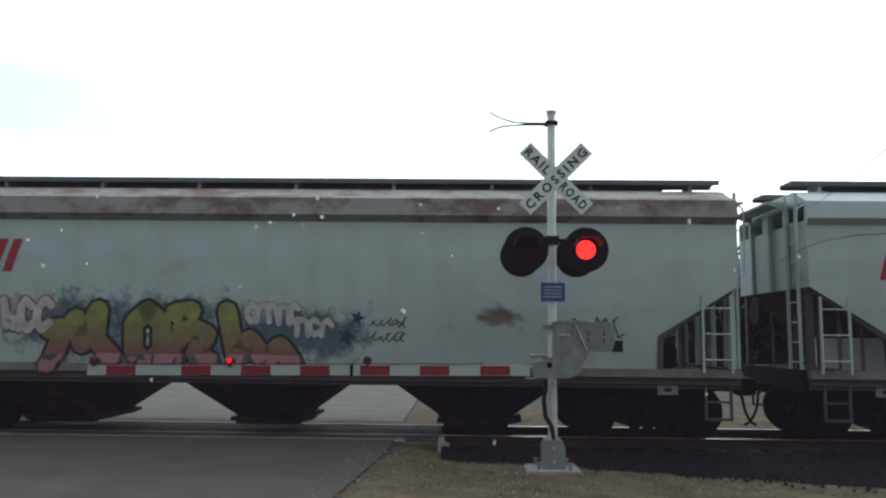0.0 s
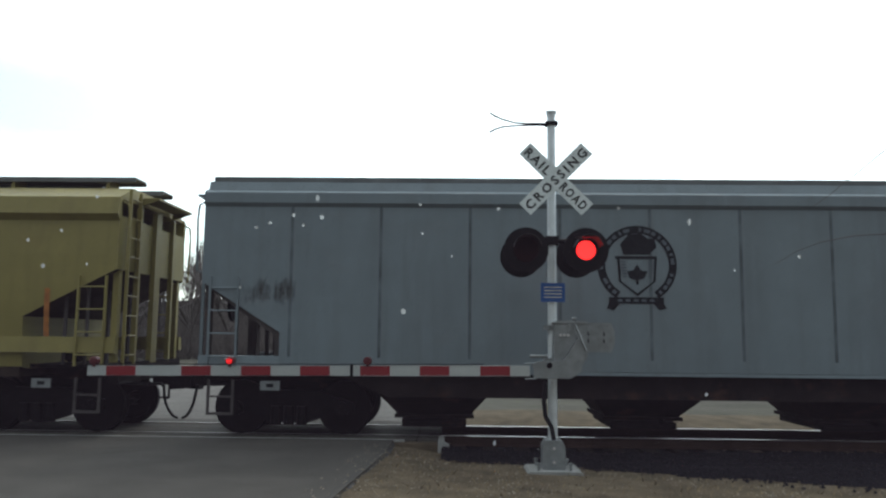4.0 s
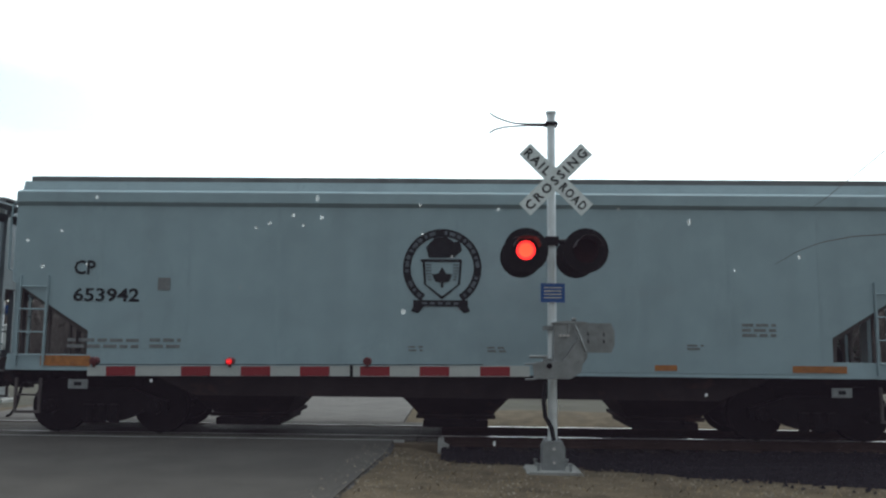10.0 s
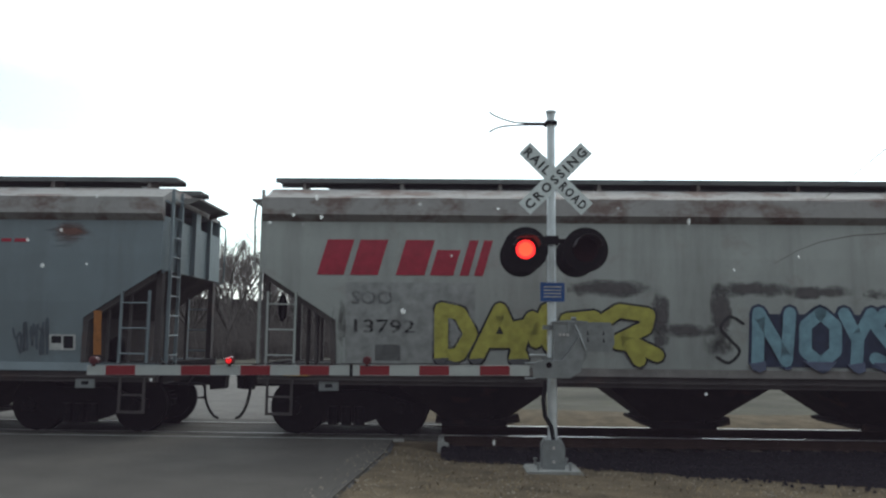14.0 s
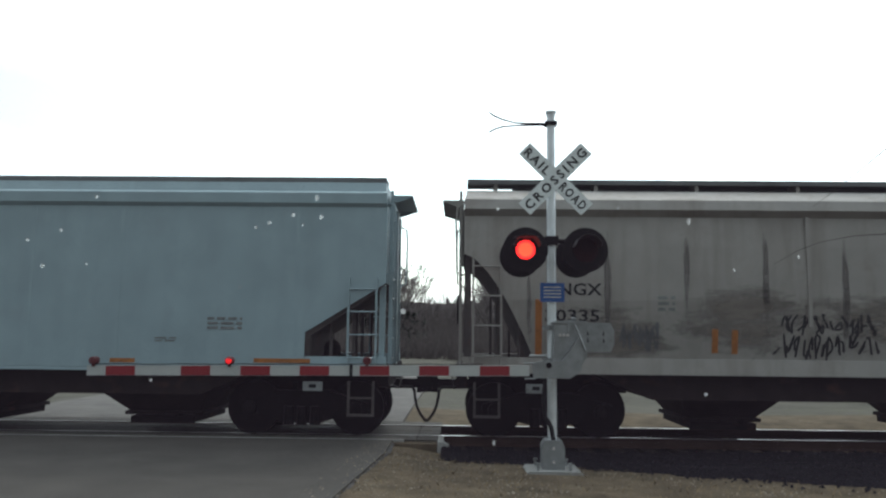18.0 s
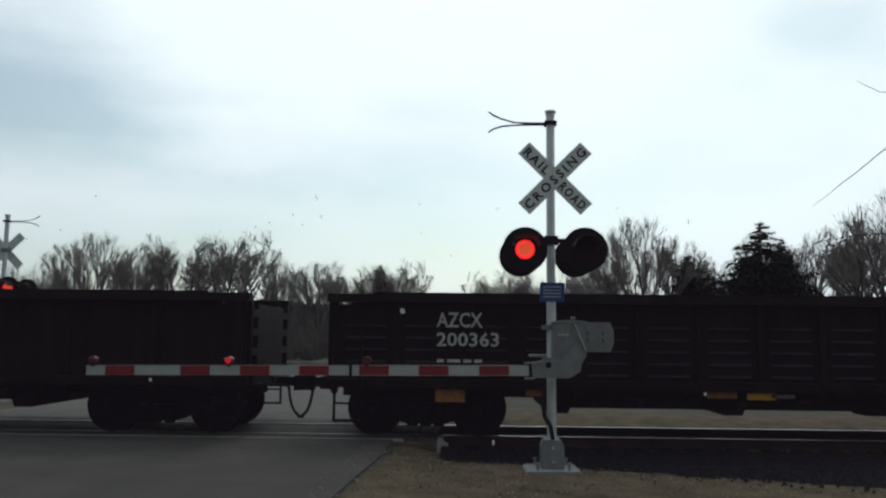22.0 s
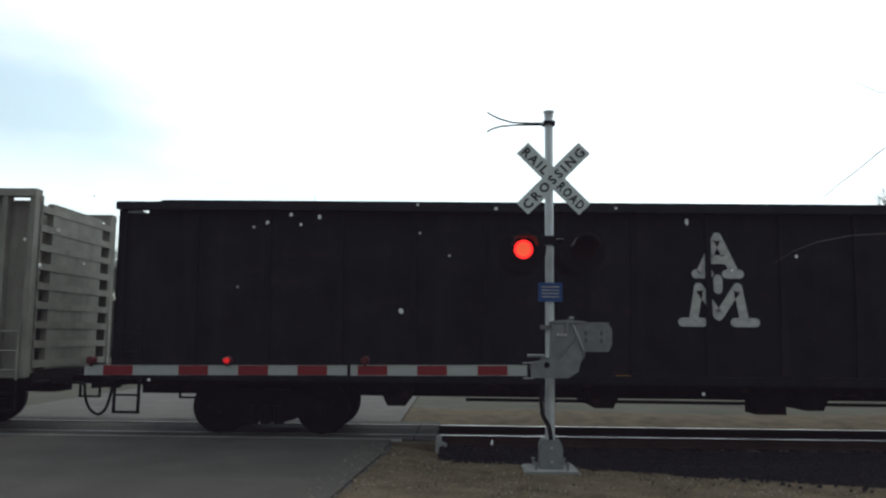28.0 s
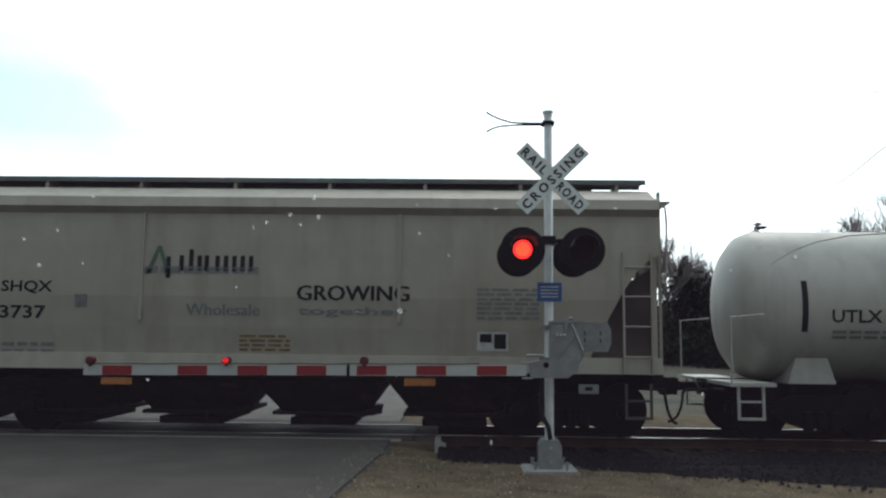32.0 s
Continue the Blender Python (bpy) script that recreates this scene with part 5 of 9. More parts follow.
        for y in (-1.60, 1.60):
            ladder(car, (h - 0.34) * o, y, base - 0.05, 0.95, paint, rungs=3)
            stirrup(car, (h - 0.34) * o, y * 0.97, STEEL_DARK, base)
        coupling(car, h * o, o, gap / 2, True)
        truck(car, (h - truck_in) * o, index)
    part("underframe", lambda: Shape().box(-h + 0.1, h - 0.1, -0.3, 0.3, 0.62, base).box(-h + truck_in + 1.6, h - truck_in - 1.6, -1.3, 1.3, base - 0.14, base), UNDER, car, key=("gunder", k))
    for i in range(4):
        part("cross_bearer", lambda: Shape().slab([(-0.3, base - 0.1), (0.3, base - 0.1), (0.15, base - 0.42), (-0.15, base - 0.42)], -1.3, 1.3), UNDER, car, at=(-h + truck_in + 2.2 + i * (length - 2 * truck_in - 4.4) / 3, 0, 0), key=("bearer", base))
    part("brake_rigging", lambda: Shape().tube([(-4, -0.9, 0.62), (3.5, -0.9, 0.60)], 0.03, 5).box(0.8, 1.3, -1.2, -0.7, 0.45, 0.8).tube([(-2, 0.7, 0.6), (2, 0.7, 0.56)], 0.03, 5), UNDER, car, key="rigging")
    return car


def low_gondola(index, name, length, label, panels):
    ribs = 16 if panels else 11
    car = gondola(index, name, length, 2.40, PAINT["black"], label, ribs=ribs, slim=True, truck_in=1.62, base=0.86)
    for o in (-1, 1):
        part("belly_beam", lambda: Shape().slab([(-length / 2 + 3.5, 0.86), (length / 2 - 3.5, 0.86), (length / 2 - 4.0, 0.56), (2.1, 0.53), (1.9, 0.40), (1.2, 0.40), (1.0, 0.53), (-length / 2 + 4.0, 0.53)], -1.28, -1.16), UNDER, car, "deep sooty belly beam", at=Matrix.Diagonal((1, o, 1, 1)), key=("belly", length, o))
    if panels:
        pitch = (length - 0.24) / ribs
        for i in range(ribs):
            for j in range(5):
                part("panel_crease", lambda: Shape().bar([(-1.45, -0.005), (-1.42, -0.03), (-1.42, 0.03)], -pitch * 0.34, pitch * 0.34), CREASE, car, "pressed ridge across a panel", at=(-length / 2 + 0.12 + pitch * (i + 0.5), 0, 1.06 + j * 0.195), key="crease")
    return car


def tank_car(index, name, length, radius, axis_z, paint, label, dome=True, gap=1.4):
    car = thing(name, (0, TRACK_Y, 0), label, "tank car", "train")
    h = length / 2
    t = h - 0.40

    def barrel():
        rings = [(-t, 0.02), (-t + 0.03, radius * 0.45), (-t + 0.12, radius * 0.75), (-t + 0.30, radius * 0.93), (-t + 0.55, radius)]
        return Shape().lathe(rings + [(-a, r) for a, r in reversed(rings)], 40, (0, 0, axis_z), "x")
    tank = part("barrel", barrel, paint, car, key=("barrel", length, radius), smooth=True)
    for x in (-t * 0.62, -t * 0.28, t * 0.28, t * 0.62):
        part("weld_band", Shape().lathe([(-0.02, radius - 0.02), (-0.02, radius + 0.006), (0.02, radius + 0.006), (0.02, radius - 0.02)], 40, (x, 0, axis_z), "x"), paint, tank)
    if dome:
        part("manway", Shape().lathe([(radius - 0.1, 0.42), (radius + 0.42, 0.42), (radius + 0.42, 0.52), (radius + 0.50, 0.52), (radius + 0.55, 0.40)], 24, (-0.25, 0, axis_z), "z"), paint, tank, "round manway housing", smooth=True)
        s = Shape().box(-1.75, 0.95, -0.85, -0.45, axis_z + radius - 0.02, axis_z + radius + 0.02).box(-1.75, 0.95, 0.45, 0.85, axis_z + radius - 0.02, axis_z + radius + 0.02)
        part("top_platform", s, paint, car)
        z0, z1 = axis_z + radius, axis_z + radius + 0.58
        for x0, x1 in ((-1.75, -0.6), (0.1, 0.95)):
            s = Shape()
            for y in (-0.83, 0.83):
                s.tube([(x0, y, z0), (x0, y, z1 - 0.12), (x0 + 0.1, y, z1), (x1 - 0.12, y, z1), (x1, y, z1 - 0.1), (x1, y, z0)], 0.02, 6)
                s.tube([(x0, y, z0 + 0.4), (x1, y, z0 + 0.4)], 0.016, 5)
            part("safety_rail", s, paint, car)
        s = Shape()
        for x in (-0.22, 0.22):
            s.tube([(x, -0.85, axis_z + radius - 0.1), (x, -radius * 0.86, axis_z + radius * 0.62), (x, -radius - 0.1, axis_z), (x, -radius - 0.06, 0.5)], 0.022, 5)
        for i in range(8):
            z = 0.6 + i * 0.3
            s.tube([(-0.22, -radius - 0.07, z), (0.22, -radius - 0.07, z)], 0.014, 5)
        part("side_ladder", s, STEEL_DARK, car)
    part("centre_sill", Shape().box(-h, h, -0.32, 0.32, 0.68, 0.98), UNDER, car)
    for o in (-1, 1):
        part("saddle", Shape().slab([((t - 1.9) * o, 0.95), ((t - 0.7) * o, 0.95), ((t - 0.8) * o, axis_z - 0.4), ((t - 1.8) * o, axis_z - 0.4)], -1.15, 1.15) if dome else Shape().slab([((t - 1.55) * o, 0.95), ((t - 0.75) * o, 0.95), ((t - 0.9) * o, axis_z - 0.85), ((t - 1.4) * o, axis_z - 0.85)], -1.0, 1.0), UNDER if dome else paint, car)
        part("end_platform", lambda: Shape().box(-0.75, 0.0, -1.5, 1.5, 0.92, 0.98), paint if not dome else UNDER, car, at=Matrix.Translation((h * o, 0, 0)) @ (Matrix.Rotation(math.pi, 4, "Z") if o < 0 else Matrix()), key=("tplat", paint.name))
        for y in (-1.45, 1.45):
            part("handrail", Shape().tube([((h - 0.05) * o, y, 0.96), ((h - 0.05) * o, y, 2.05), ((h - 0.62) * o, y * 0.98, 2.1)], 0.018, 5), paint, car)
            stirrup(car, (h - 0.35) * o, y, paint if not dome else STEEL_DARK)
        coupling(car, h * o, o, gap / 2)
        truck(car, (h - 1.62) * o, index)
    s = Shape()
    for y in (-1.45, 1.45):
        s.tube([(-h + 3.2, y, 0.74), (h - 3.2, y, 0.74)], 0.022, 5)
        for i in range(9):
            x = -h + 3.3 + i * (length - 6.6) / 8
            s.tube([(x, y, 0.74), (x, y * 0.75, 0.98)], 0.018, 4)
    part("side_rail", s, STEEL_DARK, car)
    part("bottom_outlet", Shape().box(-0.4, 0.4, -0.4, 0.4, 0.52, 1.0).box(1.6, 2.2, -0.6, -0.1, 0.5, 0.8), UNDER, car)
    return car


def bulkhead_flat(index, length):
    car = thing("bulkhead_flat_car", (0, TRACK_Y, 0), "blue bulkhead flat car loaded with white wrapped lumber", "flat car", "train")
    h, P = length / 2, PAINT["blue"]
    part("deck", Shape().box(-h + 0.35, h - 0.35, -1.45, 1.45, 0.72, 0.92).slab([(-h + 1.2, 0.72), (h - 1.2, 0.72), (h - 5.5, 0.36), (-h + 5.5, 0.36)], -0.9, 0.9), P, car)
    part("side_sill", Shape().box(-h + 0.3, h - 0.3, -1.56, -1.45, 0.50, 0.95), P, car)
    part("side_sill", Shape().box(-h + 0.3, h - 0.3, 1.45, 1.56, 0.50, 0.95), P, car)
    for o in (-1, 1):
        b = part("bulkhead", Shape().slab([((h - 0.78) * o, 0.95), ((h + 0.14) * o, 0.95), ((h + 0.14) * o, 1.2), ((h - 0.24) * o, 4.16), ((h - 0.64) * o, 4.16)], -1.56, -1.44).slab([((h - 0.78) * o, 0.95), ((h + 0.14) * o, 0.95), ((h + 0.14) * o, 1.2), ((h - 0.24) * o, 4.16), ((h - 0.64) * o, 4.16)], 1.44, 1.56).box(*sorted(((h - 0.80) * o, (h - 0.66) * o)), -1.44, 1.44, 0.95, 4.16), P, car, "tall tapered blue bulkhead")
        for z in (1.4, 2.0, 2.6, 3.2, 3.8):
            part("bulkhead_beam", Shape().box(*sorted(((h - 0.66) * o, (h - 0.50) * o)), -1.44, 1.44, z - 0.08, z + 0.08), P, b)
        part("end_box", Shape().box(*sorted(((h - 0.85) * o, (h + 0.16) * o)), -1.57, 1.57, 0.32, 0.95), P, car)
        coupling(car, h * o, o, 0.74, True)
        truck(car, (h - 2.79) * o, index)
    part("lumber_stack", Shape().box(-h + 0.95, h - 0.95, -1.18, 1.18, 0.93, 3.2).box(-1.4, 3.0, -1.15, 1.15, 3.2, 3.85), TIMBER, car)

    def sheet(y_side):
        s = Shape()
        nx, nz = 420, 60
        for j in range(nz + 1):
            for i in range(nx + 1):
                x = -h + 0.82 + (length - 1.64) * i / nx
                high = 0.66 * max(0.0, min(1.0, (x + 3.8) / 1.25, (4.25 - x) / 0.6))
                top = 3.44 + high
                z = 0.93 + (top - 0.93) * j / nz
                # long folds that swing down and away from the foot of the hump
                k = (x + 2.0) if x < 0.8 else (3.6 - x)
                drawn = max(0.0, min(1.0, (4.4 + k) / 0.8, (0.4 - k) / 0.5)) * max(0.0, min(1.0, (top - z - 0.55) / 0.3 if k < -0.6 else 1.0))
                c = z - 0.085 * (k + 4.6) ** 2 + 0.16 * noise.noise((x * 0.9, z * 1.6, 12)) + 0.05 * noise.noise((x * 3.1, z * 3.1, 15))
                fold = max(0.0, 1 - abs(noise.noise((c * 4.2, x * 0.35, 3))) * 6.5) * 0.034 * (0.3 + abs(noise.noise((x * 0.9, z * 0.9, 21))) * 2.4) + max(0.0, 1 - abs(noise.noise((c * 7.5 + 3, x * 0.5, 8))) * 6.0) * 0.024 + max(0.0, 1 - abs(noise.noise((z * 9.0 + x * 1.1, x * 1.3, 31))) * 5.0) * 0.016 + max(0.0, 1 - abs(noise.noise((x * 5.0 - z * 2.0, z * 1.2, 44))) * 6.0) * 0.010
                slack = 0.12 + 0.88 * max(0.0, min(1.0, 0.5 + 2.2 * noise.noise((x * 0.33, 7, 0))))
                sag = 1 - abs(noise.noise((x * 0.8 - z * 1.1, z * 2.6 + x * 0.5, 2 + y_side)) * 2)
                a, b = x * 0.6 + z * 1.2, x * 1.1 - z * 0.6
                crease = max(0.0, 1 - abs(noise.noise((a * 1.6, b * 0.4, 5))) * 6) * 0.022 * max(0.0, 1.6 - z) + max(0.0, 1 - abs(noise.noise((x * 0.5, z * 1.5, 9))) * 12) * 0.008
                f = noise.noise((x * 0.9, z * 1.1, y_side)) * 0.03 * 0.4 + crease * slack + 0.55 * fold * drawn + sag * 0.003
                s.v.append((x, y_side * (1.37 + f * (0.3 + math.sin(math.pi * min(1, j / nz * 1.02)))), z + (0.02 * noise.noise((x * 2, 1, 0)) if j in (0, nz) else 0)))
        for j in range(nz):
            for i in range(nx):
                a = j * (nx + 1) + i
                s.f.append((a, a + 1, a + nx + 2, a + nx + 1))
        return s
    wrap = part("wrap_side", sheet(-1), WRAP, car, "creased white wrapping over lumber", smooth=True)
    part("wrap_side", sheet(1), WRAP, car, smooth=True)
    s = Shape()
    nx = 150
    for i in range(nx + 1):
        x = -h + 0.82 + (length - 1.64) * i / nx
        top = 3.45 + 0.66 * max(0.0, min(1.0, (x + 3.8) / 1.25, (4.25 - x) / 0.6))
        for y in (-1.38, -0.5, 0.5, 1.38):
            s.v.append((x, y, top + 0.02 * noise.noise((x * 2, y, 0))))
    for i in range(nx):
        for j in range(3):
            s.f.append((i * 4 + j, i * 4 + j + 1, i * 4 + j + 5, i * 4 + j + 4))
    part("wrap_top", s, WRAP, car, smooth=True)
    for i in range(15):
        x = -8.5 + 1.2 * i
        part("strap", Shape().slab([(x - 0.05, 0.90), (x + 0.02, 0.90), (x + 0.03, 1.10), (x + 0.09, 1.16), (x + 0.03, 1.20), (x + 0.02, 1.32), (x - 0.05, 1.32)], -1.457, -1.445), LETTER_RED, wrap, "red strap end")
        part("stake_pocket", Shape().box(x + 0.5, x + 0.62, -1.585, -1.56, 0.62, 0.90), P, car)
    for i in range(4):
        z = 3.98 - i * 0.28
        part("logo_block", Shape().slab([(-h + 0.40, z), (-h + 0.60, z), (-h + 0.60, z - 0.2), (-h + 0.40, z - 0.2)], -1.572, -1.56), LETTER_WHITE, car, "white block of vertical lettering")
    for x in (-h + 1.35, h - 1.35, 2.3, 6):
        part("reflector", Shape().box(x - 0.24, x + 0.24, -1.566, -1.56, 0.58, 0.78), REFLECT_YELLOW, car)
    return car


def coil_car(index, length):
    car = thing("coil_car", (0, TRACK_Y, 0), "grey-brown coil car with two rounded steel hoods", "coil car", "train")
    h, C, G = length / 2, PAINT["coil"], PAINT["coil_base"]
    part("side_sill", Shape().slab([(-h, 0.95), (-h, 1.44), (h, 1.44), (h, 0.95), (h - 3.5, 0.86), (h - 4.9, 0.22), (-h + 4.9, 0.22), (-h + 3.5, 0.86)], -1.52, -1.40), G, car, "deep fish-belly side sill")
    part("side_sill", Shape().slab([(-h, 0.95), (-h, 1.44), (h, 1.44), (h, 0.95), (h - 3.5, 0.86), (h - 4.9, 0.22), (-h + 4.9, 0.22), (-h + 3.5, 0.86)], 1.40, 1.52), G, car)
    for i in range(9):
        x = -h + 4.9 + i * (length - 9.8) / 8
        part("stiffener", lambda: Shape().box(-0.03, 0.03, -1.54, -1.52, 0.34, 1.0), G, car, at=(x, 0, 0), key="coil_stiff")
    part("trough", Shape().box(-h + 0.1, h - 0.1, -1.40, 1.40, 0.98, 1.22), UNDER, car)
    for a, b in ((-h + 0.95, -0.02), (0.02, h - 0.95)):
        arc = [(-1.46, 1.44), (-1.48, 2.2)] + [(-1.48 * math.cos(radians(q)), 2.2 + 0.97 * math.sin(radians(q))) for q in range(12, 169, 12)] + [(1.48, 2.2), (1.46, 1.44)]
        hood = part("hood", Shape().bar(arc, a, b), C, car, "rounded weathered steel hood", smooth=True)
        for x in (6.60, 5.28, 3.84, 2.70, 1.77, 0.89, 0.06):
            x = math.copysign(x, a + b)
            ring = [(y * 1.016, 1.44 + (z - 1.44) * 1.016) for y, z in arc]
            part("hood_band", Shape().bar(ring, x - 0.026, x + 0.026), BAND, hood, "pale worn hood band", smooth=True)
        part("hood_bead", Shape().tube([(a, -1.49, 2.05), (b, -1.49, 2.05)], 0.02, 5), C, hood)
        for x in (a + 2.9,):
            part("lifting_bracket", Shape().slab([(x - 0.07, 2.4), (x + 0.07, 2.4), (x + 0.04, 3.50), (x - 0.04, 3.50)], -0.95, -0.85).box(x - 0.05, x + 0.18, -0.98, -0.85, 3.0, 3.12), UNDER, hood, "tall dark lifting bracket")
    part("roof_hoop", Shape().tube([(-0.2, -0.9, 2.9), (-0.18, -0.9, 3.35), (-0.1, -0.9, 3.45), (0.05, -0.9, 3.42), (0.2, -0.9, 3.2), (0.26, -0.9, 2.9)], 0.045, 6), GALV, car)
    for o in (-1, 1):
        part("end_sill", lambda: Shape().box(-0.12, 0.06, -1.42, 1.42, 0.86, 1.3), UNDER, car, at=(h * o, 0, 0), key="coil_end")
        for y in (-1.45, 1.45):
            part("handrail", Shape().tube([((h - 0.06) * o, y, 1.3), ((h - 0.06) * o, y, 2.3), ((h - 0.7) * o, y, 2.3), ((h - 0.7) * o, y, 1.3)], 0.02, 5), G, car)
        coupling(car, h * o, o, 0.7, True)
        truck(car, (h - 2.65) * o, index)
    part("sill_ledge", Shape().box(-h, h, -1.555, -1.52, 1.01, 1.05).box(-h, h, -1.54, -1.46, 1.40, 1.44), G, car)
    return car


def ribbed_hopper(index, length):
    """An open-ended steel hopper with outside posts and long sloped ends."""
    car = thing("ribbed_hopper_car", (0, TRACK_Y, 0), "dark oxide-brown hopper car with open sloped ends", "hopper car", "train")
    h, P = length / 2, PAINT["oxide"]
    W = 1.5
    side = [(-h, 3.90), (h, 3.90), (h, 3.15), (h - 1.55, 1.60), (h - 1.55, 1.12), (-h + 1.55, 1.12), (-h + 1.55, 1.60), (-h, 3.15)]
    part("body", Shape().slab(side, -W, W), P, car)
    part("roof", Shape().bar([(-W - 0.03, 3.86), (W + 0.03, 3.86), (W, 3.98), (0.5, 4.10), (-0.5, 4.10), (-W, 3.98)], -h, h), P, car)
    part("running_board", Shape().box(-h - 0.25, h + 0.25, -0.9, -0.5, 4.12, 4.16).box(-h - 0.25, h + 0.25, 0.5, 0.9, 4.12, 4.16), ROOF_DARK, car)
    for i in range(15):
        x = -h + 1.75 + i * (length - 3.5) / 14
        part("side_post", lambda: Shape().box(-0.05, 0.05, -1.57, -1.5, 1.15, 3.88), P, car, at=(x, 0, 0), key="ox_post")
    for o in (-1, 1):
        part("side_sill", lambda: Shape().box(-h, h, -1.56, -1.42, 0.96, 1.16), P, car, at=Matrix.Diagonal((1, -1, 1, 1)) if o > 0 else None, key="ox_sill")
        for dx in (0.1, 0.75, 1.3):
            for y in (-1.45, 1.45):
                part("end_post", Shape().box(-0.05, 0.05, -0.05, 0.05, 1.15, 3.2 - dx * 0.95), P, car, at=((h - dx) * o, y, 0))
        part("end_platform", lambda: Shape().box(-1.5, 0.06, -1.42, 1.42, 1.0, 1.08), UNDER, car, at=Matrix.Translation((h * o, 0, 0)) @ (Matrix.Rotation(math.pi, 4, "Z") if o < 0 else Matrix()), key="ox_plat")
        ladder(car, (h - 0.42) * o, -1.55, 1.1, 2.1, P, rungs=6)
        stirrup(car, (h - 0.42) * o, -1.52, STEEL_DARK)
        coupling(car, h * o, o, 0.66)
        truck(car, (h - 1.75) * o, index)
    part("centre_sill", Shape().box(-h + 0.1, h - 0.1, -0.28, 0.28, 0.72, 1.1).box(-h + 3.2, h - 3.2, -1.4, 1.4, 0.80, 1.1), UNDER, car)
    for i in range(3):
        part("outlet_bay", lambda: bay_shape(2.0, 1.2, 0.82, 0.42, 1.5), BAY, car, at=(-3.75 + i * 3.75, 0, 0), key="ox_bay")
    for x in (-7.66, -7.05, -4.76, -0.48, -2.28, 1.3, 3.71, 6.1, 7.3, 8.0):
        part("reflector", lambda: Shape().box(-0.24, 0.24, -1.585, -1.575, 1.33, 1.44), REFLECT_YELLOW, car, at=(x, 0, 0), key="ox_refl")
    return car


# ---- the cars in their order ----
SOO, GOV = 14.95, 14.82
CARS = []                # car, its x at the clip's start


def place(car, x):
    car.matrix_world = Matrix.Translation((x, TRACK_Y, 0))
    CARS.append((car, x))
    return car


P = PAINT
ORDER = [
    (-2.92, "SOO", "pale"), (13.17, "SOO", "pale"), (29.42, "SOO", "pale"), (46.47, "DME", "yellow"), (64.39, "DME", "yellow"), (81.51, "GOV", "slate"), (98.18, "SOO", "pale"), (114.60, "GOV", "dusk"),
    (130.89, "SOO", "steel"), (146.77, "NKC", "ribbed"), (162.72, "SOO", "pale"), (178.90, "GOV", "slate"), (195.32, "GOV", "blue_grey"), (211.58, "SOO", "pale"), (227.93, "SOO", "pale"), (244.39, "GOV", "slate"),
    (260.75, "SOO", "slate"), (277.37, "SOO", "white"), (293.79, "GOV", "slate"), (309.88, "GOV", "blue_grey"), (325.88, "GOV", "blue_grey"), (341.91, "GOV", "blue_grey"), (359.06, "BNG", "dusty"), (378.28, "NCI", "mist"),
    (399.42, "FLAT", ""), (419.27, "LOW", ""), (436.90, "LOWB", ""), (453.90, "COIL", ""), (472.44, "GON", "gon"), (493.71, "GON", "gon"), (515.03, "GON", "gon"), (536.23, "GON", "gon"),
    (557.44, "INK", "ink"), (578.60, "GON", "gon"), (597.97, "TANKG", ""), (616.20, "OX", ""), (632.52, "SHQ", "beige"), (647.57, "TANKW", "")]
TINT = {"pale": "pale grey", "white": "faded white", "blue_grey": "blue-grey", "slate": "slate grey", "dusk": "dark grey", "yellow": "dull yellow", "steel": "blue-grey"}
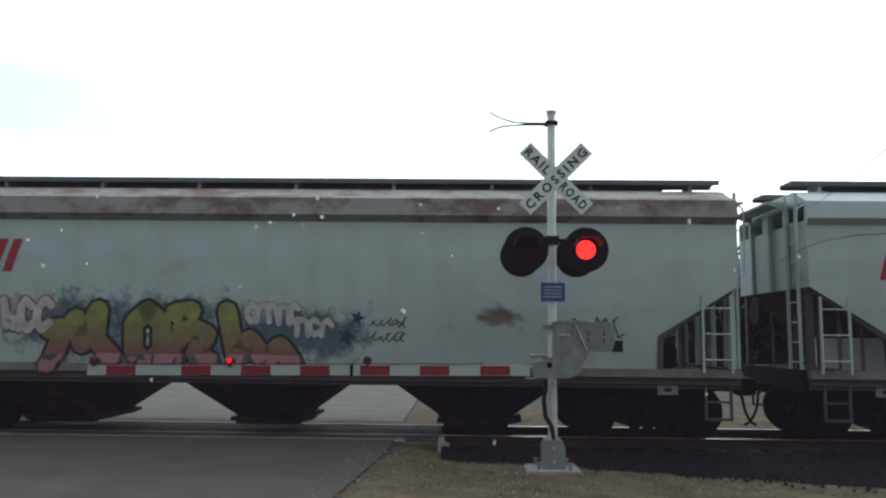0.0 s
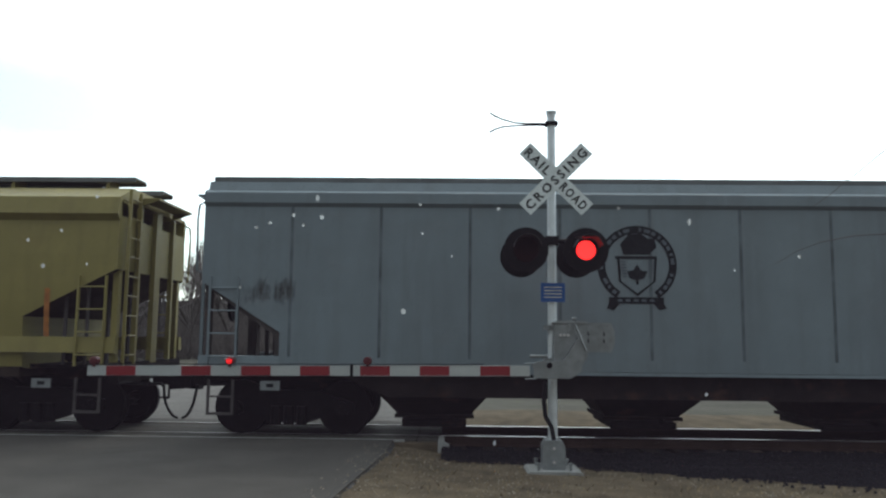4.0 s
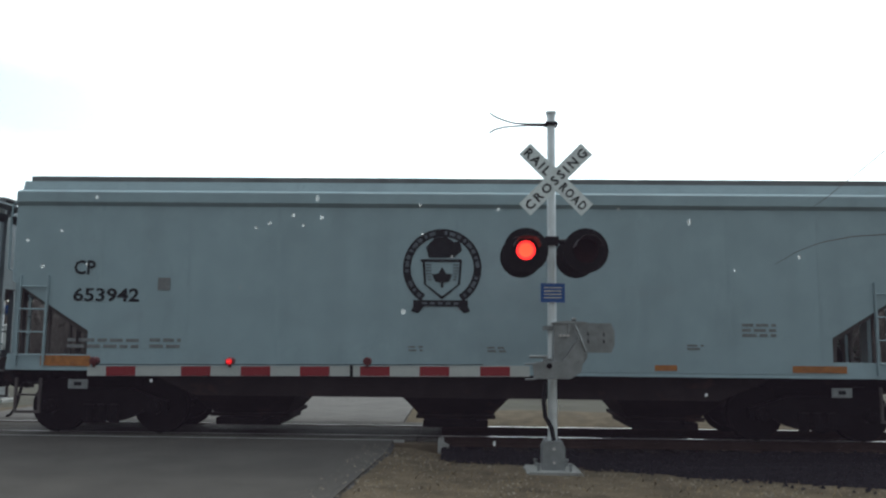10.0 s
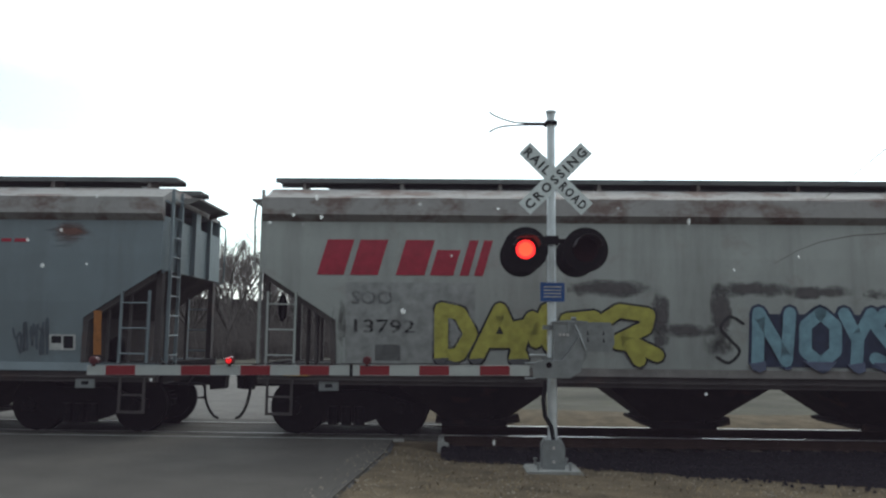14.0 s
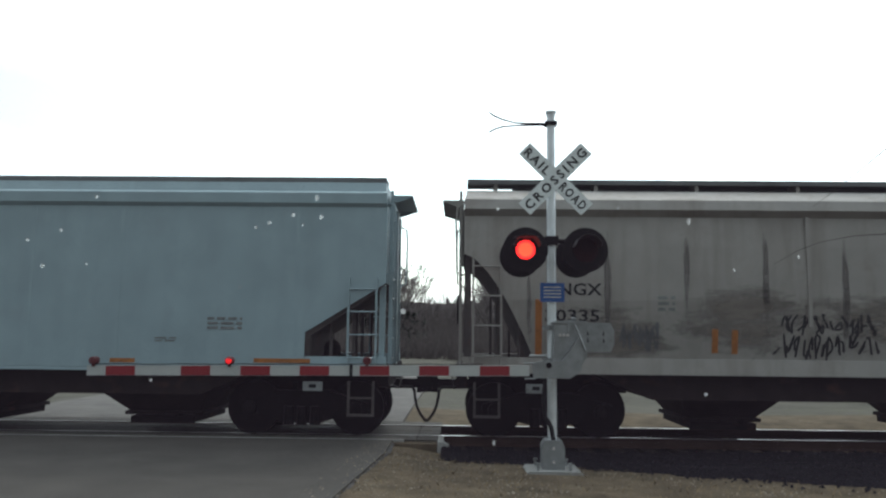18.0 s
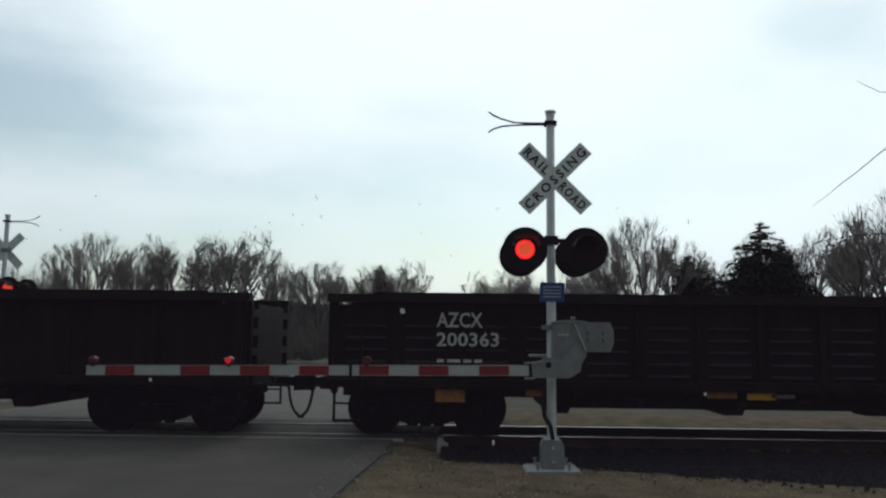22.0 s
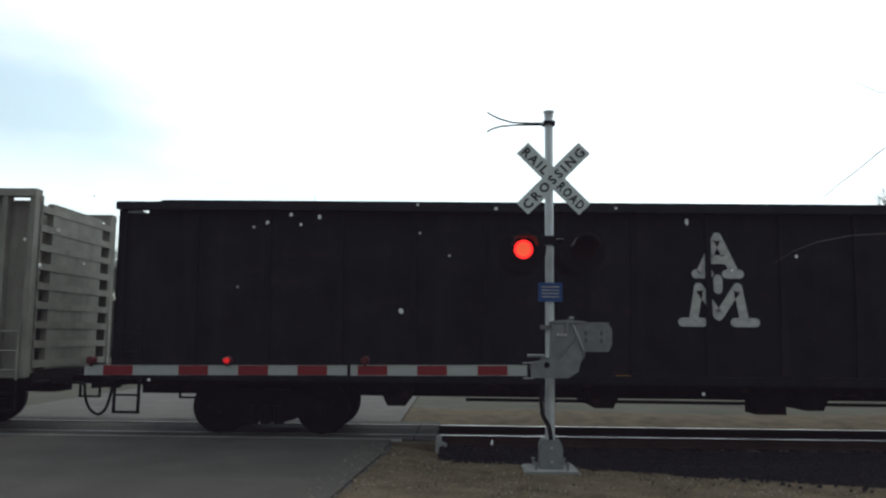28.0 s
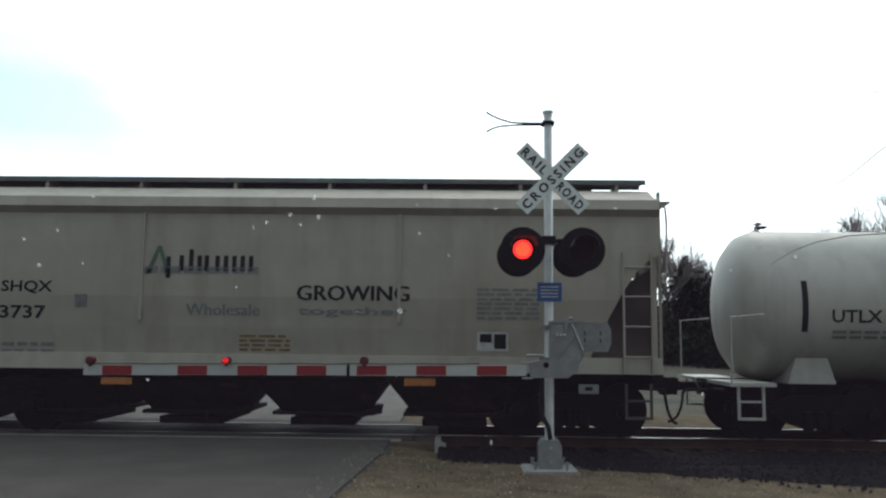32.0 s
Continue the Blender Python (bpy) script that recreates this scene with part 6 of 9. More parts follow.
# what sets single cars apart
LOOKS = {0: "with lime and red graffiti", 1: "with a slanting red mark", 2: "with blue and teal graffiti", 5: "with a round black badge", 6: "with small green graffiti", 7: "with badge and plum graffiti", 8: "with large rust patches",
         10: "with red mark and dark graffiti", 11: "with badge and faint scrawls", 12: "with a round black badge", 13: "with red mark and small scrawls", 14: "with rusty roof and outlined graffiti", 15: "with badge and tan graffiti",
         16: "with rust and blue graffiti", 17: "with yellow and blue graffiti", 18: "with a round black badge", 19: "with a round black badge", 20: "with a round black badge", 21: "with a round black badge"}
TRAIN = []
for i, (x, kind, paint) in enumerate(ORDER):
    if kind == "SOO":
        car = hopper(i, "covered_hopper_car", SOO, P[paint], TINT[paint] + " covered hopper car " + LOOKS[i], "curve", tall_cut=i in (8, 10, 16, 17), sill=SILL_GRIME if i in (0, 1, 2, 13, 14, 17) else None, roof=P[{0: "rust_roof", 8: "rust_roof", 14: "orange_roof", 16: "rust_roof", 17: "rust_roof"}.get(i, paint)])
    elif kind == "GOV":
        car = hopper(i, "covered_hopper_car", GOV, P[paint], TINT[paint] + " covered hopper car " + LOOKS[i], "slab", dark_seam=paint in ("slate", "dusk"))
    elif kind == "DME":
        car = hopper(i, "covered_hopper_car", 16.54, P[paint], "dull yellow covered hopper car with grimy lower sides", "yellow")
    elif kind == "NKC":
        car = hopper(i, "covered_hopper_car", 14.24, P[paint], "stone-grey covered hopper car with horizontal beads", "ribbed", walk_mat=P[paint])
    elif kind == "BNG":
        car = hopper(i, "covered_hopper_car", 16.9, P[paint], "dusty grey-brown covered hopper car with bowed sides", "round")
    elif kind == "NCI":
        car = hopper(i, "covered_hopper_car", 18.84, P[paint], "long misty grey covered hopper car with pointed outlets", "curve", bays=4)
    elif kind == "SHQ":
        car = hopper(i, "covered_hopper_car", 12.87, P[paint], "weathered beige covered hopper car with dark lettering", "round", bays=4, gap=1.15)
    elif kind == "FLAT":
        car = bulkhead_flat(i, 20.27)
    elif kind == "LOW":
        car = low_gondola(i, "low_gondola_car", 16.45, "sooty black low gondola car with plain sides", False)
    elif kind == "LOWB":
        car = low_gondola(i, "low_gondola_car", 16.21, "sooty black low gondola car with creased panels", True)
    elif kind == "COIL":
        car = coil_car(i, 15.45)
    elif kind == "GON":
        car = gondola(i, "high_gondola_car", 19.87, 4.13, P[paint], "dusty olive-grey high gondola car with " + ("dark stains" if i in (29, 30) else "outside posts"))
    elif kind == "INK":
        car = gondola(i, "high_gondola_car", 19.81, 3.92, P[paint], "blue-black high gondola car with a white emblem", slim=True)
    elif kind == "TANKG":
        car = tank_car(i, "tank_car", 16.26, 1.40, 2.38, P["green"], "dark green tank car with manway and safety rails")
    elif kind == "OX":
        car = ribbed_hopper(i, 17.4)
    else:
        car = tank_car(i, "tank_car", 15.0, 1.36, 2.30, P["cream"], "off-white tank car with black lettering", dome=False)
    TRAIN.append(place(car, x))


# ---- lettering, emblems, spray paint and rust on the car sides ----
def surface(index, z):
    """Half width of a car's side at a height."""
    kind = ORDER[index][1]
    if kind in ("TANKG", "TANKW"):
        r, a = (1.40, 2.38) if kind == "TANKG" else (1.36, 2.30)
        return math.sqrt(max(0.05, r * r - (z - a) ** 2))
    prof = SIDES.get(kind)
    if not prof:
        return {"GON": 1.42, "INK": 1.42, "LOW": 1.42, "LOWB": 1.473, "COIL": 1.485, "FLAT": 1.56, "OX": 1.5}[kind]
    if z < 1.2:
        return 1.58
    for (y0, z0), (y1, z1) in zip(prof, prof[1:]):
        if z0 <= z <= z1:
            return y0 + (y1 - y0) * (z - z0) / (z1 - z0)
    return prof[-1][0] + 0.03


_curve = [(1.46, 1.12), (1.49, 1.35), (1.54, 1.80), (1.57, 2.2), (1.58, 2.55), (1.58, 3.0), (1.56, 3.4), (1.54, 3.66)]
_round = [(1.42, 1.16), (1.46, 1.35), (1.53, 1.80), (1.58, 2.3), (1.58, 2.75), (1.57, 3.2), (1.53, 3.78)]
SIDES = {"SOO": _curve, "DME": _curve, "NCI": _curve, "BNG": _round, "SHQ": _round, "GOV": [(1.58, 1.14), (1.58, 3.86)],
         "NKC": [(1.40, 1.14), (1.46, 1.45), (1.53, 1.90), (1.58, 2.55), (1.58, 3.0), (1.56, 3.5), (1.48, 4.02)]}


def spray(name, colour, rough=0.6):
    return material("spray_" + name, colour, rough, grain=0.25, scale=6)


SPRAY = {k: spray(k, c) for k, c in dict(yellow=(0.36, 0.33, 0.06), red=(0.22, 0.06, 0.055), rose=(0.26, 0.10, 0.10), white=(0.42, 0.41, 0.40), black=(0.018, 0.018, 0.02), navy=(0.025, 0.035, 0.07),
                                         blue=(0.06, 0.16, 0.27), sky=(0.17, 0.30, 0.36), green=(0.05, 0.10, 0.065), plum=(0.045, 0.028, 0.035), pink=(0.22, 0.15, 0.17), grey=(0.17, 0.155, 0.16), slate=(0.07, 0.085, 0.10),
                                         tan=(0.135, 0.115, 0.075), mauve=(0.10, 0.075, 0.08), smoke=(0.09, 0.095, 0.10), ash=(0.24, 0.245, 0.24)).items()}


def faded(name, low, high, z0, z1):
    """Spray paint blown from one colour at the foot into another at the top, in an uneven line."""
    m = spray(name, high)
    n, l = m.node_tree.nodes, m.node_tree.links
    bsdf = n["Principled BSDF"]
    upper = bsdf.inputs["Base Color"].links[0].from_socket
    tc = n.new("ShaderNodeTexCoord")
    xyz = n.new("ShaderNodeSeparateXYZ")
    l.new(tc.outputs["Object"], xyz.inputs[0])
    t = n.new("ShaderNodeTexNoise")
    t.inputs["Scale"].default_value, t.inputs["Detail"].default_value = 3.5, 4.0
    l.new(tc.outputs["Object"], t.inputs["Vector"])
    add = n.new("ShaderNodeMath")
    add.operation = "MULTIPLY_ADD"
    add.inputs[1].default_value = 0.55
    l.new(t.outputs["Fac"], add.inputs[0])
    l.new(xyz.outputs["Z"], add.inputs[2])
    r = n.new("ShaderNodeMapRange")
    r.inputs["From Min"].default_value, r.inputs["From Max"].default_value = z0 + 0.27, z1 + 0.27
    l.new(add.outputs[0], r.inputs["Value"])
    mx = n.new("ShaderNodeMix")
    mx.data_type = "RGBA"
    mx.inputs["A"].default_value = (*low, 1)
    l.new(upper, mx.inputs["B"])
    l.new(r.outputs[0], mx.inputs["Factor"])
    l.new(mx.outputs["Result"], bsdf.inputs["Base Color"])
    return m


SPRAY["lime_to_rose"] = faded("lime_to_rose", (0.20, 0.075, 0.075), (0.20, 0.225, 0.06), 1.30, 2.0)
SPRAY["sky_to_teal"] = faded("sky_to_teal", (0.05, 0.13, 0.19), (0.11, 0.22, 0.22), 1.25, 1.95)
SPRAY["teal_to_blue"] = faded("teal_to_blue", (0.07, 0.16, 0.17), (0.045, 0.11, 0.20), 1.0, 1.6)


def streaky(name, colour, cover, stretch):
    """Rust or grime in ragged streaks that leave the paint bare between them."""
    m = bpy.data.materials.new(name)
    m.use_nodes = True
    n, l = m.node_tree.nodes, m.node_tree.links
    bsdf = n["Principled BSDF"]
    bsdf.inputs["Roughness"].default_value = 0.85
    tc = n.new("ShaderNodeTexCoord")
    info = n.new("ShaderNodeObjectInfo")
    add = n.new("ShaderNodeVectorMath")
    add.operation = "MULTIPLY_ADD"
    add.inputs[1].default_value = (31.0, 17.0, 9.0)
    l.new(info.outputs["Random"], add.inputs[0])
    l.new(tc.outputs["Object"], add.inputs[2])
    mp = n.new("ShaderNodeMapping")
    mp.inputs["Scale"].default_value = stretch
    l.new(add.outputs[0], mp.inputs["Vector"])
    t = n.new("ShaderNodeTexNoise")
    t.inputs["Scale"].default_value, t.inputs["Detail"].default_value, t.inputs["Roughness"].default_value = 1.9, 8.0, 0.72
    l.new(mp.outputs[0], t.inputs["Vector"])
    # fade towards the patch's rim
    centre = n.new("ShaderNodeVectorMath")
    centre.operation = "SUBTRACT"
    centre.inputs[1].default_value = (0.5, 0.5, 0.5)
    l.new(tc.outputs["Generated"], centre.inputs[0])
    flat = n.new("ShaderNodeVectorMath")
    flat.operation = "MULTIPLY"
    flat.inputs[1].default_value = (1, 0, 1)
    l.new(centre.outputs[0], flat.inputs[0])
    dist = n.new("ShaderNodeVectorMath")
    dist.operation = "LENGTH"
    l.new(flat.outputs[0], dist.inputs[0])
    rim = n.new("ShaderNodeMapRange")
    rim.inputs["From Min"].default_value, rim.inputs["From Max"].default_value = 0.14, 0.62
    rim.inputs["To Min"].default_value, rim.inputs["To Max"].default_value = 0.0, 0.32
    l.new(dist.outputs["Value"], rim.inputs["Value"])
    sub = n.new("ShaderNodeMath")
    sub.operation = "SUBTRACT"
    l.new(t.outputs["Fac"], sub.inputs[0])
    l.new(rim.outputs[0], sub.inputs[1])
    cut = n.new("ShaderNodeMapRange")
    cut.inputs["From Min"].default_value, cut.inputs["From Max"].default_value = 0.54 - cover * 0.3, 0.76 - cover * 0.3
    cut.inputs["To Max"].default_value = 0.92
    l.new(sub.outputs[0], cut.inputs["Value"])
    tone = n.new("ShaderNodeMix")
    tone.data_type = "RGBA"
    tone.inputs["A"].default_value = (*[c * 0.55 for c in colour], 1)
    tone.inputs["B"].default_value = (*[min(1, c * 1.35) for c in colour], 1)
    t2 = n.new("ShaderNodeTexNoise")
    t2.inputs["Scale"].default_value, t2.inputs["Detail"].default_value = 9.0, 5.0
    l.new(mp.outputs[0], t2.inputs["Vector"])
    l.new(t2.outputs["Fac"], tone.inputs["Factor"])
    l.new(tone.outputs["Result"], bsdf.inputs["Base Color"])
    l.new(cut.outputs[0], bsdf.inputs["Alpha"])
    return m


RUST_STREAK = streaky("rust_streaks", (0.135, 0.064, 0.048), 0.66, (0.30, 1.0, 3.4))
RUST_DENSE = streaky("dense_rust", (0.130, 0.058, 0.043), 0.90, (0.45, 1.0, 3.0))
RUST_ORANGE = streaky("orange_rust", (0.17, 0.085, 0.045), 0.75, (0.5, 1.0, 1.6))
# grime on most cars; on the coil hoods it paints in shade
GRIME_SHADE = streaky("dark_grime_shade_stain", (0.05, 0.046, 0.042), 0.55, (1.6, 1.0, 0.5))
BUFF = streaky("grey_buffing_paint", (0.085, 0.078, 0.078), 1.0, (1.0, 1.0, 1.0))
TEAL_HAZE = streaky("teal_spray_haze", (0.07, 0.125, 0.15), 0.85, (1.2, 1.0, 1.2))
BLUE_HAZE = streaky("blue_spray_haze", (0.11, 0.20, 0.30), 0.95, (1.4, 1.0, 0.9))
PALE_HAZE = streaky("pale_spray_haze", (0.30, 0.31, 0.31), 0.55, (1.6, 1.0, 1.0))
PINK_HAZE = streaky("pink_spray_haze", (0.20, 0.125, 0.14), 0.6, (1.3, 1.0, 1.3))
FAINT_RUST = streaky("faint_rust", (0.155, 0.105, 0.075), 0.6, (0.6, 1.0, 1.2))
SEAM_STAIN = streaky("thin_seam_stain", (0.125, 0.116, 0.107), 0.75, (1.5, 1.0, 0.3))
DUST_FILM = streaky("brown_road_dust", (0.165, 0.148, 0.128), 0.60, (0.35, 1.0, 1.1))
DRIP = streaky("black_tar_drips", (0.02, 0.021, 0.023), 0.35, (0.7, 1.0, 2.2))
CHALK = streaky("pale_scuffs", (0.36, 0.35, 0.32), 0.35, (1.2, 1.0, 1.0))


def laid(index, name, shape, mat, label="", lift=0.007):
    """A thin decal in the xz plane, laid on the near side of a car."""
    me = shape if isinstance(shape, bpy.types.Mesh) else shape.mesh(name, mat)
    prof = SIDES.get(ORDER[index][1], ())
    cuts = [z for _, z in prof[1:-1]] if len(prof) > 2 else [1.5 + 0.25 * k for k in range(8)] if ORDER[index][1] in ("TANKG", "TANKW") else []
    if cuts:
        bm = bmesh.new()
        bm.from_mesh(me)
        for z in cuts:
            bmesh.ops.bisect_plane(bm, geom=bm.verts[:] + bm.edges[:] + bm.faces[:], plane_co=(0, 0, z), plane_no=(0, 0, 1))
        bm.to_mesh(me)
        bm.free()
    for v in me.vertices:
        v.co.y = -(surface(index, v.co.z) + lift) + v.co.y
    return part(name, me, mat, TRAIN[index], label)


def writing(index, text, x, z, w, h, mat=None, slant=0.0):
    mat = mat or STENCIL
    me = letters(text, 1.0, mat, 0.0 if "M" in text or "W" in text else 0.03 if ORDER[index][1] in ("GON", "SHQ", "GOV", "DME") else 0.02, 1.0, slant).copy()
    xs = [v.co.x for v in me.vertices]
    zs = [v.co.z for v in me.vertices]
    a, b, c, d = min(xs), max(xs), min(zs), max(zs)
    for v in me.vertices:
        v.co.x = x + (v.co.x - a) * w / (b - a)
        v.co.z = z + (v.co.z - c) * h / (d - c)
        v.co.y = 0.0
    if "M" in text or "W" in text:
        # thicken by a second print a hair to the side
        k = 0.045 * h
        base, faces = [tuple(v.co) for v in me.vertices], [tuple(p.vertices) for p in me.polygons]
        me = Shape().add([(a - k, b, c) for a, b, c in base], faces).add([(a + k, b - 0.0006, c) for a, b, c in base], faces)
    return laid(index, "car_lettering", me, mat)


def rect(index, x, z, w, h, mat, name="placard", label=""):
    s = Shape()
    n = max(1, int(h / 0.25))
    for i in range(n):
        s.add([(x, 0, z + h * i / n), (x + w, 0, z + h * i / n), (x + w, 0, z + h * (i + 1) / n), (x, 0, z + h * (i + 1) / n)], [(0, 1, 2, 3)])
    return laid(index, name, s, mat, label)


def placard(index, x, z, w, h):
    rect(index, x, z, w, h, LETTER_WHITE)
    rect2 = Shape()
    for a, b, c, d in ((0.08, 0.46, 0.45, 0.9), (0.54, 0.92, 0.12, 0.9)):
        rect2.add([(x + w * a, -0.004, z + h * c), (x + w * b, -0.004, z + h * c), (x + w * b, -0.004, z + h * d), (x + w * a, -0.004, z + h * d)], [(0, 1, 2, 3)])
    laid(index, "placard_print", rect2, STENCIL)


def bars(index, x, z, w, h, rows=2, mat=None, seed=1):
    """Small stencilled lines too fine to read."""
    r_ = random.Random(seed + int(x * 7))
    s = Shape()
    for k in range(rows):
        zz = z + h * (rows - 1 - k) / rows
        a = x
        while a < x + w - 0.03:
            b = min(x + w, a + r_.uniform(0.12, 0.3) * (0.6 + w * 0.4))
            s.add([(a, 0, zz), (b, 0, zz), (b, 0, zz + h * 0.55 / rows), (a, 0, zz + h * 0.55 / rows)], [(0, 1, 2, 3)])
            a = b + 0.05
    return laid(index, "stencil_line", s, mat or STENCIL_FADED)


def ring(s, cx, cz, r0, r1, y=0.0, n=40, a0=0.0, a1=360.0):
    for k in range(n):
        a, b = radians(a0 + (a1 - a0) * k / n), radians(a0 + (a1 - a0) * (k + 1) / n)
        s.add([(cx + r * math.cos(q), y, cz + r * math.sin(q)) for r, q in ((r0, a), (r1, a), (r1, b), (r0, b))], [(0, 1, 2, 3)])


def emblem(index, cx, cz, r, mat=None):
    """A round railway badge as plain shapes: ring, crest, shield with bars and a ribbon."""
    mat = mat or STENCIL
    s = Shape()
    ring(s, cx, cz, r * 0.80, r * 1.0, 0, 44, -58, 238)
    poly = lambda pts: s.add([(cx + a * r, -0.001, cz + b * r) for a, b in pts], [tuple(range(len(pts)))])
    poly([(-0.42, 0.52), (-0.2, 0.78), (0.1, 0.80), (0.30, 0.66), (0.44, 0.70), (0.50, 0.45), (0.30, 0.26), (-0.34, 0.26)])
    poly([(-0.55, 0.22), (0.50, 0.22), (0.50, 0.15), (-0.55, 0.15)])
    for o in (-1, 1):
        poly([(0.50 * o, 0.15), (0.44 * o, 0.15), (0.40 * o, -0.42), (0.46 * o, -0.42)])
        poly([(0.46 * o, -0.42), (0.40 * o, -0.42), (0.0, -0.72), (0.0, -0.80)])
    poly([(0.0, 0.02), (0.10, -0.14), (0.26, -0.16), (0.18, -0.34), (0.03, -0.38), (0.03, -0.50), (-0.03, -0.50), (-0.03, -0.38), (-0.18, -0.34), (-0.26, -0.16), (-0.10, -0.14)])
    poly([(-0.72, -0.82), (0.66, -0.82), (0.66, -0.98), (-0.72, -0.98)])
    poly([(-0.72, -0.98), (-0.45, -0.98), (-0.60, -1.16), (-0.78, -1.10)])
    poly([(0.66, -0.98), (0.40, -0.98), (0.55, -1.14), (0.72, -1.10)])
    badge = laid(index, "badge", s, mat, "round black railway badge")
    s = Shape()
    for k in range(26):
        a = radians(-50 + 280 * k / 25)
        d = radians(2.2 + 1.4 * (k % 3))
        if k % 9 != 4:
            s.add([(cx + q * r * math.cos(b), -0.002, cz + q * r * math.sin(b)) for q, b in ((0.855, a - d), (0.945, a - d), (0.945, a + d), (0.855, a + d))], [(0, 1, 2, 3)])
    for k in range(6):
        zz = cz + r * (0.06 - 0.075 * k)
        half = (0.42, 0.42, 0.42, 0.40, 0.38, 0.36)[k]
        for a, b in ((-half, -0.27), (0.27, half)):
            s.add([(cx + a * r, -0.002, zz), (cx + b * r, -0.002, zz), (cx + b * r, -0.002, zz + 0.03 * r), (cx + a * r, -0.002, zz + 0.03 * r)], [(0, 1, 2, 3)])
    for k in range(5):
        s.add([(cx + r * (-0.5 + 0.2 * k), -0.002, cz - 0.93 * r), (cx + r * (-0.38 + 0.2 * k), -0.002, cz - 0.93 * r), (cx + r * (-0.38 + 0.2 * k), -0.002, cz - 0.87 * r), (cx + r * (-0.5 + 0.2 * k), -0.002, cz - 0.87 * r)], [(0, 1, 2, 3)])
    laid(index, "badge_print", s, SPRAY["slate"], "", 0.009)
    return badge


def red_logo(index, x, z, w, h, mat=None):
    """A slanting red company mark drawn as plain leaning blocks."""
    s = Shape()
    for a, b, top in ((0.0, 0.15, 1.0), (0.185, 0.34, 1.0), (0.44, 0.60, 1.0), (0.63, 0.76, 0.72), (0.795, 0.845, 1.0), (0.875, 0.925, 1.0)):
        t = top * h
        s.add([(x + a * w, 0, z), (x + b * w, 0, z), (x + b * w + t * 0.28, 0, z + t), (x + a * w + t * 0.28, 0, z + t)], [(0, 1, 2, 3)])
    return laid(index, "company_mark", s, mat or LETTER_RED, "slanting red company mark of plain blocks")


# strokes of block-letter forms in a unit cell
GLYPHS = {
    "N": [[(0.12, 0.0), (0.14, 1.0), (0.80, 0.05), (0.88, 1.0)]],
    "O": [[(0.5, 1.0), (0.08, 0.75), (0.08, 0.25), (0.5, 0.0), (0.92, 0.25), (0.92, 0.75), (0.5, 1.0)]],
    "Y": [[(0.05, 1.0), (0.48, 0.5), (0.95, 1.0)], [(0.5, 0.5), (0.46, 0.0)]],
    "S": [[(0.95, 0.85), (0.4, 1.0), (0.08, 0.75), (0.5, 0.5), (0.92, 0.25), (0.55, 0.0), (0.05, 0.12)]],
    "E": [[(0.95, 0.95), (0.12, 0.95), (0.12, 0.05), (0.98, 0.05)], [(0.12, 0.5), (0.8, 0.5)]],
    "D": [[(0.15, 0.0), (0.15, 1.0), (0.65, 0.92), (0.95, 0.5), (0.65, 0.08), (0.15, 0.0)]],
    "A": [[(0.0, 0.0), (0.5, 1.0), (0.98, 0.0)], [(0.22, 0.36), (0.78, 0.36)]],
    "Z": [[(0.0, 0.85), (0.5, 1.0), (1.0, 0.8), (0.1, 0.35), (0.7, 0.3), (0.9, 0.05)]],
    "H": [[(0.12, 1.0), (0.2, 0.0)], [(0.2, 0.45), (0.6, 0.62), (0.9, 0.42), (0.88, 0.0)]],
    "K": [[(0.12, 1.0), (0.12, 0.0)], [(0.12, 0.4), (0.55, 0.85), (0.85, 0.6), (0.3, 0.42), (1.05, 0.0)]],
    "M": [[(0.0, 0.0), (0.12, 0.75), (0.45, 0.3), (0.72, 1.0), (0.98, 0.0)]],
    "L": [[(0.25, 1.0), (0.25, 0.1), (0.6, 0.25), (1.0, 0.05)]],
    "C": [[(0.95, 0.85), (0.5, 1.0), (0.08, 0.7), (0.08, 0.3), (0.5, 0.0), (0.95, 0.15)]],
    "U": [[(0.1, 1.0), (0.1, 0.2), (0.5, 0.0), (0.9, 0.2), (0.9, 1.0)]],
    "R": [[(0.12, 0.0), (0.12, 1.0), (0.8, 0.8), (0.2, 0.5), (0.95, 0.0)]],
}
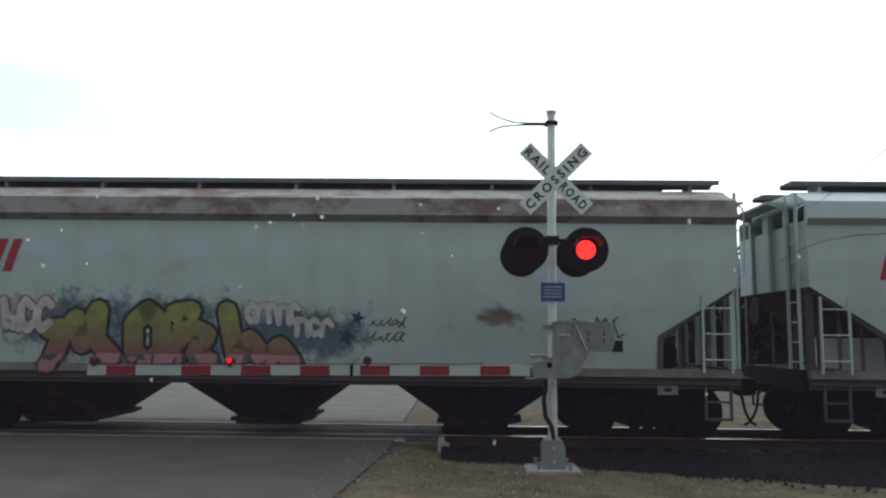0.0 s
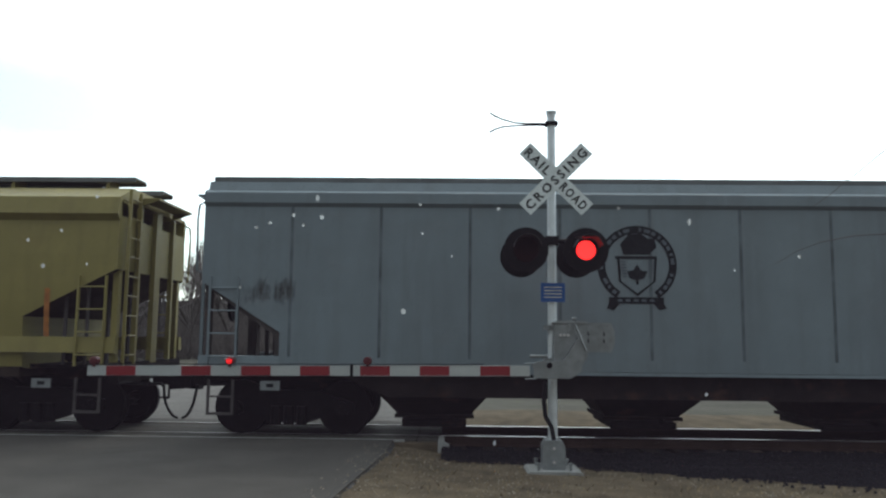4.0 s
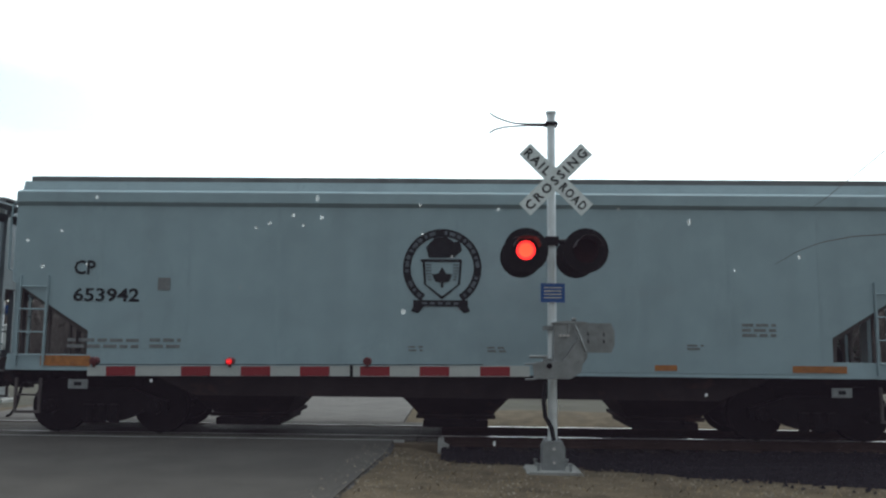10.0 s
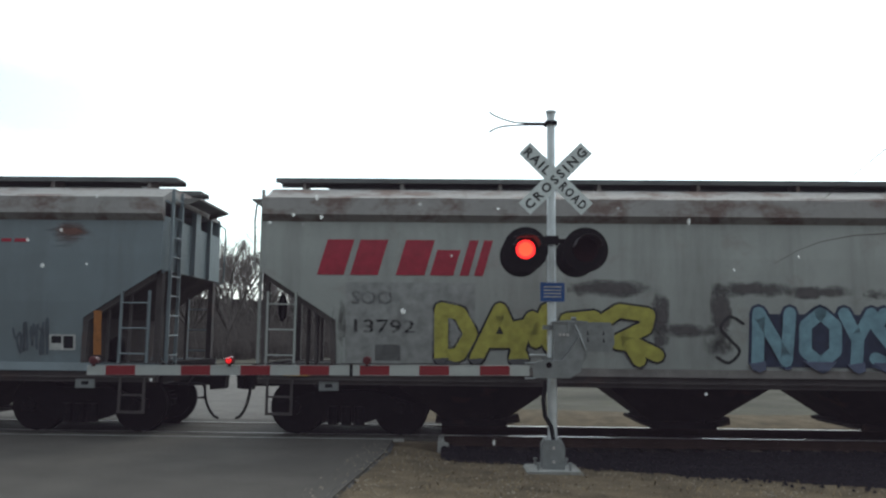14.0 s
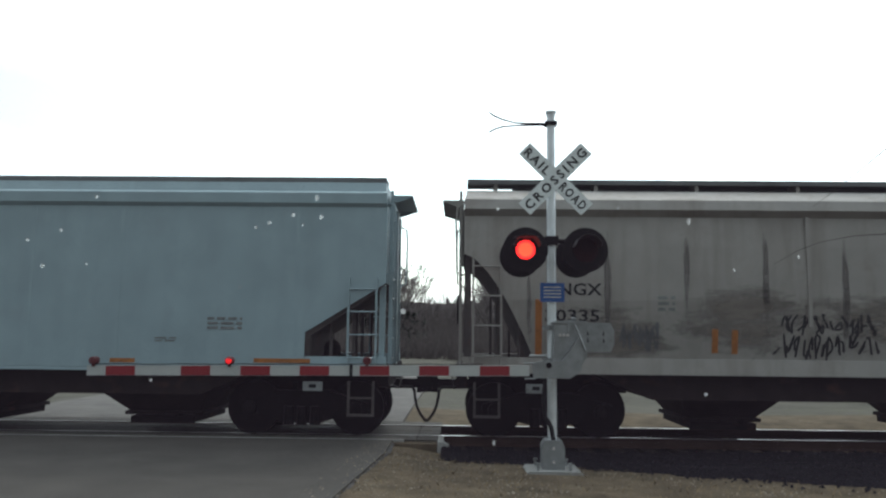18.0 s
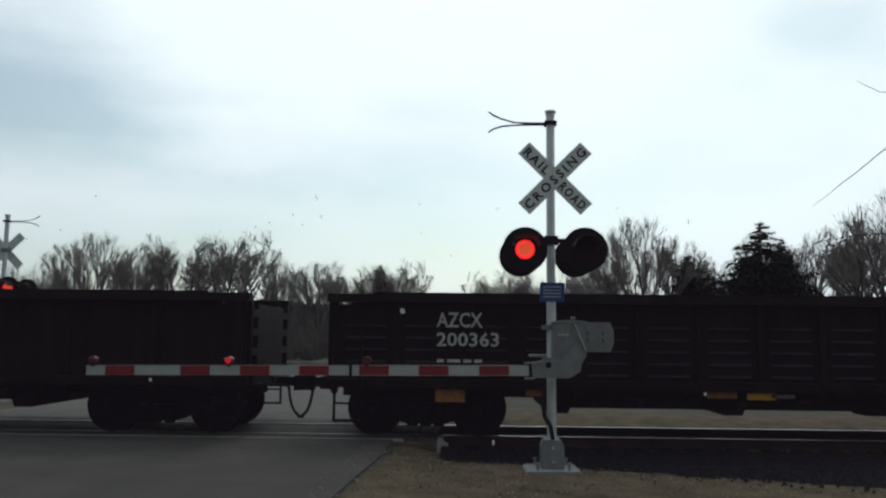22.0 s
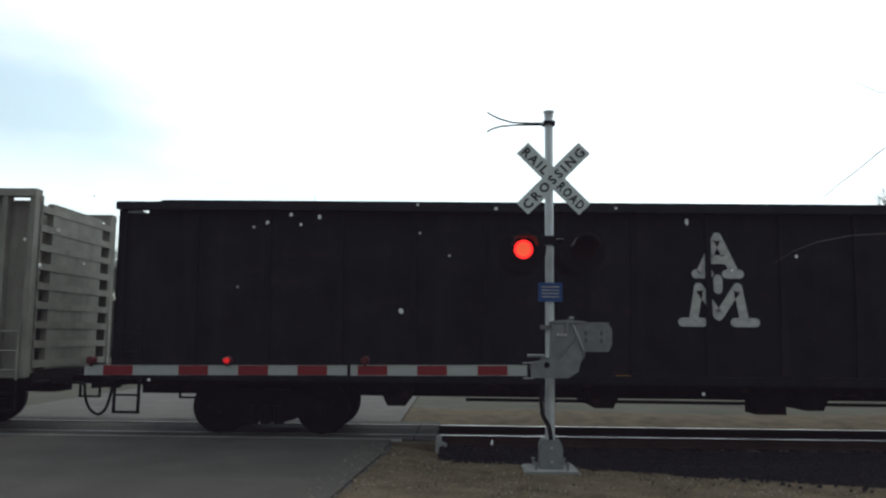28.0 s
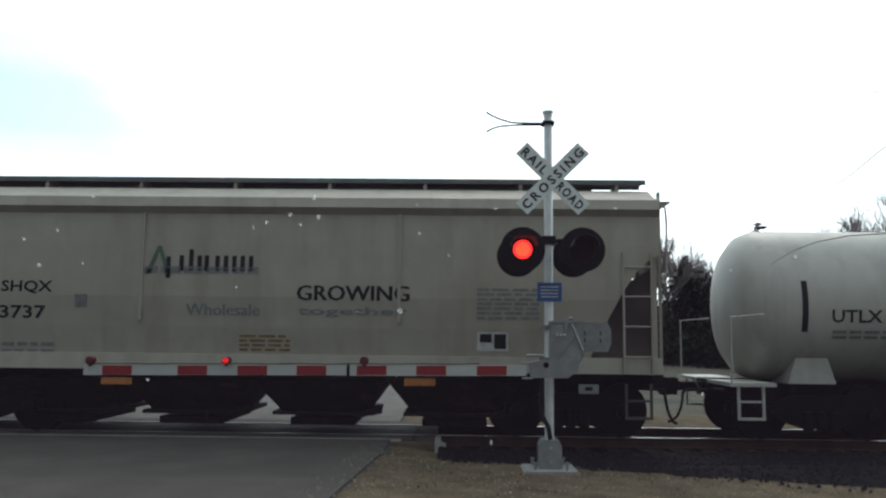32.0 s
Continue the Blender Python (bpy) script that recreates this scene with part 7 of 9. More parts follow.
GLYPHS.update({
    "=": [[(0.1, 0.80), (0.95, 0.86)], [(0.05, 0.42), (0.9, 0.46)]],
    "2": [[(0.0, 0.72), (0.35, 1.0), (0.85, 0.92), (0.80, 0.66), (0.30, 0.36), (0.65, 0.30), (1.0, 0.10)], [(0.55, 0.30), (0.70, 0.0)]],
    "m": [[(0.0, 0.0), (0.18, 0.52), (0.40, 0.84)], [(0.40, 0.84), (0.48, 0.36), (0.74, 1.0)], [(0.74, 1.0), (0.70, 0.45), (0.96, 0.12)], [(-0.02, 0.62), (0.20, 0.66)]],
    "k": [[(0.12, 0.0), (0.10, 0.30), (0.30, 0.10)], [(0.30, 0.95), (0.62, 1.0), (0.42, 0.62)], [(0.12, 0.24), (0.62, 0.68), (0.92, 0.56), (0.70, 0.22), (0.98, 0.06)]],
    "l": [[(0.10, 1.0), (0.22, 0.14), (0.40, 0.48), (0.62, 0.10), (0.80, 0.36), (0.98, 0.04)]],
    "a": [[(0.10, 0.0), (0.08, 0.70), (0.40, 1.0), (0.78, 0.85), (0.88, 0.0)], [(0.20, 0.36), (0.80, 0.36)]],
    "n": [[(0.10, 0.0), (0.12, 0.85), (0.45, 1.0), (0.80, 0.80), (0.92, 0.0)]],
    "h": [[(0.15, 1.25), (0.18, 0.0)], [(0.18, 0.55), (0.55, 0.80), (0.85, 0.55), (0.90, 0.0)]],
    "q": [[(0.16, 0.0), (0.20, 1.25)], [(0.20, 0.55), (0.55, 1.0), (0.90, 0.82), (0.52, 0.46), (1.08, 0.0)]],
    "t": [[(0.0, 0.55), (0.50, 0.70), (1.0, 0.62)], [(0.50, 1.0), (0.48, 0.35), (0.80, 0.0)]],
    "r": [[(0.10, 0.0), (0.18, 0.72), (0.55, 1.0), (0.85, 0.65)]],
    "i": [[(0.45, 0.95), (0.40, 0.0)]],
    "x": [[(0.05, 1.0), (0.95, 0.0)], [(0.90, 1.0), (0.10, 0.05)]],
    "j": [[(0.75, 1.0), (0.70, 0.20), (0.40, 0.0), (0.10, 0.20)]],
    "c": [[(0.85, 0.80), (0.50, 1.0), (0.15, 0.70), (0.15, 0.30), (0.50, 0.0), (0.88, 0.20)]],
    "y": [[(0.05, 1.0), (0.50, 0.45)], [(0.95, 1.0), (0.30, -0.15)]],
})
GLYPH_ORDER = "NOSEYDKAMZHLRU"


def ribbon(s, pts, width, y, limit=None):
    """A flat stroke with round joints, each piece a hair proud of the last."""
    z_lo, z_hi = limit or (-9, 9)
    clip = lambda z: min(max(z, z_lo), z_hi)
    for i, (p, q) in enumerate(zip(pts, pts[1:])):
        d = math.hypot(q[0] - p[0], q[1] - p[1]) or 1e-6
        nx, nz = -(q[1] - p[1]) / d * width / 2, (q[0] - p[0]) / d * width / 2
        s.add([(p[0] + nx, y, clip(p[1] + nz)), (q[0] + nx, y, clip(q[1] + nz)), (q[0] - nx, y, clip(q[1] - nz)), (p[0] - nx, y, clip(p[1] - nz))], [(0, 1, 2, 3)])
    for i, p in enumerate(pts):
        s.add([(p[0] + width / 2 * math.cos(k * 0.785), y - 0.0003 * (1 + i % 2), clip(p[1] + width / 2 * math.sin(k * 0.785))) for k in range(8)], [tuple(range(8))])


def smooth_line(pts, n=4):
    out = []
    for i in range(len(pts) - 1):
        p0, p1, p2, p3 = pts[max(i - 1, 0)], pts[i], pts[i + 1], pts[min(i + 2, len(pts) - 1)]
        for k in range(n):
            t = k / n
            out.append(tuple(0.5 * (2 * b + (c - a) * t + (2 * a - 5 * b + 4 * c - d) * t * t + (3 * b - a - 3 * c + d) * t ** 3) for a, b, c, d in zip(p0, p1, p2, p3)))
    return out + [pts[-1]]


def graffiti(index, x, z, w, h, n, fill, edge, seed, curvy=False, second=None, fat=0.30, rim=0.05, forms="", cells=()):
    """Fat sprayed letter-like forms with an outline; they spell nothing."""
    r_ = random.Random(seed)
    inner, outer, glow_ = Shape(), Shape(), Shape()
    cell = w / n
    for i in range(n):
        glyph = GLYPHS[forms[i] if forms else GLYPH_ORDER[(seed + i * 3 + r_.randrange(2)) % len(GLYPH_ORDER)]]
        tilt, grow_ = r_.uniform(-0.15, 0.2), r_.uniform(0.92, 1.12)
        base = z + h * r_.uniform(-0.02, 0.05)
        for j, line in enumerate(glyph):
            if cells:
                x0, x1 = cells[i]
                pts = [(x0 + (x1 - x0) * (0.12 + 0.76 * a), z + h * (fat * 0.5 + (1 - fat) * b)) for a, b in line]
            else:
                pts = [(x + cell * i + cell * (-0.02 + 1.06 * a * grow_) + tilt * h * (b - 0.5) * 0.5, base + h * (0.14 + 0.72 * b)) for a, b in line]
            if curvy:
                pts = smooth_line(pts)
            fw = h * fat * (1.0 if not curvy else 1.15)
            y = -0.0012 * (i * 2 + j)
            ribbon(outer, pts, fw + h * rim * 2, y * 0.6)
            ribbon(inner, pts, fw, y * 0.6 - 0.010)
            if second:
                low = [(a, b) for a, b in pts]
                ribbon(glow_, low, fw * 0.96, y * 0.6 - 0.020, (0, z + h * 0.48))
    if edge:
        laid(index, "spray_outline", outer, SPRAY[edge])
    if fill:
        laid(index, "spray_letters", inner, SPRAY[fill], "sprayed " + fill.replace("_", " ") + " letter forms")
    if second:
        laid(index, "spray_shade", glow_, SPRAY[second])


def blob(r_, cx, cz, rx, rz, floor, square=0.6, n=20):
    p, q = r_.uniform(0, 6.28), r_.uniform(0, 6.28)
    pts = []
    for k in range(n):
        a = 2 * math.pi * k / n
        r = 1 + 0.10 * math.cos(2 * a + p) + 0.07 * math.cos(3 * a + q)
        c, s_ = math.cos(a), math.sin(a)
        pts.append((cx + rx * r * math.copysign(abs(c) ** square, c), max(floor, cz + rz * r * math.copysign(abs(s_) ** square, s_))))
    return pts


def bubbles(index, x, z, w, h, n, fill, edge, seed, width=0.04):
    """Fat filled bubble forms, each lapping over the last, with a bright rim; they spell nothing."""
    r_ = random.Random(seed)
    inner, rim = Shape(), Shape()
    cell = w / n
    for i in range(n):
        y = -0.0030 * i
        pts = blob(r_, x + cell * (i + 0.5), z + h * r_.uniform(0.44, 0.5), cell * 0.60, h * r_.uniform(0.44, 0.52), z)
        mid = (sum(a for a, b in pts) / len(pts), sum(b for a, b in pts) / len(pts))
        for a, b in zip(pts, pts[1:] + pts[:1]):
            inner.add([(mid[0], y, mid[1]), (a[0], y, a[1]), (b[0], y, b[1])], [(0, 1, 2)])
        ribbon(rim, pts + pts[:1], width, y - 0.0012)
        if i % 3 == 1:
            ribbon(rim, smooth_line([(x + cell * (i + 0.1), z + h * 0.52), (x + cell * (i + 0.5), z + h * 0.60), (x + cell * (i + 0.88), z + h * 0.42), (x + cell * (i + 0.80), z + h * 0.08)], 3), width * 0.8, y - 0.0014)
            continue
        if i % 3 == 2:
            ribbon(rim, smooth_line([(x + cell * (i + 0.05), z + h * 0.30), (x + cell * (i + 0.45), z + h * 0.34), (x + cell * (i + 0.62), z + h * 0.04)], 3), width * 0.8, y - 0.0014)
            ribbon(rim, smooth_line([(x + cell * (i + 0.30), z + h * 0.62), (x + cell * (i + 0.55), z + h * 0.78), (x + cell * (i + 0.85), z + h * 0.62)], 3), width * 0.8, y - 0.0018)
            continue
        hook = [(x + cell * (i + 0.28), z + h * 0.06), (x + cell * (i + 0.40), z + h * 0.38), (x + cell * (i + 0.72), z + h * 0.40), (x + cell * (i + 0.78), z + h * 0.10)]
        ribbon(rim, smooth_line(hook, 3), width * 0.8, y - 0.0014)
        ribbon(rim, blob(r_, x + cell * (i + 0.52), z + h * 0.68, cell * 0.13, h * 0.07, z, 1.0, 10), width * 0.6, y - 0.0016)
    laid(index, "spray_letters", inner, SPRAY[fill], "sprayed " + fill + " bubble forms")
    laid(index, "spray_outline", rim, SPRAY[edge])


def outline_tag(index, x, z, w, h, n, mat, seed, width=0.05):
    """Sprayed overlapping bubble outlines with no filling; they spell nothing."""
    r_ = random.Random(seed)
    s = Shape()
    cell = w / n
    for i in range(n):
        lobes = [(0.5, 0.34, 0.66, 0.40)] if i in (0, n - 1) else [(0.45, 0.30, 0.55, 0.36), (0.55 + r_.uniform(-0.15, 0.15), 0.70, 0.46, 0.30)]
        for j, (cx, cz, rx, rz) in enumerate(lobes):
            p, q = r_.uniform(0, 6.28), r_.uniform(0, 6.28)
            pts = []
            for k in range(15):
                a = 0.5 + k * 6.283 / 14 * 0.92
                r = 1 + 0.13 * math.cos(2 * a + p) + 0.09 * math.cos(3 * a + q)
                pts.append((x + cell * (i + cx + rx * r * math.cos(a)), max(z, z + h * (cz + rz * r * math.sin(a)))))
            ribbon(s, smooth_line(pts, 2), width * (1.0 if j == 0 else 0.85), -0.0004 * (2 * i + j))
        a = x + cell * (i + 0.45)
        ribbon(s, smooth_line([(a, z + h * 0.2), (a + cell * 0.12, z + h * 0.42), (a + cell * 0.3, z + h * 0.3)], 3), width * 0.6, -0.0004 * i - 0.0002)
    laid(index, "spray_line", s, SPRAY[mat])


def scrawl(index, x, z, w, h, n, mat, seed, width=0.025):
    """A hasty tag of thin strokes."""
    r_ = random.Random(seed)
    s = Shape()
    cell = w / n
    for i in range(n):
        pts = [(x + cell * (i + r_.uniform(-0.1, 1.1)), z + h * r_.uniform(0, 1)) for k in range(r_.randint(3, 5))]
        ribbon(s, smooth_line(pts, 5), width, -0.0004 * i)
    laid(index, "spray_scrawl", s, SPRAY[mat])


def tag(index, x, z, w, h, forms, mat, width=0.035, lean=0.1):
    """A quick handwritten tag: curved strokes of letter-like forms."""
    s = Shape()
    cell = w / len(forms)
    for i, f in enumerate(forms):
        for j, line in enumerate(GLYPHS[f]):
            pts = [(x + cell * (i + 0.06 + 0.98 * a) + lean * h * b, z + h * b) for a, b in line]
            ribbon(s, smooth_line(pts, 4), width, -0.0004 * (2 * i + j))
    laid(index, "spray_line", s, SPRAY[mat])


def stroke(index, x, z, w, h, line, mat, width=0.05):
    """One sprayed line through points of a unit box."""
    s = Shape()
    ribbon(s, smooth_line([(x + w * a, z + h * b) for a, b in line], 4), width, 0.0)
    laid(index, "spray_line", s, SPRAY[mat])


def cursive(index, x, z, w, h, n, mat, seed, width=0.03, lean=0.15):
    """An unreadable signature: one looping line with a few loose strokes."""
    r_ = random.Random(seed)
    s, pts = Shape(), []
    cell = w / n
    for i in range(n):
        top, low, back = r_.uniform(0.45, 1.0), r_.uniform(0.0, 0.22), r_.uniform(0.1, 0.55)
        for a, b in ((0.0, low), (0.45, top * 0.6), (0.8, top), (0.8 - back, top * 0.8), (0.6, low + 0.1), (0.9, low)):
            pts.append((x + cell * (i + a) + lean * h * b, z + h * b))
    ribbon(s, smooth_line(pts, 3), width, 0.0)
    for i in range(max(1, n // 3)):
        cx, cz = x + w * r_.uniform(0.1, 0.8), z + h * r_.uniform(0.2, 0.9)
        ribbon(s, smooth_line([(cx, cz), (cx + cell * 0.6, cz + h * r_.uniform(-0.3, 0.3)), (cx + cell * r_.uniform(0.9, 1.5), cz + h * r_.uniform(-0.2, 0.3))], 3), width, -0.0008)
    laid(index, "spray_line", s, SPRAY[mat])


def star(index, x, z, r, mat):
    s = Shape()
    pts = [(x + (r if k % 2 == 0 else r * 0.42) * math.sin(k * math.pi / 5 + 0.3), 0, z + (r if k % 2 == 0 else r * 0.42) * math.cos(k * math.pi / 5 + 0.3)) for k in range(10)]
    s.add(pts + [(x, 0, z)], [(k, (k + 1) % 10, 10) for k in range(10)])
    laid(index, "spray_star", s, SPRAY[mat])


def patch(index, x, z, w, h, mat, name="rust_patch"):
    s = Shape()
    nz = max(2, int(h / 0.2))
    for i in range(nz):
        z0, z1 = z + h * i / nz, z + h * (i + 1) / nz
        s.add([(x, 0, z0), (x + w, 0, z0), (x + w, 0, z1), (x, 0, z1)], [(0, 1, 2, 3)])
    return laid(index, name, s, mat, "", 0.004)


red_logo(0, -7.38, 2.69, 3.02, 0.55)
patch(0, -4.7, 1.15, 2.6, 1.35, TEAL_HAZE, "spray_haze")
patch(0, -2.9, 1.15, 2.5, 1.35, TEAL_HAZE, "spray_haze")
patch(0, -0.9, 1.15, 2.4, 1.15, TEAL_HAZE, "spray_haze")
graffiti(0, -4.1, 1.02, 4.5, 1.20, 4, "lime_to_rose", "black", 3, fat=0.26, rim=0.045, forms="mOkl", cells=((-4.05, -2.62), (-2.62, -1.88), (-2.2, -1.05), (-1.25, 0.40)))
tag(0, -2.42, 1.72, 0.30, 0.36, "c", "white", 0.07)
graffiti(0, -4.68, 1.62, 0.80, 0.68, 3, "white", "rose", 4, fat=0.20, rim=0.04, forms="lcc")
graffiti(0, -0.62, 1.82, 0.90, 0.40, 5, "white", "rose", 5, fat=0.24, rim=0.03, forms="crnnc")
graffiti(0, 0.22, 1.62, 0.60, 0.36, 3, "white", "rose", 6, fat=0.24, rim=0.03, forms="ncr")
star(0, 1.23, 1.97, 0.14, "navy")
star(0, 1.05, 1.66, 0.18, "navy")
cursive(0, 1.42, 1.82, 0.62, 0.20, 5, "mauve", 1, 0.022)
cursive(0, 1.42, 1.58, 0.58, 0.18, 5, "mauve", 2, 0.022)
patch(0, 2.98, 1.72, 1.15, 0.55, FAINT_RUST)
patch(0, -3.89, 1.95, 0.85, 0.28, CHALK, "scuff")
placard(0, 5.05, 1.43, 0.58, 0.24)
scrawl(0, 5.05, 1.67, 0.55, 0.37, 6, "smoke", 9)
red_logo(1, -6.34, 2.67, 2.93, 0.60)
writing(1, "SOO", -5.92, 2.13, 0.80, 0.26, STENCIL_FADED, 0.25)
writing(1, "117231", -5.89, 1.68, 1.05, 0.24, STENCIL_FADED, 0.25)
rect(1, -6.20, 1.34, 0.12, 0.78, REFLECT_ORANGE, "reflector")
rect(1, -2.86, 1.24, 0.10, 0.44, REFLECT_ORANGE, "reflector")
rect(1, -0.75, 1.31, 0.11, 0.46, REFLECT_ORANGE, "reflector")
rect(1, 1.34, 1.31, 0.11, 0.42, REFLECT_ORANGE, "reflector")
rect(1, -4.02, 1.41, 0.39, 0.26, STENCIL)
rect(1, 0.64, 1.35, 0.11, 0.33, REFLECT_ORANGE, "reflector")
rect(1, 2.96, 1.36, 0.11, 0.35, REFLECT_ORANGE, "reflector")
rect(1, 6.14, 1.28, 0.10, 0.83, REFLECT_ORANGE, "reflector")
patch(1, 5.26, 1.73, 0.46, 0.37, GRIME_SHADE, "stain")
rect(1, 5.33, 1.38, 0.42, 0.24, STENCIL)
patch(1, -1.46, 1.52, 1.14, 0.47, GRIME_SHADE, "stain")
patch(1, 3.54, 1.51, 0.56, 0.25, GRIME_SHADE, "stain")
writing(2, "SOO", -5.61, 2.24, 0.73, 0.25, STENCIL)
writing(2, "119020", -5.71, 1.70, 1.18, 0.26, STENCIL)
graffiti(2, -5.03, 1.10, 5.6, 1.08, 6, "sky_to_teal", "black", 21, fat=0.20, rim=0.028, forms="tArEmx", cells=((-5.05, -3.75), (-3.95, -3.2), (-3.25, -2.3), (-2.35, -1.25), (-1.5, -0.2), (-0.35, 0.62)))
graffiti(2, 0.85, 1.00, 4.2, 0.98, 4, "teal_to_blue", "black", 22, curvy=True, fat=0.22, rim=0.075, forms="hanq", cells=((0.85, 1.85), (1.80, 2.95), (2.90, 3.90), (3.80, 5.00)))
cursive(2, -3.71, 2.02, 1.40, 0.42, 5, "black", 3, 0.06)
cursive(2, -0.72, 2.04, 0.40, 0.38, 2, "black", 4, 0.06)
rect(2, -3.45, 0.94, 0.40, 0.08, REFLECT_YELLOW, "reflector")
rect(2, -1.07, 0.97, 0.41, 0.08, REFLECT_YELLOW, "reflector")
rect(2, 1.54, 0.98, 0.36, 0.09, REFLECT_YELLOW, "reflector")
rect(2, 3.94, 1.00, 0.36, 0.09, REFLECT_YELLOW, "reflector")
patch(2, 5.08, 1.37, 0.79, 0.29, GRIME_SHADE, "stain")
writing(3, "954", -6.24, 2.24, 0.75, 0.27, STENCIL)
scrawl(3, -7.89, 3.04, 0.70, 0.52, 9, "mauve", 31)
writing(3, "ME", -6.06, 2.72, 0.62, 0.29, STENCIL)
scrawl(3, 0.00, 1.72, 0.93, 0.51, 10, "ash", 33)
patch(3, -4.1, 1.5, 2.5, 0.6, FAINT_RUST)
bars(3, -0.83, 1.64, 0.61, 0.25, 2)
rect(3, 6.05, 1.69, 0.27, 0.16, STENCIL)
bars(3, 5.00, 1.63, 0.69, 0.23, 2)
rect(3, -4.77, 2.59, 0.21, 0.25, STENCIL_FADED)
writing(4, "DME", -6.69, 2.52, 0.84, 0.30, STENCIL)
writing(4, "51621", -6.68, 2.01, 1.15, 0.28, STENCIL)
rect(4, -5.12, 2.27, 0.26, 0.26, RUST)
rect(4, -7.08, 1.52, 0.09, 0.90, REFLECT_ORANGE, "reflector")
cursive(4, -8.18, 2.92, 1.45, 0.40, 6, "ash", 5, 0.028)
scrawl(4, -5.75, 1.57, 1.09, 0.37, 12, "ash", 42, 0.03)
scrawl(4, -4.10, 1.92, 0.78, 0.25, 6, "ash", 43)
scrawl(4, -2.76, 1.95, 1.01, 0.37, 8, "smoke", 44)
rect(4, -2.18, 1.61, 0.47, 0.26, RUST)
scrawl(4, -1.53, 1.58, 1.64, 0.52, 16, "mauve", 45, 0.013)
rect(4, -1.67, 1.55, 0.09, 0.41, REFLECT_ORANGE, "reflector")
bars(4, -6.67, 1.64, 0.72, 0.18, 2)
rect(4, 2.78, 1.61, 0.49, 0.28, RUST)
rect(4, 1.57, 1.57, 0.07, 0.42, REFLECT_ORANGE, "reflector")
rect(4, 4.34, 1.60, 0.07, 0.41, REFLECT_ORANGE, "reflector")
rect(4, 7.08, 1.59, 0.09, 0.83, REFLECT_ORANGE, "reflector")
patch(4, 2.18, 1.72, 0.47, 0.28, GRIME_SHADE, "stain")
patch(5, -6.82, 2.07, 1.09, 0.64, GRIME_SHADE, "stain")
emblem(5, -0.22, 2.89, 0.65)
bubbles(6, 2.57, 1.20, 2.69, 0.79, 4, "green", "ash", 61, 0.03)
placard(6, 5.35, 1.40, 0.38, 0.27)
rect(6, 5.84, 1.64, 0.41, 0.26, STENCIL)
rect(6, 2.70, 0.98, 0.36, 0.10, REFLECT_YELLOW, "reflector")
scrawl(6, 3.14, 1.13, 0.94, 0.24, 10, "ash", 62, 0.03)
patch(6, 5.87, 3.01, 0.57, 0.28, CHALK, "scuff")
rect(6, 2.33, 1.57, 0.09, 0.19, REFLECT_ORANGE, "reflector")
rect(6, 6.04, 1.02, 0.30, 0.08, REFLECT_YELLOW, "reflector")
writing(7, "CP", -6.25, 2.65, 0.37, 0.22, STENCIL_FADED)
writing(7, "651969", -6.27, 2.22, 1.10, 0.20, STENCIL_FADED)
bubbles(7, -3.85, 1.24, 3.80, 1.14, 6, "plum", "pink", 71, 0.035)
emblem(7, -0.15, 2.85, 0.63)
scrawl(7, 1.47, 1.37, 1.17, 0.77, 18, "black", 72, 0.03)
cursive(7, -0.18, 1.56, 0.60, 0.20, 4, "ash", 6, 0.025)
bars(7, 5.36, 1.16, 1.10, 0.09, 1, REFLECT_ORANGE)
patch(8, 0.35, 3.15, 1.55, 0.70, RUST_DENSE)
patch(8, 0.38, 2.33, 1.45, 0.42, RUST_DENSE)
patch(8, -1.5, 2.65, 0.85, 0.85, RUST_ORANGE)
patch(8, 5.5, 2.65, 1.45, 0.98, FAINT_RUST)
patch(8, 2.9, 3.25, 1.85, 0.32, RUST_STREAK)
patch(8, -7.36, 2.56, 1.62, 0.90, RUST_STREAK)
patch(8, -5.22, 2.40, 2.28, 1.28, RUST_DENSE)
patch(8, -2.28, 2.56, 1.79, 1.08, RUST_STREAK)
patch(8, 0.44, 2.17, 1.76, 0.60, RUST_DENSE)
patch(8, 0.54, 2.96, 1.68, 0.56, RUST_STREAK)
patch(8, 2.77, 3.07, 2.31, 0.66, RUST_DENSE)
patch(8, 5.54, 2.68, 1.28, 0.98, RUST_STREAK)
emblem(8, 2.43, 2.98, 0.56, HOOD)
for z, w, n in ((3.16, 1.72, 8), (2.87, 1.24, 7), (2.56, 1.38, 7)):
    for k in range(n):
        rect(8, 3.16 + w * k / n, z + 0.01 * (k % 2), w / n * (0.84 - 0.12 * (k % 3 == 1)), 0.16, LETTER_RED, "company_name", "worn red company name as blocks")
writing(8, "SOO", -5.50, 2.18, 0.73, 0.24, STENCIL_FADED, 0.25)
writing(8, "119698", -5.50, 1.69, 1.11, 0.26, STENCIL, 0.25)
rect(8, -6.65, 1.27, 0.12, 0.83, REFLECT_YELLOW, "reflector")
rect(8, -3.55, 1.23, 0.12, 0.44, REFLECT_YELLOW, "reflector")
rect(8, -1.41, 1.25, 0.12, 0.44, REFLECT_YELLOW, "reflector")
rect(8, 2.88, 1.27, 0.13, 0.44, REFLECT_YELLOW, "reflector")
rect(8, 5.99, 1.72, 0.11, 0.47, REFLECT_YELLOW, "reflector")
outline_tag(8, -4.39, 1.20, 4.54, 0.52, 7, "slate", 81, 0.06)
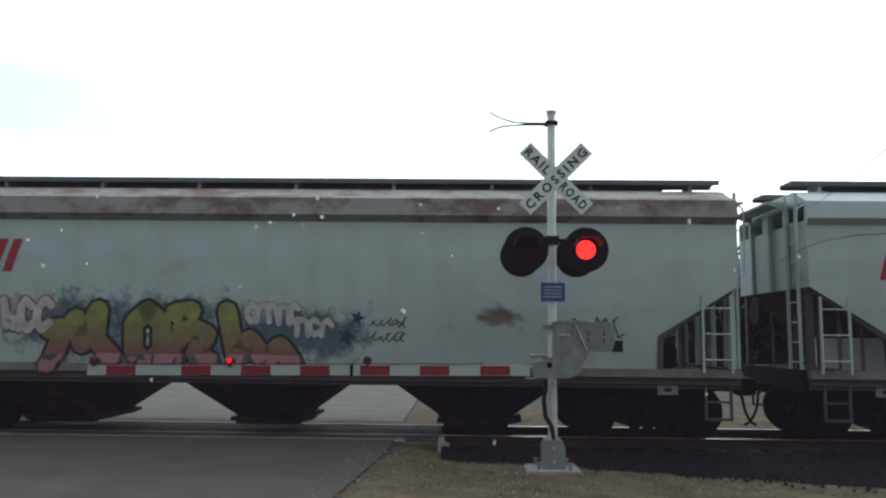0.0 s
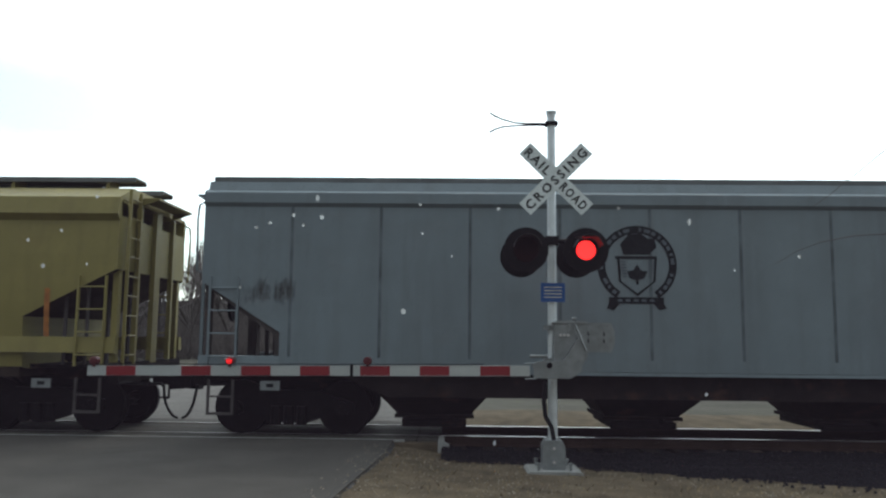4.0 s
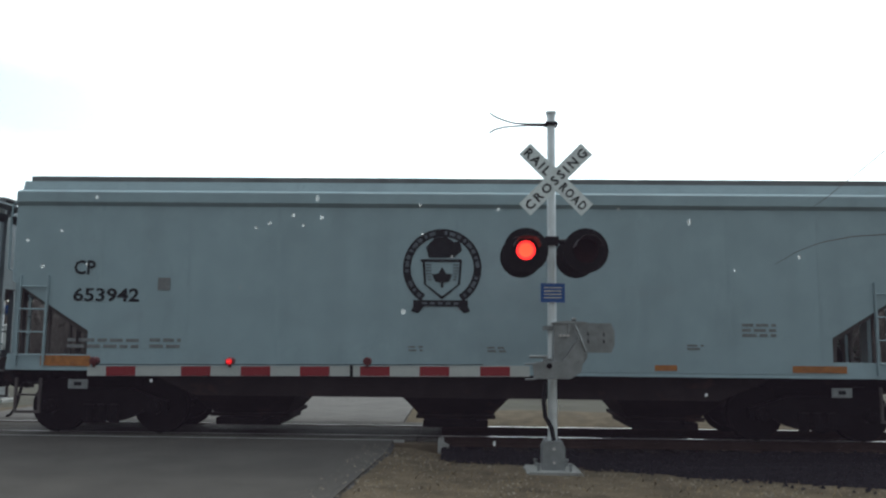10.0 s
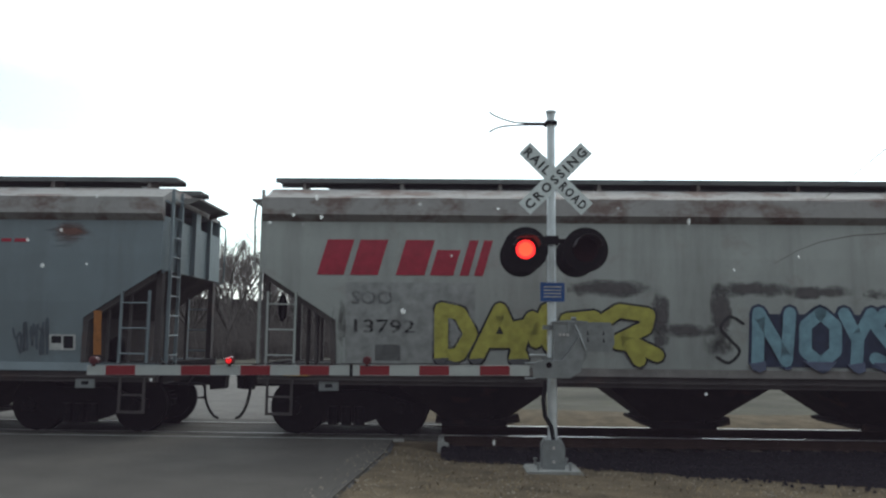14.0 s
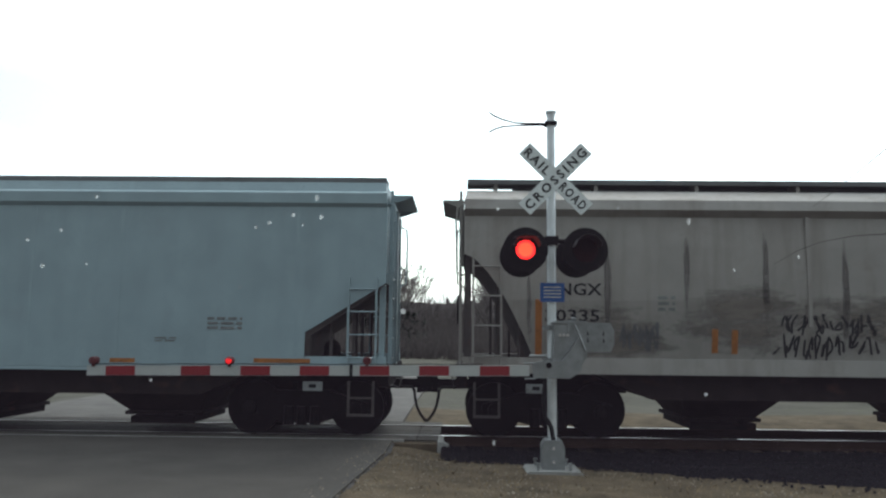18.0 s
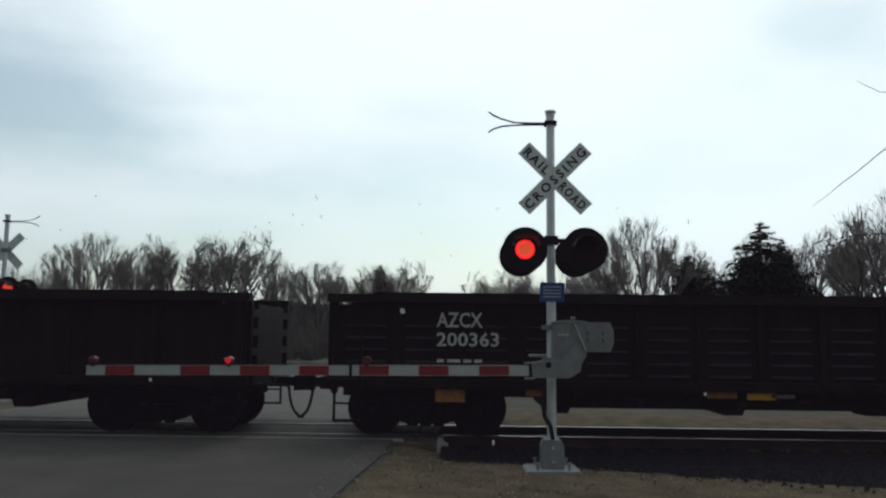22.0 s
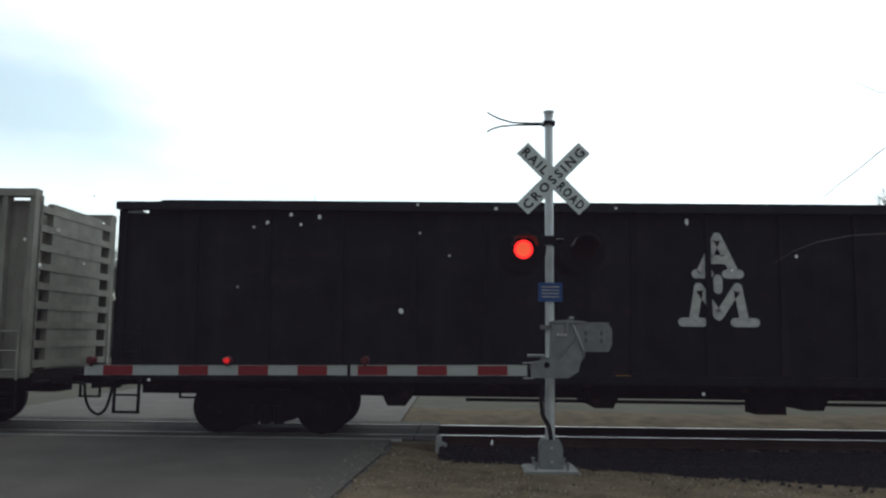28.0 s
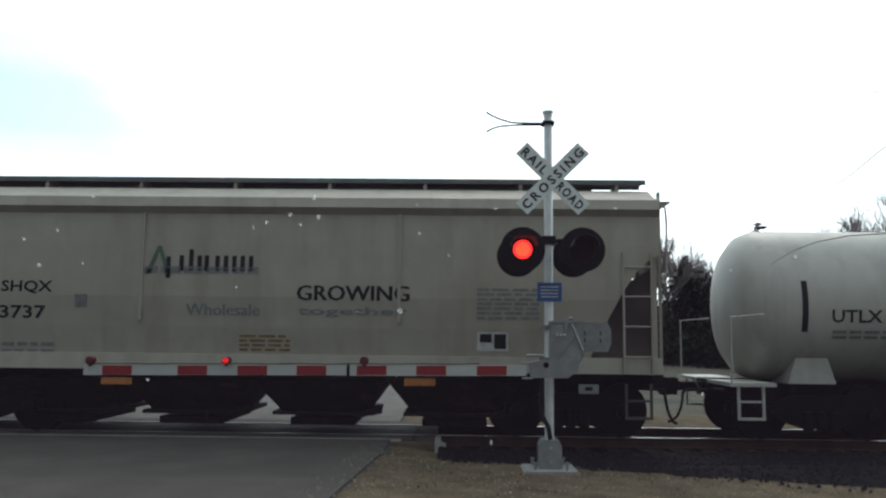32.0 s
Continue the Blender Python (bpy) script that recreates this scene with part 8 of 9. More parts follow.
stroke(8, 1.92, 1.20, 2.62, 0.90, ((0.0, 0.0), (0.0, 0.72), (0.10, 0.96), (0.35, 0.92), (0.60, 1.0), (0.80, 0.88), (0.97, 0.80), (0.96, 0.5), (1.0, 0.25), (0.98, 0.0)), "slate", 0.085)
cursive(8, 2.05, 1.28, 1.1, 0.46, 4, "smoke", 7, 0.045, 0.05)
cursive(8, 3.25, 1.26, 1.0, 0.60, 3, "smoke", 17, 0.05, 0.05)
bars(8, 2.75, 2.18, 2.0, 0.08, 1, SPRAY["slate"], 9)
cursive(8, 5.02, 1.88, 0.80, 0.30, 3, "smoke", 8, 0.04)
patch(8, -4.6, 1.18, 4.9, 0.45, PALE_HAZE, "spray_haze")
patch(8, 0.2, 1.18, 4.4, 0.4, PALE_HAZE, "spray_haze")
scrawl(8, -4.29, 1.20, 4.35, 0.37, 18, "ash", 86, 0.05)
placard(8, 5.22, 1.42, 0.51, 0.31)
rect(8, -3.94, 1.96, 0.23, 0.24, STENCIL_FADED)
writing(9, "NKCR", -5.91, 2.69, 0.83, 0.23, STENCIL)
writing(9, "550025", -5.89, 2.32, 1.21, 0.21, STENCIL)
bars(9, -5.93, 1.63, 1.07, 0.50, 4)
rect(9, -5.61, 1.18, 0.89, 0.11, REFLECT_ORANGE, "reflector")
rect(9, -2.87, 1.20, 0.47, 0.11, REFLECT_ORANGE, "reflector")
rect(9, 2.34, 1.17, 0.40, 0.09, REFLECT_ORANGE, "reflector")
rect(9, 4.60, 1.20, 0.84, 0.06, REFLECT_ORANGE, "reflector")
red_logo(10, -6.43, 2.69, 2.89, 0.58)
bars(10, -6.00, 1.74, 0.83, 0.21, 1)
rect(10, -6.24, 1.23, 0.13, 0.85, REFLECT_YELLOW, "reflector")
rect(10, -3.23, 1.24, 0.12, 0.44, REFLECT_YELLOW, "reflector")
rect(10, -0.98, 1.27, 0.11, 0.39, REFLECT_YELLOW, "reflector")
stroke(10, -3.76, 1.31, 0.07, 0.67, ((0.00, 1.00), (0.71, 0.69), (0.29, 0.36), (1.00, 0.00)), "slate", 0.42)
stroke(10, -3.93, 1.26, 0.44, 0.84, ((0.02, 0.92), (0.57, 1.00), (1.00, 0.80), (0.93, 0.42), (0.98, 0.07), (0.25, 0.00), (0.00, 0.21)), "navy", 0.035)
stroke(10, -3.34, 1.40, 0.41, 0.59, ((0.34, 0.86), (0.00, 0.44), (0.20, 0.00), (0.90, 0.08), (1.00, 1.00)), "slate", 0.2)
stroke(10, -3.42, 1.32, 0.68, 0.72, ((0.00, 0.00), (0.01, 0.78), (0.34, 1.00), (0.60, 0.82), (0.65, 1.00), (0.85, 1.00), (0.87, 0.56), (0.75, 0.10), (1.00, 0.04)), "navy", 0.04)
stroke(10, -3.23, 1.40, 0.24, 0.43, ((0.00, 0.00), (0.58, 1.00), (1.00, 0.07)), "smoke", 0.05)
stroke(10, -2.80, 1.75, 0.52, 0.46, ((0.00, 0.00), (0.37, 0.07), (0.63, 0.76), (1.00, 1.00)), "slate", 0.2)
stroke(10, -2.54, 1.43, 0.52, 0.57, ((0.13, 0.98), (0.63, 1.00), (1.00, 0.72), (0.83, 0.30), (0.31, 0.00), (0.00, 0.28), (0.23, 0.67), (0.58, 0.67), (0.63, 0.39)), "slate", 0.17)
stroke(10, -2.59, 1.33, 0.83, 0.38, ((0.00, 0.13), (0.28, 0.00), (0.58, 0.42), (0.81, 0.97), (1.00, 1.00)), "slate", 0.1)
stroke(10, -2.62, 1.32, 0.95, 0.96, ((0.11, 0.76), (0.16, 0.93), (0.35, 1.00), (0.53, 0.92), (0.46, 0.79), (0.68, 0.62), (0.74, 0.46), (0.91, 0.51), (1.00, 0.36), (0.84, 0.27), (0.76, 0.14), (0.74, 0.29), (0.54, 0.14), (0.27, 0.00), (0.00, 0.02)), "navy", 0.03)
stroke(10, -2.56, 1.59, 0.46, 0.41, ((0.00, 0.20), (0.20, 0.85), (0.76, 1.00), (1.00, 0.46), (0.70, 0.00), (0.35, 0.15), (0.41, 0.46)), "navy", 0.025)
patch(10, -3.75, 1.3, 2.3, 0.75, TEAL_HAZE, "spray_haze")
rect(10, 1.15, 1.35, 0.10, 0.32, REFLECT_YELLOW, "reflector")
rect(10, 3.19, 1.23, 0.10, 0.46, REFLECT_YELLOW, "reflector")
rect(10, 6.30, 1.24, 0.12, 0.82, REFLECT_YELLOW, "reflector")
scrawl(10, 0.58, 1.51, 1.35, 0.34, 9, "smoke", 103)
scrawl(10, 2.03, 1.38, 2.23, 0.63, 14, "smoke", 104)
patch(10, -3.07, 3.73, 1.63, 0.21, DRIP, "tar_drip")
patch(10, -0.20, 3.72, 1.14, 0.24, DRIP, "tar_drip")
patch(10, 1.32, 3.78, 0.76, 0.19, DRIP, "tar_drip")
patch(10, 2.84, 3.70, 0.66, 0.27, DRIP, "tar_drip")
patch(10, 6.03, 3.80, 1.12, 0.21, DRIP, "tar_drip")
patch(10, -0.47, 3.44, 0.38, 0.21, DRIP, "tar_drip")
writing(11, "CP", -6.17, 2.67, 0.38, 0.24, STENCIL)
writing(11, "652707", -6.15, 2.21, 1.12, 0.22, STENCIL)
bars(11, -6.15, 1.47, 1.04, 0.18, 2)
bars(11, -4.64, 1.49, 0.48, 0.18, 2)
rect(11, -4.64, 2.44, 0.19, 0.22, STENCIL_FADED)
emblem(11, 0.09, 2.83, 0.65)
cursive(11, -3.32, 1.55, 1.45, 0.42, 4, "smoke", 111, 0.04)
stroke(11, -3.0, 1.46, 1.2, 0.06, ((0.0, 0.2), (0.4, 0.6), (1.0, 0.5)), "smoke", 0.03)
patch(11, -3.4, 1.4, 1.7, 0.75, GRIME_SHADE, "spray_haze")
cursive(11, 1.70, 1.58, 1.5, 0.42, 4, "smoke", 112, 0.04)
stroke(11, 1.95, 1.48, 0.7, 0.05, ((0.0, 0.2), (0.4, 0.6), (1.0, 0.5)), "smoke", 0.03)
patch(11, 1.6, 1.45, 1.8, 0.7, GRIME_SHADE, "spray_haze")
rect(11, 1.08, 1.16, 0.45, 0.09, REFLECT_ORANGE, "reflector")
rect(11, -6.42, 1.20, 1.12, 0.07, REFLECT_ORANGE, "reflector")
writing(12, "CP", -6.38, 2.66, 0.36, 0.24, STENCIL)
writing(12, "653942", -6.37, 2.21, 1.11, 0.23, STENCIL)
rect(12, -4.96, 2.41, 0.21, 0.21, STENCIL_FADED)
bars(12, -6.42, 1.45, 1.19, 0.20, 2)
bars(12, -5.05, 1.46, 0.52, 0.20, 2)
emblem(12, -0.24, 2.82, 0.65)
bars(12, -0.78, 1.45, 0.24, 0.11, 2)
bars(12, 0.51, 1.45, 0.35, 0.11, 2)
bars(12, 4.64, 1.74, 0.55, 0.25, 3)
bars(12, 3.75, 1.52, 0.27, 0.11, 2)
rect(12, -6.85, 1.15, 0.83, 0.17, REFLECT_ORANGE, "reflector")
rect(12, 3.22, 1.18, 0.36, 0.09, REFLECT_ORANGE, "reflector")
rect(12, 5.43, 1.17, 0.87, 0.11, REFLECT_ORANGE, "reflector")
red_logo(13, -6.85, 2.67, 2.89, 0.58)
writing(13, "SOO", -6.43, 2.16, 0.74, 0.25, STENCIL, 0.25)
writing(13, "1183", -6.43, 1.68, 0.97, 0.25, STENCIL, 0.25)
rect(13, -3.69, 0.99, 0.45, 0.08, REFLECT_ORANGE, "reflector")
rect(13, -1.15, 1.00, 0.45, 0.09, REFLECT_ORANGE, "reflector")
patch(13, -4.38, 1.33, 0.85, 0.42, TEAL_HAZE, "spray_haze")
cursive(13, -4.38, 1.36, 0.80, 0.30, 4, "smoke", 9, 0.018)
tag(13, -3.53, 1.35, 0.42, 0.38, "O", "smoke", 0.025)
cursive(13, -3.40, 1.43, 0.18, 0.22, 1, "smoke", 10, 0.03)
cursive(13, -3.02, 1.37, 0.95, 0.34, 5, "rose", 11, 0.022)
patch(13, -3.0, 1.33, 0.9, 0.42, PINK_HAZE, "spray_haze")
cursive(13, -1.12, 1.40, 0.58, 0.30, 3, "rose", 12, 0.022)
patch(13, -1.15, 1.36, 0.65, 0.38, PINK_HAZE, "spray_haze")
cursive(13, -0.16, 1.40, 0.85, 0.32, 4, "blue", 13, 0.028)
patch(13, 0.0, 1.38, 0.75, 0.42, BLUE_HAZE, "spray_haze")
bars(13, 1.44, 1.46, 0.46, 0.12, 2)
cursive(13, 5.10, 1.95, 1.05, 0.26, 5, "rose", 14, 0.02)
cursive(13, 5.20, 1.55, 0.95, 0.26, 5, "rose", 15, 0.02)
bars(13, 3.56, 2.22, 0.95, 0.16, 1, STENCIL)
rect(13, -1.55, 2.47, 0.85, 0.02, STENCIL, "scratch")
rect(13, 5.44, 0.97, 0.91, 0.11, REFLECT_YELLOW, "reflector")
rect(13, -4.53, 0.98, 0.57, 0.11, REFLECT_YELLOW, "reflector")
patch(13, 0.06, 3.76, 2.94, 0.16, DRIP, "tar_drip")
scrawl(13, -1.50, 2.38, 0.94, 0.08, 2, "smoke", 138)
red_logo(14, -6.43, 2.66, 2.90, 0.57)
writing(14, "SOO", -6.07, 2.13, 0.75, 0.26, STENCIL_FADED, 0.25)
writing(14, "117783", -6.09, 1.66, 1.12, 0.26, STENCIL_FADED, 0.25)
patch(14, -7.50, 3.53, 4.92, 0.48, RUST_ORANGE)
patch(14, -1.26, 3.58, 4.53, 0.47, RUST_ORANGE)
patch(14, -6.72, 3.11, 1.14, 0.43, GRIME_SHADE, "stain")
patch(14, -4.43, 2.01, 0.56, 0.28, CHALK, "scuff")
bars(14, -6.09, 1.35, 1.11, 0.17, 1)
for line, wide in ((((0.0, 0.0), (0.05, 0.34), (0.13, 0.42), (0.25, 0.18)), 0.075), (((0.26, 0.34), (0.20, 0.48), (0.20, 0.66), (0.26, 0.74), (0.31, 0.62), (0.35, 0.78), (0.41, 0.70), (0.41, 0.34), (0.36, 0.10)), 0.055),
                   (((0.30, 0.60), (0.33, 0.40), (0.37, 0.50)), 0.04), (((0.49, 0.52), (0.50, 0.82), (0.56, 0.95), (0.61, 0.84), (0.66, 0.98), (0.73, 1.0), (0.72, 0.50), (0.85, 0.54), (0.94, 0.34), (1.0, 0.0)), 0.075),
                   (((0.44, 0.0), (0.45, 0.26), (0.53, 0.36), (0.58, 0.58), (0.65, 0.52), (0.67, 0.24), (0.58, 0.10), (0.51, 0.22)), 0.05), (((0.42, 0.56), (0.49, 0.52), (0.56, 0.30)), 0.04), (((0.76, 0.30), (0.84, 0.34), (0.92, 0.08)), 0.035)):
    stroke(14, -0.34, 1.18, 3.50, 0.90, line, "navy", wide)
tag(14, 3.85, 1.28, 1.05, 0.62, "MSOx", "navy", 0.05, 0.02)
stroke(14, 3.60, 1.36, 1.55, 0.3, ((0.0, 0.1), (0.16, 0.2), (0.4, 0.3), (0.62, 0.2), (0.85, 0.45), (1.0, 0.15)), "navy", 0.035)
rect(14, 5.42, 1.36, 0.43, 0.27, STENCIL)
patch(14, -1.76, 3.50, 3.18, 0.48, RUST_ORANGE)
patch(14, 1.13, 3.52, 3.43, 0.43, RUST_ORANGE)
patch(14, 3.80, 3.50, 2.08, 0.43, RUST_ORANGE)
patch(14, 3.62, 3.21, 1.32, 0.33, RUST_ORANGE)
patch(14, 6.07, 3.13, 0.75, 0.57, RUST_STREAK)
writing(15, "CP", -6.01, 2.64, 0.38, 0.24, STENCIL)
writing(15, "652257", -6.01, 2.18, 1.11, 0.25, STENCIL)
rect(15, -4.55, 2.41, 0.19, 0.23, STENCIL_FADED)
bars(15, -6.03, 1.43, 1.13, 0.24, 2)
bars(15, -4.59, 1.44, 0.54, 0.24, 2)
bubbles(15, -3.73, 1.18, 2.24, 0.90, 4, "black", "white", 151, 0.035)
scrawl(15, -1.40, 1.44, 0.28, 0.22, 4, "ash", 152)
emblem(15, 0.17, 2.77, 0.65)
bubbles(15, 0.91, 1.19, 2.71, 0.93, 5, "tan", "black", 153, 0.035)
bars(15, 5.02, 1.71, 0.59, 0.27, 2)
rect(15, -6.18, 1.18, 0.56, 0.06, REFLECT_ORANGE, "reflector")
writing(16, "SOO", -5.20, 2.15, 0.73, 0.26, STENCIL, 0.25)
writing(16, "120068", -5.19, 1.66, 1.21, 0.26, STENCIL, 0.25)
patch(16, -3.58, 2.57, 1.43, 1.05, RUST_STREAK)
patch(16, -1.62, 2.58, 0.85, 0.90, RUST_STREAK)
patch(16, 0.09, 3.16, 1.42, 0.47, RUST_STREAK)
patch(16, 0.57, 2.60, 0.94, 0.38, RUST_STREAK)
patch(16, 5.49, 2.92, 0.84, 1.08, RUST_STREAK)
patch(16, -4.59, 3.27, 0.86, 0.29, RUST_STREAK)
patch(16, -2.75, 2.01, 0.57, 0.28, RUST_STREAK)
patch(16, -3.38, 2.24, 0.95, 0.28, RUST_STREAK)
patch(16, -3.94, 3.75, 1.92, 0.24, RUST_STREAK)
patch(16, 0.36, 3.69, 1.33, 0.33, RUST_STREAK)
for x, w in ((-3.85, 1.1), (-3.0, 1.0), (-2.2, 1.1), (-1.4, 1.0)):
    patch(16, x, 1.14, w, 0.95, BLUE_HAZE, "spray_haze")
    patch(16, x + 0.2, 1.1, w * 0.8, 0.75, PALE_HAZE, "spray_haze")
scrawl(16, -3.6, 1.22, 2.3, 0.72, 9, "sky", 166, 0.11)
scrawl(16, -3.6, 1.25, 2.3, 0.65, 7, "ash", 167, 0.05)
cursive(16, -3.6, 1.20, 2.5, 0.62, 5, "blue", 16, 0.045, 0.05)
rect(16, -0.55, 1.55, 0.91, 0.29, SPRAY["slate"], "stencil_panel", "dark stencilled panel")
bars(16, -0.42, 1.61, 0.80, 0.18, 3, STENCIL_FADED, 21)
patch(16, 1.6, 1.2, 1.3, 0.75, PINK_HAZE, "spray_haze")
emblem(16, 2.71, 3.00, 0.55, HOOD)
bars(16, 4.41, 3.19, 0.79, 0.10, 1, LETTER_RED)
bars(16, 4.49, 2.59, 0.30, 0.12, 1, LETTER_RED)
rect(16, -3.12, 1.22, 0.12, 0.40, REFLECT_ORANGE, "reflector")
rect(16, -0.93, 1.29, 0.11, 0.37, REFLECT_ORANGE, "reflector")
rect(16, 1.12, 1.27, 0.11, 0.44, REFLECT_ORANGE, "reflector")
rect(16, 3.24, 1.29, 0.12, 0.46, REFLECT_ORANGE, "reflector")
rect(16, 6.39, 1.32, 0.13, 0.73, REFLECT_ORANGE, "reflector")
scrawl(16, -0.31, 1.51, 0.89, 0.27, 6, "smoke", 163)
scrawl(16, 0.88, 1.26, 1.21, 0.55, 10, "smoke", 164)
placard(16, 5.65, 1.39, 0.44, 0.26)
scrawl(16, 5.04, 1.31, 0.60, 0.59, 9, "slate", 165, 0.04)
rect(17, -6.04, 1.21, 2.13, 1.35, SPRAY["ash"], "buffed_panel")
red_logo(17, -6.53, 2.68, 2.97, 0.59)
writing(17, "SOO", -5.95, 2.19, 0.68, 0.23, STENCIL_FADED)
writing(17, "13792", -5.90, 1.72, 1.01, 0.23, STENCIL)
patch(17, -6.28, 1.21, 0.43, 1.40, GRIME_SHADE, "stain")
rect(17, -5.55, 1.28, 0.42, 0.26, STENCIL_FADED)
for x, z, w, h in ((-2.4, 2.34, 1.55, 0.30), (-1.05, 1.30, 0.32, 1.25), (-0.05, 2.36, 1.30, 0.28), (1.1, 2.34, 1.25, 0.24), (-0.08, 1.35, 0.36, 1.25), (2.40, 2.33, 2.15, 0.22), (-0.95, 1.70, 0.95, 0.24)):
    patch(17, x, z, w, h, BUFF, "buffing_stroke")
graffiti(17, -4.6, 1.22, 3.9, 1.02, 5, "yellow", "black", 171, rim=0.035, forms="DAm=2", fat=0.22, cells=((-4.65, -3.85), (-4.0, -3.0), (-3.35, -2.45), (-2.55, -1.85), (-2.05, -0.78)))
tag(17, -0.02, 1.30, 0.42, 0.75, "S", "black", 0.05)
rect(17, 0.62, 1.24, 3.0, 0.86, SPRAY["navy"], "spray_shadow")
graffiti(17, 0.54, 1.20, 3.1, 1.02, 5, "sky", "navy", 173, rim=0.045, forms="NOYSE", fat=0.20, cells=((0.50, 1.40), (1.32, 2.08), (1.98, 2.62), (2.50, 3.02), (2.92, 3.70)))
graffiti(17, 3.7, 1.22, 3.3, 1.08, 4, "grey", "black", 174, rim=0.035, forms="DARE", fat=0.24, cells=((3.62, 4.45), (4.35, 5.25), (5.15, 6.0), (5.95, 6.75)))
patch(17, -0.29, 1.28, 0.74, 0.60, GRIME_SHADE, "stain")
rect(17, -7.03, 1.02, 0.42, 0.11, REFLECT_YELLOW, "reflector")
rect(17, 2.83, 0.97, 0.55, 0.12, REFLECT_ORANGE, "reflector")
patch(17, -7.47, 3.80, 7.35, 0.21, RUST_STREAK)
patch(17, -0.50, 3.85, 7.46, 0.21, RUST_STREAK)
writing(18, "CP", -5.84, 2.71, 0.37, 0.21, STENCIL)
writing(18, "650476", -5.86, 2.25, 1.11, 0.21, STENCIL)
bars(18, -5.91, 1.50, 1.30, 0.20, 2)
emblem(18, 0.13, 2.87, 0.65)
rect(18, -6.26, 1.19, 0.95, 0.12, REFLECT_ORANGE, "reflector")
bars(19, 4.35, 1.71, 0.74, 0.26, 3)
emblem(19, -0.23, 2.69, 0.65)
rect(19, 5.34, 1.21, 0.70, 0.07, REFLECT_ORANGE, "reflector")
bars(19, 3.72, 1.45, 0.38, 0.11, 2)
writing(20, "CP", -5.84, 2.65, 0.37, 0.22, STENCIL)
writing(20, "654414", -5.83, 2.22, 1.09, 0.20, STENCIL)
rect(20, -4.38, 2.40, 0.24, 0.23, STENCIL_FADED)
bars(20, -5.90, 1.45, 1.21, 0.25, 2)
bars(20, -4.54, 1.46, 0.55, 0.25, 2)
emblem(20, -0.35, 2.81, 0.65)
rect(20, -6.36, 1.24, 0.37, 0.07, REFLECT_ORANGE, "reflector")
bars(20, 4.53, 1.73, 0.58, 0.23, 3)
bars(20, -0.95, 1.47, 0.28, 0.11, 2)
bars(20, 0.41, 1.45, 0.21, 0.09, 2)
bars(20, 3.77, 1.52, 0.23, 0.11, 2)
rect(20, -1.64, 1.17, 0.35, 0.12, REFLECT_ORANGE, "reflector")
rect(20, 2.95, 1.16, 0.35, 0.12, REFLECT_ORANGE, "reflector")
rect(20, 5.26, 1.22, 0.74, 0.07, REFLECT_ORANGE, "reflector")
writing(21, "CP", -5.79, 2.68, 0.37, 0.21, STENCIL)
writing(21, "654401", -5.77, 2.24, 1.10, 0.23, STENCIL)
rect(21, -4.34, 2.45, 0.18, 0.23, STENCIL_FADED)
bars(21, -5.83, 1.47, 1.13, 0.25, 2)
bars(21, -4.56, 1.51, 0.59, 0.22, 2)
emblem(21, 0.22, 2.87, 0.65)
rect(21, -6.11, 1.19, 0.81, 0.09, REFLECT_ORANGE, "reflector")
bars(21, 4.47, 1.77, 0.58, 0.23, 3)
bars(21, 3.61, 1.56, 0.36, 0.09, 2)
rect(21, 5.26, 1.23, 0.93, 0.07, REFLECT_ORANGE, "reflector")
rect(21, 2.88, 1.21, 0.42, 0.07, REFLECT_ORANGE, "reflector")
writing(22, "BNGX", -7.09, 2.38, 0.90, 0.20, STENCIL)
writing(22, "30335", -7.12, 1.95, 0.89, 0.20, STENCIL)
rect(22, -7.28, 1.39, 0.11, 0.92, REFLECT_ORANGE, "reflector")
rect(22, -4.40, 1.46, 0.10, 0.39, REFLECT_ORANGE, "reflector")
bars(22, -5.28, 2.14, 0.28, 0.28, 3)
rect(22, -4.08, 1.45, 0.10, 0.39, REFLECT_ORANGE, "reflector")
rect(22, -1.16, 1.44, 0.10, 0.43, REFLECT_ORANGE, "reflector")
rect(22, 1.72, 1.42, 0.12, 0.44, REFLECT_ORANGE, "reflector")
rect(22, 4.63, 1.45, 0.11, 0.46, REFLECT_ORANGE, "reflector")
rect(22, 7.54, 1.53, 0.12, 0.82, REFLECT_ORANGE, "reflector")
scrawl(22, -3.31, 1.74, 1.60, 0.37, 16, "black", 221, 0.035)
scrawl(22, -3.39, 1.37, 1.69, 0.42, 16, "black", 222, 0.035)
scrawl(22, 0.20, 1.43, 1.02, 0.62, 12, "ash", 223, 0.02)
placard(22, 5.66, 1.50, 0.38, 0.26)
scrawl(22, 6.23, 1.65, 0.59, 0.34, 8, "red", 224)
scrawl(22, -5.90, 1.46, 0.66, 0.47, 10, "smoke", 225, 0.03)
for k in range(7):
    patch(22, -7.6 + 2.1 * k, 1.05 + 0.12 * (k % 3), 3.1, 1.35 + 0.3 * (k % 2), DUST_FILM, "dust_film")
for k in range(13):
    patch(22, -7.45 + 1.29 * k, 1.45, 0.13, 2.15, SEAM_STAIN, "stain")
writing(23, "NCIX", -7.87, 2.27, 0.59, 0.20, STENCIL)
writing(23, "821", -7.74, 1.83, 0.39, 0.22, STENCIL)
bars(23, -7.83, 1.35, 1.24, 0.22, 2)
rect(23, -8.20, 1.23, 0.08, 0.83, REFLECT_ORANGE, "reflector")
rect(23, -5.16, 1.17, 0.11, 0.52, REFLECT_ORANGE, "reflector")
patch(23, -9.11, 3.43, 0.30, 0.19, RUST_ORANGE)
